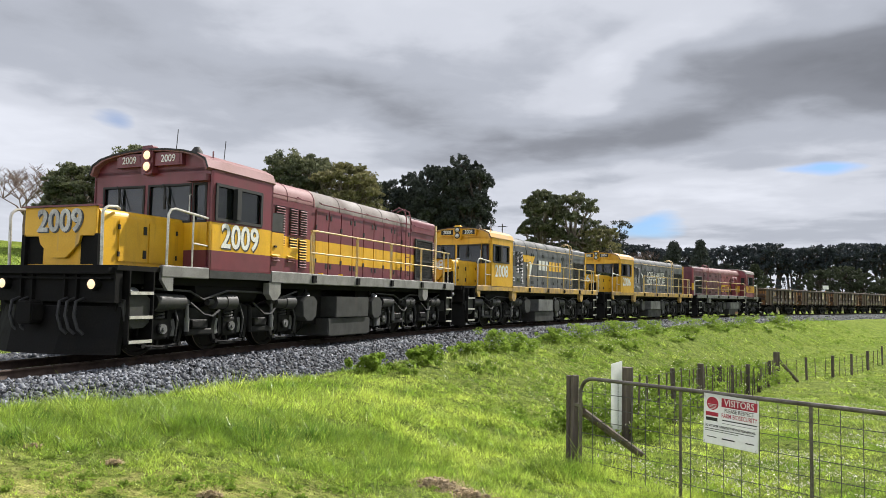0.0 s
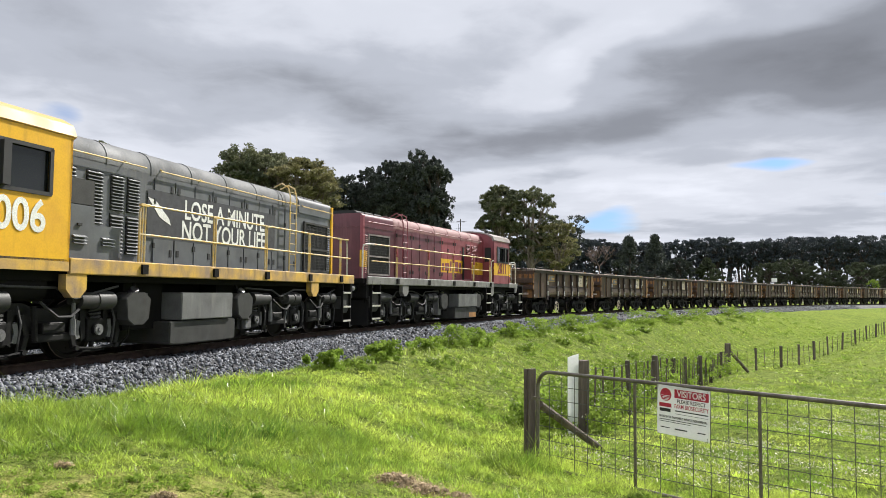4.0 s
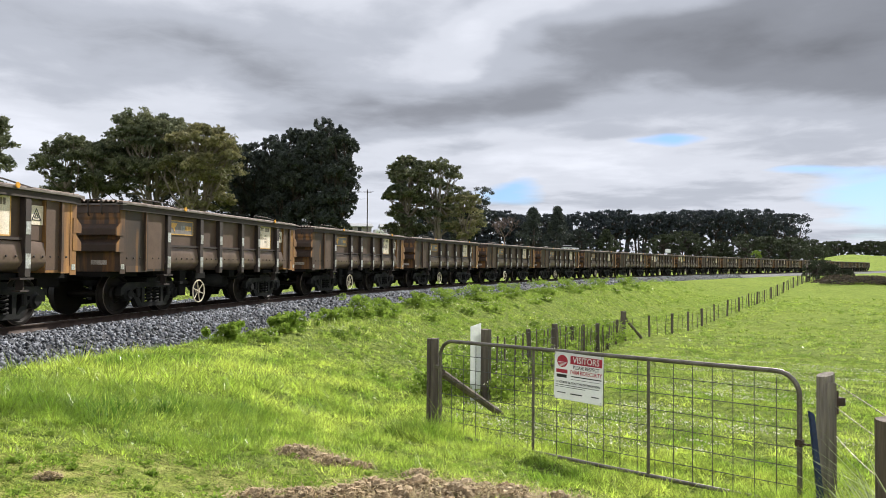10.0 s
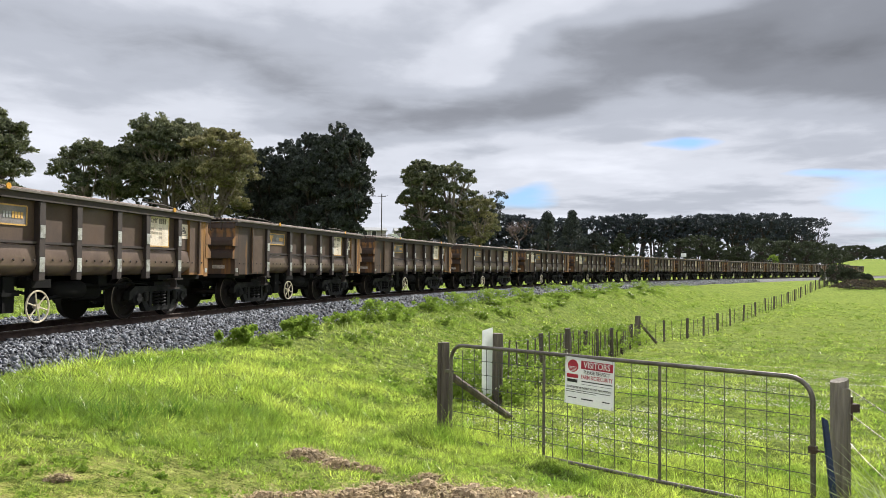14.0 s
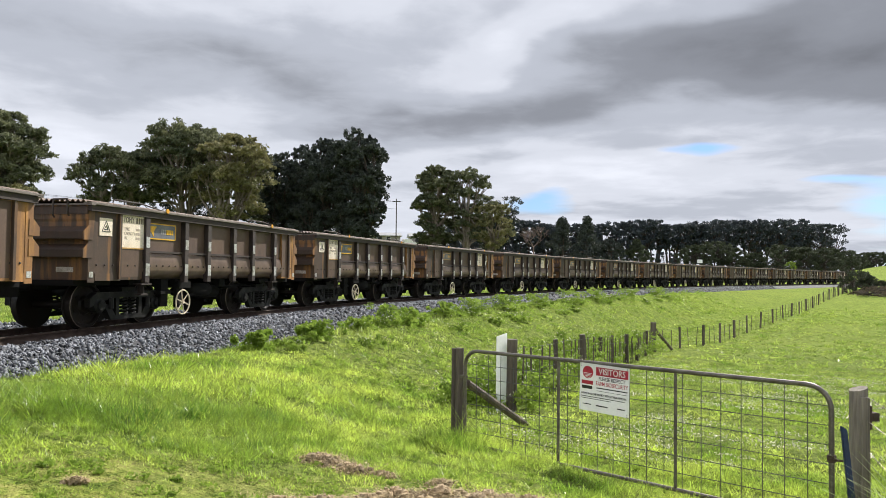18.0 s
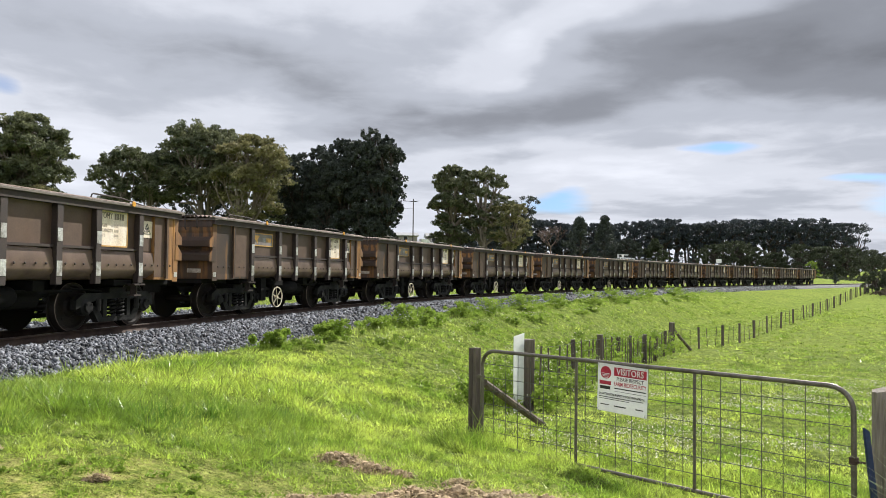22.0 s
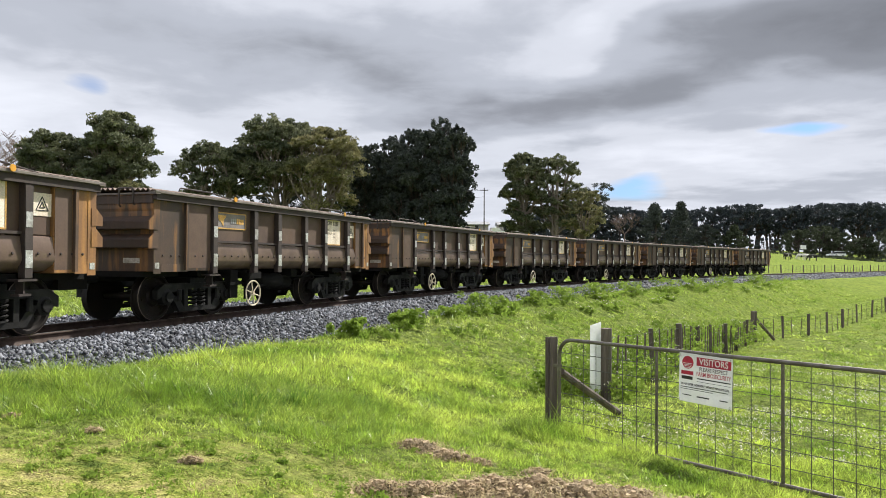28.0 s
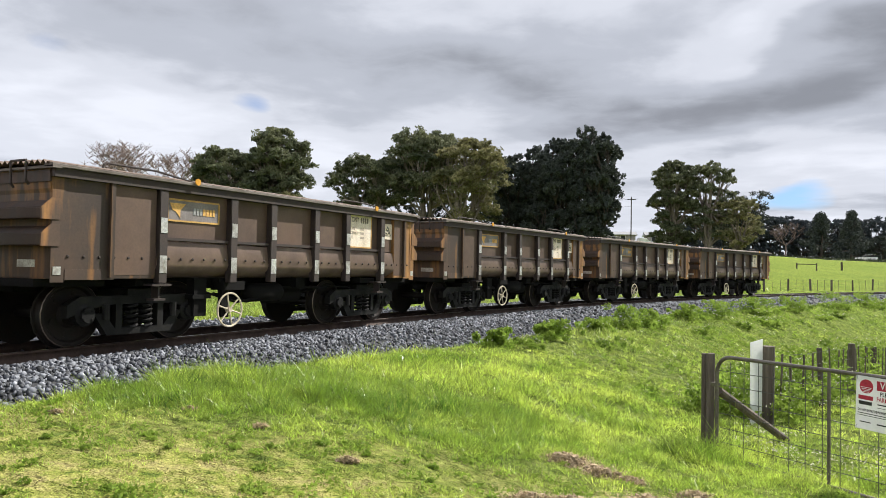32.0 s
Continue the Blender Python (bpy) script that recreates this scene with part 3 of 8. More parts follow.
def ground_material():
    m = bpy.data.materials.new("pasture")
    m.use_nodes = True
    nt = m.node_tree
    ln = nt.links.new
    bs = nt.nodes["Principled BSDF"]
    geo = nt.nodes.new("ShaderNodeNewGeometry")

    def tex(scale, det=5, loc=(0, 0, 0), rough=0.55):
        mp = nt.nodes.new("ShaderNodeMapping")
        mp.inputs["Location"].default_value = loc
        ln(geo.outputs["Position"], mp.inputs[0])
        n = nt.nodes.new("ShaderNodeTexNoise")
        n.inputs["Scale"].default_value, n.inputs["Detail"].default_value, n.inputs["Roughness"].default_value = scale, det, rough
        ln(mp.outputs[0], n.inputs["Vector"])
        return n.outputs[0]

    def ramp(v, stops):
        r = nt.nodes.new("ShaderNodeValToRGB")
        el = r.color_ramp.elements
        el[0].position, el[0].color = stops[0][0], (*stops[0][1], 1)
        el[1].position, el[1].color = stops[-1][0], (*stops[-1][1], 1)
        for p, c in stops[1:-1]:
            el.new(p).color = (*c, 1)
        ln(v, r.inputs[0])
        return r.outputs[0]

    def mixed(f, a, b, kind="MIX"):
        mx = nt.nodes.new("ShaderNodeMix")
        mx.data_type, mx.blend_type = "RGBA", kind
        for sock, v in ((mx.inputs[0], f), (mx.inputs[6], a), (mx.inputs[7], b)):
            if isinstance(v, (tuple, float)):
                sock.default_value = (*v, 1) if isinstance(v, tuple) else v
            else:
                ln(v, sock)
        return mx.outputs[2]

    big = tex(0.12, 4)
    mid = tex(1.3, 5, (3, 1, 0))
    fine = tex(16, 4, (7, 2, 0), 0.7)
    grass = ramp(mid, [(0.3, (0.13, 0.19, 0.03)), (0.5, (0.19, 0.26, 0.04)), (0.7, (0.26, 0.31, 0.06))])
    grass = mixed(0.5, grass, ramp(big, [(0.35, (0.15, 0.215, 0.03)), (0.65, (0.235, 0.29, 0.05))]))
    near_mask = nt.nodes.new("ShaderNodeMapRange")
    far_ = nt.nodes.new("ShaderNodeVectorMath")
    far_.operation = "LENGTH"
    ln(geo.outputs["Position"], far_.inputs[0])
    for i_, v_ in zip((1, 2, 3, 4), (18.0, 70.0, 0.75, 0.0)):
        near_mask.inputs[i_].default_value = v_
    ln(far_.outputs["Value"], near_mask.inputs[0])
    # darker thatch close by, with the shade between blades put into it
    thatch_shade = ramp(tex(9, 4, (4, 4, 0)), [(0.35, (0.06, 0.095, 0.018)), (0.65, (0.20, 0.23, 0.07))])
    grass = mixed(near_mask.outputs[0], grass, thatch_shade)
    grass = mixed(0.6, grass, ramp(fine, [(0.3, (0.3, 0.3, 0.3)), (0.7, (1.35, 1.35, 1.3))]), "MULTIPLY")
    grass = mixed(0.8, grass, ramp(tex(4.2, 7, (6, 3, 0), 0.72), [(0.36, (0.38, 0.42, 0.35)), (0.5, (0.9, 0.9, 0.85)), (0.66, (1.5, 1.45, 1.3))]), "MULTIPLY")
    far_soil = ramp(tex(4.0, 8, (1, 9, 0), 0.75), [(0.38, (0.06, 0.10, 0.018)), (0.45, (0.27, 0.30, 0.06)), (0.55, (0.46, 0.41, 0.15)), (0.65, (0.40, 0.31, 0.16)), (0.74, (0.17, 0.12, 0.065))])
    far_soil = mixed(0.5, far_soil, ramp(fine, [(0.3, (0.45, 0.45, 0.45)), (0.7, (1.3, 1.3, 1.3))]), "MULTIPLY")
    crumb = tex(85, 3, (2, 8, 0), 0.7)
    far_soil = mixed(0.85, far_soil, ramp(crumb, [(0.36, (0.35, 0.35, 0.32)), (0.5, (0.85, 0.85, 0.85)), (0.64, (1.5, 1.5, 1.4))]), "MULTIPLY")
    ln_ = nt.nodes.new("ShaderNodeVectorMath")
    ln_.operation = "LENGTH"
    ln(geo.outputs["Position"], ln_.inputs[0])
    jit = nt.nodes.new("ShaderNodeMath")
    jit.operation = "MULTIPLY_ADD"
    jit.inputs[1].default_value = -4.5
    ln(tex(0.7, 4, (2, 5, 0)), jit.inputs[0])
    ln(ln_.outputs["Value"], jit.inputs[2])
    sx = nt.nodes.new("ShaderNodeSeparateXYZ")
    ln(geo.outputs["Position"], sx.inputs[0])
    lf = nt.nodes.new("ShaderNodeMapRange")
    for i_, v_ in zip((1, 2, 3, 4), (-4.8, -2.4, -1.6, 1.0)):
        lf.inputs[i_].default_value = v_
    ln(sx.outputs[0], lf.inputs[0])
    ad = nt.nodes.new("ShaderNodeMath")
    ln(jit.outputs[0], ad.inputs[0])
    ln(lf.outputs[0], ad.inputs[1])
    wm_ = nt.nodes.new("ShaderNodeMapRange")
    for i_, v_ in zip((1, 2, 3, 4), (3.4, 5.2, 0.72, 0.0)):
        wm_.inputs[i_].default_value = v_
    ln(ad.outputs[0], wm_.inputs[0])
    grass = mixed(wm_.outputs[0], grass, far_soil)
    ln(grass, bs.inputs["Base Color"])
    bs.inputs["Roughness"].default_value = 0.95
    bs.inputs["Specular IOR Level"].default_value = 0.05
    bp = nt.nodes.new("ShaderNodeBump")
    bp.inputs["Strength"].default_value, bp.inputs["Distance"].default_value = 0.8, 0.06
    ln(fine, bp.inputs["Height"])
    lump = nt.nodes.new("ShaderNodeBump")
    lump.inputs["Strength"].default_value, lump.inputs["Distance"].default_value = 1.0, 0.30
    ln(tex(2.2, 5, (5, 5, 0), 0.6), lump.inputs["Height"])
    ln(lump.outputs[0], bp.inputs["Normal"])
    ln(bp.outputs[0], bs.inputs["Normal"])
    return m


def build_ground():
    ang = np.radians(np.unique(np.concatenate([np.linspace(-180, -60, 25), np.linspace(-60, 70, 261), np.linspace(70, 180, 23)])))
    ang = ang[:-1]
    rad = np.concatenate([np.linspace(0.6, 30, 110), 30 * np.exp(np.linspace(0.02, math.log(2600 / 30), 110))])
    a, r = np.meshgrid(ang, rad)
    x, y = (r * np.sin(a)).ravel(), (r * np.cos(a)).ravel()
    v = np.stack([x, y, ground_z(x, y)], 1)
    n, m = len(ang), len(rad)
    i = np.arange(m - 1)[:, None] * n
    k = np.arange(n)[None, :]
    f = np.stack([(i + k).ravel(), (i + (k + 1) % n).ravel(), (i + n + (k + 1) % n).ravel(), (i + n + k).ravel()], 1)
    v = np.concatenate([v, [[0, 0, gz(0, 0)]]])
    c = len(v) - 1
    k = np.arange(n)
    cap = np.stack([np.full(n, c), (k + 2) % n, (k + 1) % n, k], 1)[::2]
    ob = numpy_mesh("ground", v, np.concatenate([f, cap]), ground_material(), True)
    return tagged(ob, "green pasture and railway verge with worn patches", "ground", kind="structure")


build_ground()

# the bed is nearly black: shade of the gaps between stones is coloured in
stone = mat("ballast_gap_shade", (0.035, 0.036, 0.04), (0.014, 0.015, 0.017), 9.0, 60, 0.85, 0, 0.5)
stone_chip = mat("ballast_stone", (0.165, 0.173, 0.19), (0.08, 0.084, 0.093), 9.0, 60, 0.75, 0, 0.0, rand=0.85, island=True, spec=0.3)
v, f = sweep([(-5.2, -0.66), (-4.2, -0.25), (-2.0, -0.17), (-0.9, -0.14), (-0.6, -0.17), (0.6, -0.17), (0.9, -0.14), (1.9, -0.16), (2.8, -0.62)], -280, 560, 1.5)
tagged(numpy_mesh("ballast_bed", v, f, stone), "crushed stone ballast bed, darkened for the shade between its stones", "ballast", kind="structure")


def build_rails():
    prof = [(-0.07, -0.15), (-0.07, -0.135), (-0.012, -0.12), (-0.012, -0.035), (-0.033, -0.03), (-0.035, -0.006), (-0.025, 0.0), (0.025, 0.0), (0.035, -0.006), (0.033, -0.03), (0.012, -0.035), (0.012, -0.12), (0.07, -0.135), (0.07, -0.15)]
    track = thing("railway_track", "narrow-gauge railway track with rusty-sided worn steel rails", "railway track", kind="structure")
    for c in (0.565, -0.565):
        v, f = sweep([(c + a, z) for a, z in prof], -280, 560, 1.0)
        rail = numpy_mesh("rail", v, f[:, ::-1], M["rust"])
        rail.data.materials.append(M["rail_steel"])
        idx = np.zeros(len(f), dtype=np.int32)
        idx[np.arange(len(f)) % (len(prof) - 1) == 6] = 1
        rail.data.polygons.foreach_set("material_index", idx)
        rail.parent = track
    g = Geo().box(-0.12, 0.12, -1.05, 1.05, -0.24, -0.135, 0.02)
    sl = part("sleeper", g, mat("dark_sleeper", (0.06, 0.05, 0.045), (0.1, 0.09, 0.08), 3, 40, 0.9, 0, 0.3, rand=0.2), track)
    for k in range(220):
        s = -18 + 0.68 * k
        x, y, h = along(s)
        ob = sl if k == 0 else sl.copy()
        if k:
            scene.collection.objects.link(ob)
        ob.matrix_basis = pose(float(x), float(y), 0, 0, 0, 90 - math.degrees(float(h)))


build_rails()

# ---------------------------------------------------------------- ore wagons
POSTS = [2.62, 1.28, 0.38, -0.76, -1.70, -2.90]   # x of the six side posts
WL, WH0, WH1 = 4.27, 0.90, 2.24


def wheelset(name, r, parent, x, bm=0.0):
    g = Geo()
    for sy in (1, -1):
        prof = [(0.075 * sy, 0.02), (0.075 * sy, r * 0.34), (0.03 * sy, r * 0.42), (0.03 * sy, r * 0.80), (0.075 * sy, r * 0.86), (0.075 * sy, r * 0.972), (0.066 * sy, r), (-0.055 * sy, r * 1.01), (-0.06 * sy, r * 1.06), (-0.085 * sy, r * 1.06), (-0.085 * sy, 0.08)]
        g.lathe(prof, (0, 0.565 * sy, 0), (0, 1, 0), 22)
        for k in range(6):
            a = math.pi * k / 3
            g.cyl((math.cos(a) * r * 0.62, 0.59 * sy, math.sin(a) * r * 0.62), (math.cos(a) * r * 0.62, 0.605 * sy, math.sin(a) * r * 0.62), 0.035, 6)
    g.cyl((0, -0.72, 0), (0, 0.72, 0), 0.075, 12)
    ob = part(name, g, "wheel", parent, smooth=True)
    # the outer edge of each tyre is worn bright
    ob.data.materials.append(M["worn_rim"])
    for first in (0, 22 * 10 + 6 * 8):
        for i in range(22):
            ob.data.polygons[first + i * 10 + 5].material_index = 1
    ob.location = (x, 0, r)
    return ob


def wagon_bogie(parent, cx):
    g = Geo()
    for sy in (1, -1):
        y0, y1 = (0.80, 0.92) if sy > 0 else (-0.92, -0.80)
        # side frame as a bar above and a bar below, so that the spring opening is open
        g.prism([(-1.10, 0.40), (-1.10, 0.56), (-0.92, 0.67), (0.92, 0.67), (1.10, 0.56), (1.10, 0.40), (0.80, 0.50), (0.45, 0.555), (-0.45, 0.555), (-0.80, 0.50)], "y", y0, y1)
        g.prism([(-0.72, 0.44), (-0.56, 0.44), (-0.40, 0.235), (0.40, 0.235), (0.56, 0.44), (0.72, 0.44), (0.52, 0.15), (-0.52, 0.15)], "y", y0, y1)
        for a in (-0.34, 0.34):
            g.box(a - 0.05, a + 0.05, y0, y1, 0.20, 0.58)
        for a in (-0.84, 0.84):
            g.lathe([(0.0, 0.0), (0.0, 0.15), (0.12, 0.145), (0.14, 0.10), (0.18, 0.095), (0.18, 0.0)], (a, (0.80 if sy > 0 else -0.80), 0.43), (0, sy, 0), 14)
            for k in range(4):
                t = math.pi * (0.25 + 0.5 * k)
                g.cyl((a + 0.075 * math.cos(t), 0.94 * sy, 0.43 + 0.075 * math.sin(t)), (a + 0.075 * math.cos(t), 0.99 * sy, 0.43 + 0.075 * math.sin(t)), 0.018, 6)
        g.cyl((-0.55, 0.93 * sy, 0.36), (-0.55, 0.93 * sy, 0.56), 0.05, 8)
        g.cyl((0.55, 0.93 * sy, 0.36), (0.55, 0.93 * sy, 0.56), 0.05, 8)
    g.box(-0.2, 0.2, -0.9, 0.9, 0.56, 0.76)
    bo = part("bogie", g, "bogie", parent)
    bo.location = (cx, 0, 0)
    for sy in (1, -1):
        sp = Geo()
        for dx in (-0.12, 0.12):
            pts = [(dx + 0.085 * math.cos(t), 0.87 * sy + 0.085 * math.sin(t), 0.24 + 0.31 * t / (2 * math.pi * 4.5)) for t in np.linspace(0, 2 * math.pi * 4.5, 34)]
            sp.tube(pts, 0.021, 4)
        part("spring", sp, "bogie", bo, smooth=True)
    return bo, [wheelset("wheelset", 0.43, bo, dx) for dx in (0.84, -0.84)]


def triangle_mark(g, x, y, z, r):
    pts = [(x, z + r), (x - r * 0.9, z - r * 0.6), (x + r * 0.9, z - r * 0.6)]
    for (ax, az), (bx, bz) in zip(pts, pts[1:] + pts[:1]):
        g.cyl((ax, y, az), (bx, y, bz), 0.008, 4)


def build_wagon():
    w = thing("ore_wagon", "brown steel ore wagon with pale ribs, rust-stained ends and a lid", "wagon", "ore wagons of the train")
    # hopper body between the end sections
    g = Geo()
    sec = [(1.06, 1.45), (1.16, 1.41), (1.21, 1.10), (1.17, 1.02), (1.02, 0.93), (0.6, 0.90), (-0.6, 0.90), (-1.02, 0.93), (-1.17, 1.02), (-1.21, 1.10), (-1.16, 1.41), (-1.06, 1.45)]
    up = Geo().box(-3.39, 2.69, -1.14, 1.14, 1.43, WH1)
    part("body", up, "body", w, bevel=0.012)
    part("lower_body", g.prism(sec, "x", -3.40, 2.70), "lower", w, "lower panel with a tucked-under edge, sky sheen in its lighter colour", smooth=True)
    # end sections, wider at the bottom and stained
    for x0, x1, sg in ((2.70, 4.27, 1), (-4.27, -3.40, -1)):
        wall = x1 - 0.05 if sg > 0 else x0 + 0.05
        inner = x0 if sg > 0 else x1
        pr = [(inner, WH0), (wall, WH0), (wall, 1.93), (wall + 0.012 * sg, 1.98), (wall + 0.03 * sg, WH1), (inner, WH1)]
        part("end_section", Geo().prism(pr, "y", -1.19, 1.19), "stained" if sg > 0 else "orange", w, "rust-stained end panel", bevel=0.01)
        for sy in (1, -1):
            lo, hi = sorted((3.39 * sg if sg > 0 else -3.74, inner + 0.01 * sg))
            part("side_panel", Geo().box(lo, hi, *sorted((1.19 * sy, 1.194 * sy)), 0.95, WH1 - 0.13), "body", w, "plain brown side panel")
            lo, hi = sorted((wall + 0.006 * sg, wall - 0.17 * sg))
            part("corner_strip", Geo().box(lo, hi, *sorted((1.19 * sy, 1.197 * sy)), 0.86, WH1 - 0.12), "orange" if sg < 0 else "stained", w, "stained corner plate", bevel=0.002)
            part("skirt", Geo().box(*sorted((3.36 * sg if sg > 0 else -3.80, wall - 0.18 * sg)), *sorted((1.19 * sy, 1.2 * sy)), 0.89, 1.02), "orange" if sg < 0 else "stained", w)
        # two pressed ledges across the end, each closed by a cheek plate
        for z0, z1 in ((1.62, 1.86), (1.30, 1.55)):
            lip = wall + 0.13 * sg
            poly = [(wall - 0.02 * sg, z0), (lip, z0), (lip, z1 - 0.11), (wall - 0.02 * sg, z1)]
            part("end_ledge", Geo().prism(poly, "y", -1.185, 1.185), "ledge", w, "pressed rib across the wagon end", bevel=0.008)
            cheek = [(wall - 0.10 * sg, z0 - 0.012), (lip + 0.012 * sg, z0 - 0.012), (lip + 0.012 * sg, z1 - 0.11), (wall + 0.01 * sg, z1 + 0.01), (wall - 0.10 * sg, z1 + 0.01)]
            for sy in (1, -1):
                part("ledge_wing", Geo().prism(cheek, "y", *sorted((1.185 * sy, 1.207 * sy))), "orange" if sg < 0 else "stained", w, "rust-stained cheek plate of the ledge", bevel=0.004)
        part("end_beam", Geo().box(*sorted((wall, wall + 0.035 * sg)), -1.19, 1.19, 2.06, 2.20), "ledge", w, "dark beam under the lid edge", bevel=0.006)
        part("end_plate", Geo().box(*sorted((wall, wall + 0.008 * sg)), 0.55, 0.90, 1.04, 1.13), "reflector", w)
        for sy in (1, -1):
            cx = wall - 0.075 * sg
            part("corner_reflector", Geo().box(cx - 0.05, cx + 0.05, *sorted((1.195 * sy, 1.204 * sy)), 0.95, 1.05), "reflector", w)
    # ribs on the end sections
    for x in (3.42, -3.78):
        part("end_rib", Geo().box(x - 0.03, x + 0.03, -1.245, 1.245, 0.92, WH1 - 0.12), "stained", w)
    for sy in (1, -1):
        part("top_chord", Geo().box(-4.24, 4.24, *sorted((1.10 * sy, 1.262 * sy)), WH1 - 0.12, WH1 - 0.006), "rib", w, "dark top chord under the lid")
    # posts
    for x in POSTS:
        for sy in (1, -1):
            po = Geo()
            po.prism([(x - 0.065, 1.13), (x - 0.075, 1.25), (x + 0.075, 1.25), (x + 0.065, 1.13)] if sy > 0 else [(x - 0.065, -1.13), (x + 0.065, -1.13), (x + 0.075, -1.25), (x - 0.075, -1.25)], "z", 0.84, WH1 - 0.12)
            pst = part("post", po, "rib", w, bevel=0.01)
            if sy > 0:
                part("reflector", Geo().box(x - 0.055, x + 0.055, 1.251, 1.256, 1.53, 1.74), "reflector", pst, "scuffed silver tape")
                part("reflector", Geo().box(x - 0.06, x + 0.06, 1.251, 1.256, 0.98, 1.22), "reflector", pst, "scuffed silver tape")
        for sy in (1,):
            if x in (POSTS[0], POSTS[-1]):
                k = Geo().box(x - 0.16, x + 0.16, 1.05, 1.24, 0.80, 0.83).box(x - 0.1, x + 0.1, 1.05, 1.2, 0.60, 0.63).box(x - 0.015, x + 0.015, 1.05, 1.18, 0.6, 0.82)
                part("post_foot", k, "rib", w)
    # horizontal rails between posts, and rivets
    for a, b in zip(POSTS, POSTS[1:]):
        for sy in (1, -1):
            y = 1.16 * sy
            part("side_rail", Geo().box(b + 0.075, a - 0.075, min(y, y + 0.045 * sy), max(y, y + 0.045 * sy), 1.435, 1.475), "rib", w)
    rv = Geo()
    x = 4.0
    while x > -4.1:
        y = 1.215 if -3.4 < x < 2.7 else 1.195
        if min(abs(x - q) for q in POSTS) > 0.11:
            rv.lathe([(0, 0.022), (0.012, 0.016), (0.016, 0.0)], (x, y - 0.004, 1.175), (0, 1, 0), 7)
        x -= 0.215
    tagged(part("rivet_row", rv, "rib", w), kind="stuff")
    # lid
    tr = Geo()
    for sy in (1, -1):
        y = 1.30 * sy
        tr.box(-4.30, 4.30, min(y, y - 0.16 * sy), max(y, y - 0.16 * sy), 2.228, 2.272, 0.006)
    for x0, x1 in ((4.18, 4.30), (-4.30, -4.18)):
        tr.box(x0, x1, -1.30, 1.30, 2.215, 2.245)
    part("lid_trim", tr, "trim", w, "pale steel edge of the lid")
    n = 92
    prof_v, prof_f = [], []
    for k in range(n + 1):
        yy = -1.24 + 2.48 * k / n
        z = 2.285 + 0.03 * (1 - (yy / 1.24) ** 2) + 0.024 * math.sin(2 * math.pi * k / 4)
        prof_v += [(xx, yy, z + dz) for xx in (-4.33, 4.33) for dz in (0.0, -0.006)]
    for k in range(n):
        q = k * 4
        prof_f += [(q, q + 4, q + 6, q + 2), (q + 1, q + 3, q + 7, q + 5), (q, q + 1, q + 5, q + 4), (q + 2, q + 6, q + 7, q + 3)]
    part("lid", Geo().add(prof_v, prof_f), "lid", w, "rusty corrugated lid")
    for cx in (2.75, -2.4):
        ha = Geo().tube([(cx + 0.75, 1.1, 2.28), (cx + 0.72, 1.1, 2.37), (cx + 0.68, 1.1, 2.39), (cx - 0.1, 1.1, 2.385), (cx - 0.15, 1.1, 2.38), (cx - 0.7, 1.18, 2.29)], 0.014, 6)
        part("lid_handle", ha, "rib", w)
    lk = Geo().tube([(4.29, 0.55, 2.30), (4.34, 0.55, 2.30), (4.34, 0.55, 2.05), (4.30, 0.55, 2.0)], 0.016, 6).tube([(4.29, 0.85, 2.30), (4.34, 0.85, 2.30), (4.34, 0.85, 2.08), (4.30, 0.85, 2.03)], 0.016, 6).tube([(4.34, 0.55, 2.32), (4.34, 0.85, 2.32)], 0.016, 6)
    part("lid_latch", lk, "rib", w)
    for cx in (2.1, -2.55):
        tg = Geo().cyl((cx, 1.31, 2.285), (cx, 1.325, 2.285), 0.05, 8)
        part("number_tag", tg, "tag", w, "small orange disc tag")
    # underframe
    uf = Geo().box(-4.1, 4.1, -0.28, 0.28, 0.72, 0.92)
    uf.box(-4.27, -3.3, -0.95, 0.95, 0.80, 0.90).box(3.3, 4.27, -0.95, 0.95, 0.80, 0.90)
    uf.box(2.4, 2.9, -1.05, 1.05, 0.80, 0.90).box(-2.9, -2.4, -1.05, 1.05, 0.80, 0.90)
    for xx in (4.27, -4.27):
        sg = 1 if xx > 0 else -1
        uf.cyl((xx, 0, 0.76), (xx + 0.55 * sg, 0, 0.76), 0.07, 8)
        uf.box(min(xx + 0.35 * sg, xx + 0.68 * sg), max(xx + 0.35 * sg, xx + 0.68 * sg), -0.16, 0.16, 0.60, 0.92)
    part("underframe", uf, "under", w)
    br = Geo().cyl((-0.2, 0.55, 0.60), (-1.0, 0.55, 0.60), 0.16, 12).cyl((0.6, 0.5, 0.62), (0.1, 0.5, 0.62), 0.1, 10)
    br.tube([(1.2, 0.75, 0.66), (0.4, 0.7, 0.5), (-0.2, 0.6, 0.6)], 0.02, 6).tube([(-1.0, 0.6, 0.6), (-1.6, 0.8, 0.75), (-2.4, 0.8, 0.7)], 0.02, 6)
    br.box(0.9, 1.35, 0.85, 1.12, 0.72, 0.86).box(-0.75, -0.5, 0.4, 1.0, 0.74, 0.9)
    br.tube([(1.6, 0.95, 0.70), (0.9, 0.95, 0.52), (0.1, 0.9, 0.60), (-0.3, 0.85, 0.74), (-1.5, 0.9, 0.72)], 0.022, 6)
    part("brake_gear", br, "under", w)
    part("hanger_box", Geo().box(1.62, 1.86, 0.88, 1.04, 0.34, 0.90).box(1.56, 1.92, 0.84, 1.08, 0.60, 0.66), "under", w)
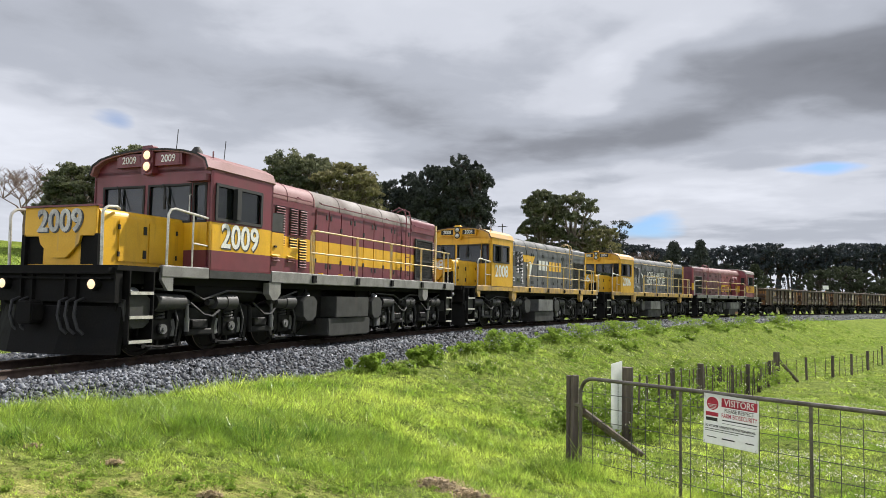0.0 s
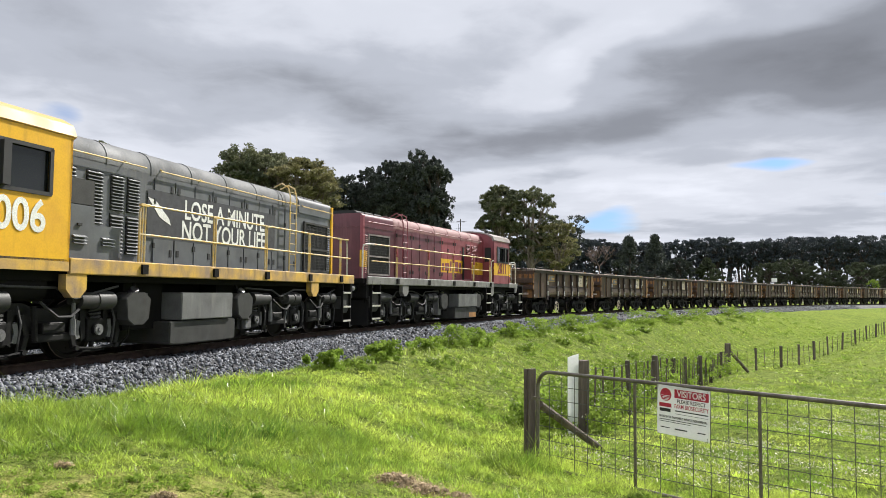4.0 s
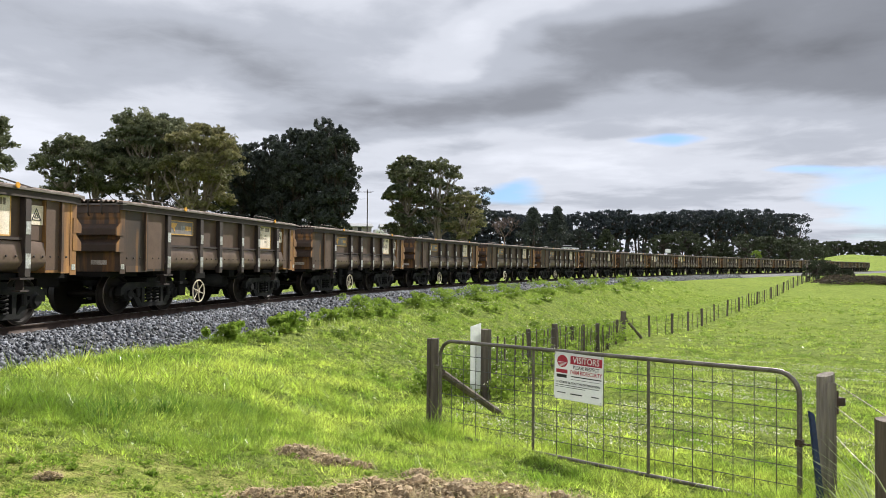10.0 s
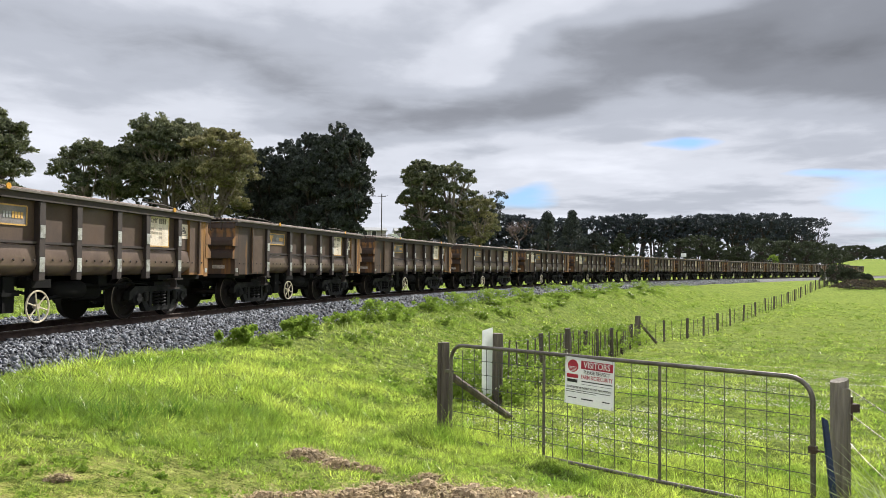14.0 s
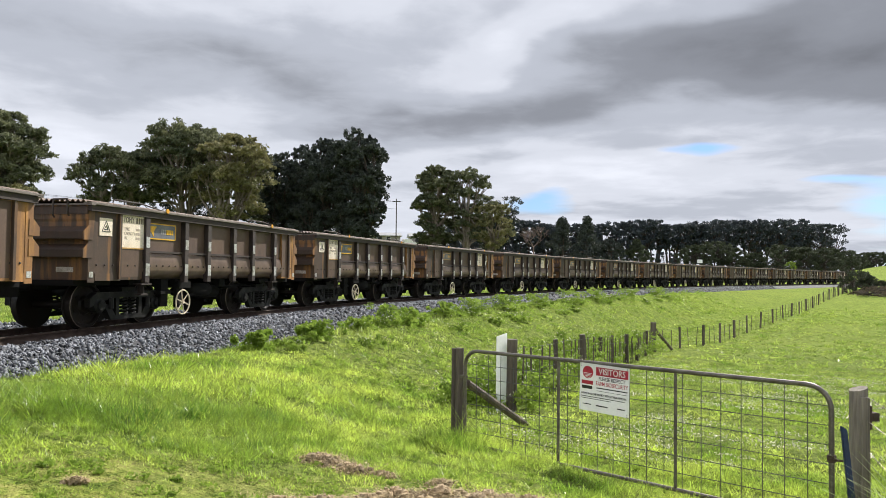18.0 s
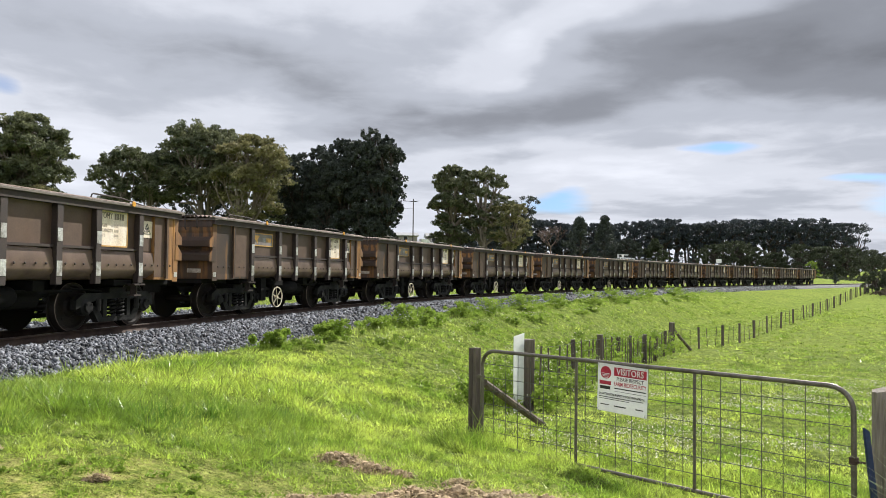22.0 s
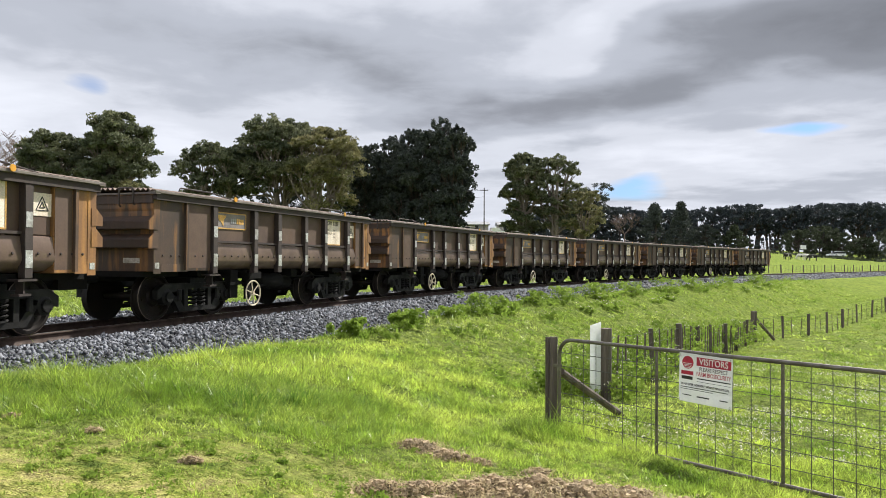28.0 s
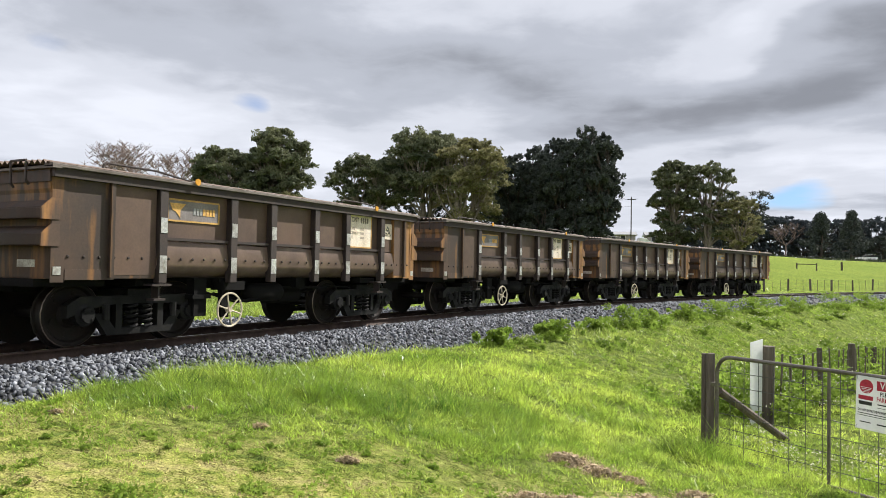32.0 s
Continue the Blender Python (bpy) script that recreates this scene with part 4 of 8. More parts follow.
    part("air_reservoir", Geo().lathe([(0.46, 0.0), (0.43, 0.10), (0.36, 0.155), (-0.36, 0.155), (-0.43, 0.10), (-0.46, 0.0)], (0.15, 0.82, 0.66), (1, 0, 0), 14), "under", w, smooth=True)
    hw = Geo().ring((1.25, 1.16, 0.42), (0, 1, 0), 0.255, 0.016, 28, 6)
    bw = part("brake_wheel", hw, "brake_wheel", w, "cream spoked handbrake wheel", smooth=True)
    for k in range(6):
        a = math.pi * k / 3 + 0.3
        part("spoke", Geo().cyl((1.25, 1.15, 0.42), (1.25 + 0.25 * math.cos(a), 1.16, 0.42 + 0.25 * math.sin(a)), 0.013, 5), "brake_wheel", bw)
    part("hub", Geo().cyl((1.25, 1.10, 0.42), (1.25, 1.18, 0.42), 0.04, 8), "brake_wheel", bw)
    part("brake_wheel_stand", Geo().box(1.17, 1.33, 0.98, 1.06, 0.30, 0.86).box(1.09, 1.41, 0.95, 1.08, 0.84, 0.90), "under", w)
    axles = []
    for cx in (2.70, -2.70):
        axles += wagon_bogie(w, cx)[1]
    return w


def wagon_plates(w, clean):
    """Company plate, data plate and warning triangle on the side; the clean wagon stands turned end for end."""
    if clean:
        xs = (2.05, 2.98, 3.78)
    else:
        xs = (2.0, -2.19, -3.22)
    pl = part("company_plate", Geo().box(xs[0] - 0.48, xs[0] + 0.48, 1.141, 1.150, 1.72, 2.02), "plate_bright" if clean else "plate_grey", w, "company name plate with a bird-like mark")
    ed = Geo()
    for z in (1.72, 2.02):
        ed.box(xs[0] - 0.48, xs[0] + 0.48, 1.15, 1.155, z - 0.012, z + 0.012)
    for x in (xs[0] - 0.48, xs[0] + 0.48):
        ed.box(x - 0.012, x + 0.012, 1.15, 1.155, 1.72, 2.02)
    lg = "logo_bright" if clean else "logo"
    part("border", ed, "logo_bright" if clean else "plate_edge", pl)
    x = xs[0] + 0.28
    lo = Geo().prism([(x + 0.17, 1.97), (x - 0.12, 1.97), (x - 0.02, 1.87), (x - 0.02, 1.76), (x + 0.06, 1.85), (x + 0.12, 1.87)][::-1], "y", 1.151, 1.156)
    part("logo", lo, lg, pl)
    for k in range(7):
        bx = xs[0] + 0.02 - k * 0.062
        part("name_bar", Geo().box(bx - 0.045, bx, 1.151, 1.156, 1.82, 1.92), "tape_grey" if k < 3 else ("logo_bright" if clean else "logo"), pl)
    y = 1.141 if not clean else 1.192
    dp = part("data_plate", Geo().box(xs[1] - 0.42, xs[1] + 0.42, y, y + 0.008, 1.50, 2.14), "plate", w, "cream stencilled data plate")
    ed = Geo()
    for z in (1.50, 2.14):
        ed.box(xs[1] - 0.42, xs[1] + 0.42, y + 0.006, y + 0.012, z - 0.012, z + 0.012)
    for q in (xs[1] - 0.42, xs[1] + 0.42):
        ed.box(q - 0.012, q + 0.012, y + 0.006, y + 0.012, 1.50, 2.14)
    part("border", ed, "plate_edge", dp)
    lettering("class_code", "TOMY", 0.15, side_pose(xs[1] + 0.17, y + 0.010, 2.03), "print_dark", dp, squeeze=0.75, depth=0.002)
    for k in range(4):
        part("print_bar", Geo().box(xs[1] - 0.31 + k * 0.07, xs[1] - 0.26 + k * 0.07, y + 0.008, y + 0.011, 1.975, 2.085), "print_dark", dp)
    for z, word in ((1.86, "TARE"), (1.775, "CAPACITY"), (1.69, "U L")):
        lettering("line", word, 0.085, side_pose(xs[1] + {"TARE": 0.22, "CAPACITY": 0.14, "U L": 0.25}[word], y + 0.010, z), "print_faint", dp, squeeze=0.78, depth=0.002)
        part("print_bar", Geo().box(xs[1] - 0.16, xs[1] - 0.04, y + 0.008, y + 0.011, z - 0.024, z + 0.024), "print_faint", dp)
    tp = part("triangle_plate", Geo().box(xs[2] - 0.17, xs[2] + 0.17, (1.192 if clean else 1.141), (1.2 if clean else 1.149), 1.70, 2.02), "plate", w, "cream plate with a black triangle")
    g = Geo()
    triangle_mark(g, xs[2], 1.2 if clean else 1.15, 1.85, 0.12)
    triangle_mark(g, xs[2], 1.2 if clean else 1.15, 1.845, 0.05)
    part("triangle", g, "sign_black", tp)


wagon_a = build_wagon()
wagon_b = copy_thing(wagon_a, Matrix())
wagon_plates(wagon_a, False)
wagon_plates(wagon_b, True)
wagon_b["label"] = "brown ore wagon with bright yellow company plate and stained ends"
N_WAGONS, CLEAN = 26, (10, 11)
wagons = []
for k in range(N_WAGONS):
    if k in CLEAN:
        wagons.append(wagon_b if k == CLEAN[0] else copy_thing(wagon_b, Matrix()))
    else:
        wagons.append(wagon_a if k == 0 else copy_thing(wagon_a, Matrix()))

# ---------------------------------------------------------------- locomotives


def arc_section(hw, z0, z1, rise, n=10):
    """Closed section: straight sides from z0 to z1, then a shallow arch."""
    pts = [(-hw, z0), (hw, z0)]
    for k in range(n + 1):
        t = k / n
        y = hw * math.cos(math.pi * t)
        pts.append((y, z1 + rise * math.sin(math.pi * t) ** 0.75))
    return pts


def hood_section(hw, z0, z1, ztop, inner):
    pts = [(-hw, z0), (hw, z0), (hw, z1)]
    for k in range(1, 6):
        a = math.pi / 2 * k / 6
        pts.append((hw - (hw - inner) * (1 - math.cos(a)), z1 + (ztop - z1) * math.sin(a)))
    pts += [(inner, ztop), (-inner, ztop)]
    for k in range(5, 0, -1):
        a = math.pi / 2 * k / 6
        pts.append((-(hw - (hw - inner) * (1 - math.cos(a))), z1 + (ztop - z1) * math.sin(a)))
    pts.append((-hw, z1))
    return pts


def louvre_panel(x0, x1, y, z0, z1, sd, n):
    g = Geo()
    dz = (z1 - z0) / n
    for k in range(n):
        z = z0 + dz * (k + 0.12)
        p = [(y * sd, z + dz * 0.72), ((y + 0.045) * sd, z + dz * 0.10), ((y + 0.045) * sd, z), ((y + 0.02) * sd, z)]
        g.prism(p if sd > 0 else p[::-1], "x", x0 + 0.015, x1 - 0.015)
    return g


def bogie_six(parent, cx, sd):
    g = Geo()
    for sy in (1, -1):
        y0, y1 = sorted((0.92 * sy, 1.04 * sy))
        g.prism([(-2.6, 0.70), (-2.55, 0.86), (-1.3, 0.90), (-1.1, 0.82), (-0.7, 0.82), (-0.5, 0.90), (0.5, 0.90), (0.7, 0.82), (1.1, 0.82), (1.3, 0.90), (2.55, 0.86), (2.6, 0.70),
                 (2.2, 0.62), (1.45, 0.66), (1.25, 0.40), (0.55, 0.40), (0.35, 0.66), (-0.35, 0.66), (-0.55, 0.40), (-1.25, 0.40), (-1.45, 0.66), (-2.2, 0.62)], "y", y0, y1)
        for a in (-1.8, 0.0, 1.8):
            g.box(a - 0.17, a + 0.17, *sorted((0.90 * sy, 1.12 * sy)), 0.30, 0.66, 0.03)
            g.cyl((a, 1.10 * sy, 0.48), (a, 1.17 * sy, 0.48), 0.10, 10)
            g.box(a - 0.24, a + 0.24, *sorted((1.0 * sy, 1.10 * sy)), 0.14, 0.17)
            g.box(a - 0.03, a + 0.03, *sorted((1.02 * sy, 1.08 * sy)), 0.16, 0.34)
        for a in (-0.9, 0.9):
            g.box(a - 0.34, a + 0.34, *sorted((1.02 * sy, 1.18 * sy)), 0.34, 0.46, 0.02)
            g.box(a - 0.20, a + 0.20, *sorted((1.02 * sy, 1.2 * sy)), 0.46, 0.62, 0.02)
            g.cyl((a + 0.30, 1.16 * sy, 0.36), (a + 0.34, 1.16 * sy, 0.86), 0.045, 8)
    g.box(-2.3, 2.3, -0.55, 0.55, 0.55, 0.85)
    bo = part("bogie", g, "bogie", parent, bevel=0.008)
    bo.location = (cx, 0, 0)
    for a in (-0.9, 0.9):
        part("traction_motor", Geo().box(a - 0.62, a + 0.62, -0.46, 0.46, 0.18, 0.62, 0.05), "under", bo)
    for a, b in ((2.05, 1.35), (-0.05, 0.55), (-2.05, -1.35)):
        c = Geo().cyl((a, 1.16 * sd, 0.93), (b, 1.16 * sd, 0.93), 0.13, 14).cyl((b, 1.16 * sd, 0.93), (b + (0.14 if b > a else -0.14), 1.16 * sd, 0.93), 0.06, 10).cyl((a, 1.16 * sd, 0.93), ((a + b) / 2, 1.16 * sd, 0.93), 0.145, 14)
        part("brake_cylinder", c, "tank", bo, smooth=True)
    for a in (2.52, -2.52):
        sbx = Geo().prism([(a - 0.26, 0.62), (a - 0.30, 0.95), (a - 0.16, 1.06), (a + 0.16, 1.06), (a + 0.30, 0.95), (a + 0.26, 0.62), (a + 0.12, 0.52), (a - 0.12, 0.52)], "y", *sorted((1.02 * sd, 1.34 * sd)))
        sb = part("sand_box", sbx, "tank", bo, "grey sand box", bevel=0.012)
        part("filler_cap", Geo().cyl((a, 1.2 * sd, 1.05), (a + 0.02, 1.26 * sd, 1.12), 0.07, 12), "steel", sb)
        part("sand_pipe", Geo().tube([(a, 1.15 * sd, 0.55), (a - 0.1, 1.05 * sd, 0.35), (a - 0.22, 0.75 * sd, 0.14)], 0.022, 6), "bogie", bo)
    ho = Geo().tube([(1.2, 1.22 * sd, 0.92), (0.95, 1.3 * sd, 0.72), (0.7, 1.3 * sd, 0.68), (0.45, 1.25 * sd, 0.78)], 0.022, 6).tube([(-0.6, 1.22 * sd, 0.92), (-0.85, 1.3 * sd, 0.70), (-1.1, 1.3 * sd, 0.70), (-1.3, 1.25 * sd, 0.80)], 0.022, 6)
    part("air_hose", ho, "black", bo, smooth=True)
    for a in (-1.8, 0.0, 1.8):
        part("axle_cover", Geo().cyl((a, 1.17 * sd, 0.48), (a, 1.20 * sd, 0.48), 0.085, 12).cyl((a, 1.19 * sd, 0.48), (a, 1.225 * sd, 0.48), 0.035, 8), "tank_light", bo, "dusty grey axle box cover")
        part("brake_rod", Geo().tube([(a - 0.32, 1.12 * sd, 0.86), (a - 0.30, 1.22 * sd, 0.62), (a - 0.26, 1.22 * sd, 0.36), (a - 0.36, 1.1 * sd, 0.22)], 0.018, 6), "tank", bo)
    for a in (-1.25, 1.25):
        part("damper", Geo().cyl((a, 1.20 * sd, 0.42), (a, 1.20 * sd, 0.66), 0.045, 10).cyl((a, 1.20 * sd, 0.66), (a, 1.20 * sd, 0.90), 0.028, 8), "tank_light", bo, "grey damper")
    part("conduit", Geo().tube([(2.3, 1.18 * sd, 1.16), (1.2, 1.2 * sd, 1.12), (0.9, 1.25 * sd, 0.98), (0.2, 1.22 * sd, 1.14), (-0.9, 1.2 * sd, 1.12), (-1.2, 1.26 * sd, 0.96), (-2.2, 1.18 * sd, 1.16)], 0.02, 6), "tank", bo)
    # brake hangers, shoes and dusty rigging beside every wheel
    for a in (-1.8, 0.0, 1.8):
        for q in (-1, 1):
            hx = a + 0.40 * q
            part("brake_hanger", Geo().prism([(hx - 0.05, 0.74), (hx + 0.05, 0.74), (hx + 0.09 * q + 0.04, 0.44), (hx + 0.02 * q + 0.03, 0.20), (hx + 0.02 * q - 0.05, 0.20), (hx + 0.09 * q - 0.05, 0.44)], "y", *sorted((1.06 * sd, 1.13 * sd))), "bogie", bo, bevel=0.006)
            part("brake_shoe", Geo().prism([(hx - 0.12 * q, 0.62), (hx - 0.04 * q, 0.64), (hx - 0.01 * q, 0.48), (hx - 0.04 * q, 0.34), (hx - 0.12 * q, 0.36), (hx - 0.085 * q, 0.48)], "y", *sorted((0.98 * sd, 1.09 * sd))), "tank_light", bo, "dusty grey brake shoe")
        part("pull_rod", Geo().tube([(a - 0.42, 1.14 * sd, 0.22), (a, 1.15 * sd, 0.19), (a + 0.42, 1.14 * sd, 0.22)], 0.02, 6).cyl((a - 0.42, 1.10 * sd, 0.22), (a - 0.42, 1.18 * sd, 0.22), 0.04, 8).cyl((a + 0.42, 1.10 * sd, 0.22), (a + 0.42, 1.18 * sd, 0.22), 0.04, 8), "bogie", bo, "grimy brake pull rod")
        part("horn_guide", Geo().prism([(a - 0.30, 0.80), (a - 0.20, 0.80), (a - 0.17, 0.36), (a - 0.26, 0.30)], "y", *sorted((1.03 * sd, 1.09 * sd))).prism([(a + 0.20, 0.80), (a + 0.30, 0.80), (a + 0.26, 0.30), (a + 0.17, 0.36)], "y", *sorted((1.03 * sd, 1.09 * sd))), "bogie", bo)
        pts = [(a + 0.09 * math.cos(t), 1.09 * sd + 0.07 * math.sin(t), 0.66 + 0.20 * t / (2 * math.pi * 3.5)) for t in np.linspace(0, 2 * math.pi * 3.5, 36)]
        part("spring", Geo().tube(pts, 0.02, 5), "tank", bo, smooth=True)
    for a in (1.8, 0, -1.8):
        wheelset("wheelset", 0.48, bo, a)


def step_ladder(parent, x0, x1, sd, depth=0.34):
    g = Geo()
    y0, y1 = sorted((1.04 * sd, 1.40 * sd))
    for x in (x0, x1):
        g.prism([(x - 0.012, 0.28), (x - 0.012, 1.42), (x + 0.012, 1.42), (x + 0.012, 0.28)], "y", y0, y1)
    st = part("steps", g, "under", parent, "black side steps with worn tread edges")
    for z in (0.30, 0.68, 1.06):
        part("tread", Geo().box(x0, x1, y0, y1, z, z + 0.035), "under", st)
        part("tread_edge", Geo().box(x0 + 0.01, x1 - 0.01, *sorted((1.40 * sd, 1.415 * sd)), z - 0.01, z + 0.04), "bare", st)
    return st


def build_loco(number, sd, side_mat, hood_mat, roof_mat, cab_roof_mat, nose_mat, sill_mat, hand_mat, lights):
    lo = thing("locomotive", "", "locomotive", "locomotives at the head of the train")
    Y = lambda a, b: sorted((a * sd, b * sd))
    # frame
    part("deck", Geo().box(-7.15, 7.15, -1.36, 1.36, 1.42, 1.50), "under", lo)
    part("main_frame", Geo().box(-7.0, 7.0, -0.55, 0.55, 0.95, 1.42).box(-6.9, 6.9, -1.2, 1.2, 1.22, 1.42), "under", lo)
    for sy in (1, -1):
        part("side_sill", Geo().box(-7.15, 3.20, *sorted((1.34 * sy, 1.40 * sy)), 1.32, 1.56, 0.012), sill_mat, lo, "dusty side sill", bevel=0.006)
        part("side_sill", Geo().box(5.10, 6.25, *sorted((1.34 * sy, 1.40 * sy)), 1.34, 1.54, 0.012), sill_mat, lo, bevel=0.006)
        part("cab_sill", Geo().box(3.22, 5.08, *sorted((1.34 * sy, 1.39 * sy)), 1.36, 1.50), "tank" if sill_mat == "sill" else sill_mat, lo)
        for x in (3.05, -4.75):
            part("jacking_bracket", Geo().prism([(x - 0.20, 1.32), (x - 0.20, 1.10), (x - 0.08, 0.98), (x + 0.08, 0.98), (x + 0.20, 1.10), (x + 0.20, 1.32)], "y", *sorted((1.24 * sy, 1.38 * sy))), sill_mat, lo)
        part("front_bracket", Geo().prism([(6.25, 1.52), (6.25, 1.30), (6.1, 1.12), (5.98, 1.12), (5.98, 1.52)], "y", *sorted((1.33 * sy, 1.39 * sy))), sill_mat, lo)
    for e in (1, -1):
        xs = lambda a, b: sorted((a * e, b * e))
        hs = Geo().box(*xs(7.02, 7.16), -1.34, 1.34, 0.92, 1.42).box(*xs(7.16, 7.26), -1.30, 1.30, 1.36, 1.46).box(*xs(7.14, 7.22), -1.30, 1.30, 1.28, 1.31)
        for yy in (-0.6, -0.35, 0.35, 0.6):
            hs.box(*xs(7.14, 7.22), yy - 0.02, yy + 0.02, 0.95, 1.36)
        part("headstock", hs, "under", lo)
        part("end_plate", Geo().box(*xs(6.93, 7.01), -1.22, 1.22, 0.34, 1.40), "under", lo)
        pl = Geo()
        pl.add([(6.95 * e, -1.28, 0.86), (7.30 * e, -0.55, 0.86), (7.30 * e, 0.55, 0.86), (6.95 * e, 1.28, 0.86), (7.10 * e, -1.34, 0.13), (7.48 * e, -0.5, 0.13), (7.48 * e, 0.5, 0.13), (7.10 * e, 1.34, 0.13),
                (6.85 * e, -1.28, 0.86), (7.2 * e, -0.55, 0.86), (7.2 * e, 0.55, 0.86), (6.85 * e, 1.28, 0.86), (7.0 * e, -1.34, 0.13), (7.38 * e, -0.5, 0.13), (7.38 * e, 0.5, 0.13), (7.0 * e, 1.34, 0.13)],
               [(0, 1, 5, 4), (1, 2, 6, 5), (2, 3, 7, 6), (8, 12, 13, 9), (9, 13, 14, 10), (10, 14, 15, 11), (0, 8, 9, 1), (1, 9, 10, 2), (2, 10, 11, 3), (4, 5, 13, 12), (5, 6, 14, 13), (6, 7, 15, 14), (0, 4, 12, 8), (3, 11, 15, 7)])
        part("pilot_plough", pl, "under", lo, "black snow-plough shaped pilot")
        cp = Geo().box(*xs(7.1, 7.5), -0.09, 0.09, 0.66, 0.86).box(*xs(7.4, 7.62), -0.17, 0.17, 0.58, 0.94, 0.04)
        part("coupler", cp, "under", lo, bevel=0.02)
        for yy in (-0.95, 0.97):
            lamp = part("ditch_light", Geo().cyl((7.14 * e, yy, 1.20), (7.27 * e, yy, 1.20), 0.10, 16), "under", lo)
            part("lens", Geo().lathe([(0.0, 0.085), (0.03, 0.06), (0.045, 0.0)], (7.26 * e, yy, 1.20), (e, 0, 0), 16), "lamp_on" if lights and e > 0 else "lamp_off", lamp, smooth=True)
        for k, yy in enumerate((0.42, 0.58, 0.76, -0.42, -0.6)):
            part("air_hose", Geo().tube([(7.2 * e, yy, 0.98), (7.34 * e, yy, 0.93), (7.42 * e, yy + 0.06, 0.72), (7.40 * e, yy + 0.12, 0.52), (7.36 * e, yy + 0.2, 0.44)], 0.026, 7), "black", lo, smooth=True)
        for sy in (1, -1):
            step_ladder(lo, *xs(6.42, 6.92), sy)
        # corner hoops of handrail
        for sy in (1, -1):
            y = (1.0 if e > 0 else 1.18) * sy
            part("handrail", Geo().tube([(7.12 * e, y, 1.44), (7.14 * e, y, 2.28), (7.12 * e, y, 2.36), (7.04 * e, y, 2.42), (6.85 * e, y * 0.98, 2.44), (6.62 * e, y * 0.8, 2.44)] if e > 0 else
                                      [(7.12 * e, y, 1.44), (7.12 * e, y, 2.36), (7.08 * e, y, 2.48), (6.98 * e, y * 1.04, 2.52), (6.7 * e, 1.36 * sy, 2.52)], 0.024, 8), "bare", lo, smooth=True)
    # short nose
    NW = 0.80
    nose = part("short_hood", Geo().prism(hood_section(NW, 1.5, 2.28, 2.42, NW - 0.12), "x", 5.0, 6.98), nose_mat, lo, "yellow short nose", bevel=0.01)
    for x0, x1 in ((5.98, 6.62), (5.32, 5.96)):
        dr = part("nose_door", Geo().box(x0, x1, *Y(NW, NW + 0.022), 1.58, 2.26), nose_mat, lo, bevel=0.006)
        if x0 > 5.5:
            for z in (1.72, 2.12):
                part("latch", Geo().box(x0 + 0.05, x0 + 0.12, *Y(NW + 0.02, NW + 0.035), z - 0.07, z + 0.07), "black", dr)
        for z in (1.70, 2.14):
            part("hinge", Geo().box(x1 - 0.01 if x0 > 5.5 else x0 - 0.02, x1 + 0.02 if x0 > 5.5 else x0 + 0.01, *Y(NW + 0.01, NW + 0.04), z - 0.04, z + 0.04), "black", dr)
    fp = part("nose_panel", Geo().box(7.0, 7.05, -0.78, 0.78, 1.97, 2.44), "nose_yellow" if number in ("2009", "2006") else "yellow", lo, "yellow number panel stained by exhaust soot", bevel=0.008)
    part("panel_cap", Geo().box(6.97, 7.08, -0.82, 0.82, 2.435, 2.465), "maroon_plain" if nose_mat != "yellow" or number in ("2009", "2011") else "under", lo)
    part("nose_shield", Geo().prism([(-0.46, 1.98), (-0.42, 1.85), (-0.16, 1.62), (0.16, 1.62), (0.42, 1.85), (0.46, 1.98)], "x", 7.0, 7.045), "nose_yellow" if number == "2009" else "yellow", lo, "soot-stained shield below the number")
    for y in (-0.6, 0.6):
        part("nose_recess", Geo().box(6.975, 6.985, y - 0.19, y + 0.19, 1.52, 1.97), "under", lo)
    for y in (-0.79, 0.79):
        part("panel_post", Geo().box(6.97, 7.05, y - 0.04, y + 0.04, 1.5, 2.0), "under", lo)
    num_mat = {"2009": "white", "2008": "white", "2006": "white", "2011": "red_text"}[number]
    if number in ("2009",):
        lettering("nose_number_shadow", number, 0.50, front_pose(7.056, 0.03, 2.185), "shadow_text", lo, 0.016, 0.98, 0.003)
    lettering("nose_number", number, 0.50, front_pose(7.060, 0.0, 2.20), "sooty_white" if number == "2009" else num_mat, lo, 0.012, 0.98, 0.003, "fleet number on the nose")
    # cab
    CW = 1.385
    base = side_mat
    cab = part("cab_floor", Geo().box(3.24, 5.08, -CW, CW, 1.46, 1.53), "dark_in", lo)
    for sy in (1, -1):
        y0, y1 = sorted(((CW - 0.05) * sy, CW * sy))
        wl = Geo().box(3.22, 5.10, y0, y1, 1.50, 2.42).box(3.22, 5.10, y0, y1, 3.07, 3.34)
        wl.box(3.22, 3.62, y0, y1, 2.42, 3.07).box(4.97, 5.10, y0, y1, 2.42, 3.07)
        side = part("cab_side", wl, base, lo, "painted cab side")
        fr = Geo()
        yo, yi = sorted((CW * sy, (CW + 0.025) * sy))
        for z in (2.42, 3.05):
            fr.box(3.60, 4.99, yo, yi, z - 0.02, z + 0.035)
        for x in (3.60, 4.95):
            fr.box(x - 0.015, x + 0.045, yo, yi, 2.42, 3.07)
        fr.box(4.30, 4.34, yo, yi, 2.42, 3.07)
        part("window_frame", fr, "black", side)
        part("window_pane", Geo().box(3.60, 4.98, *sorted(((CW - 0.035) * sy, (CW - 0.025) * sy)), 2.42, 3.07), "glass", side)
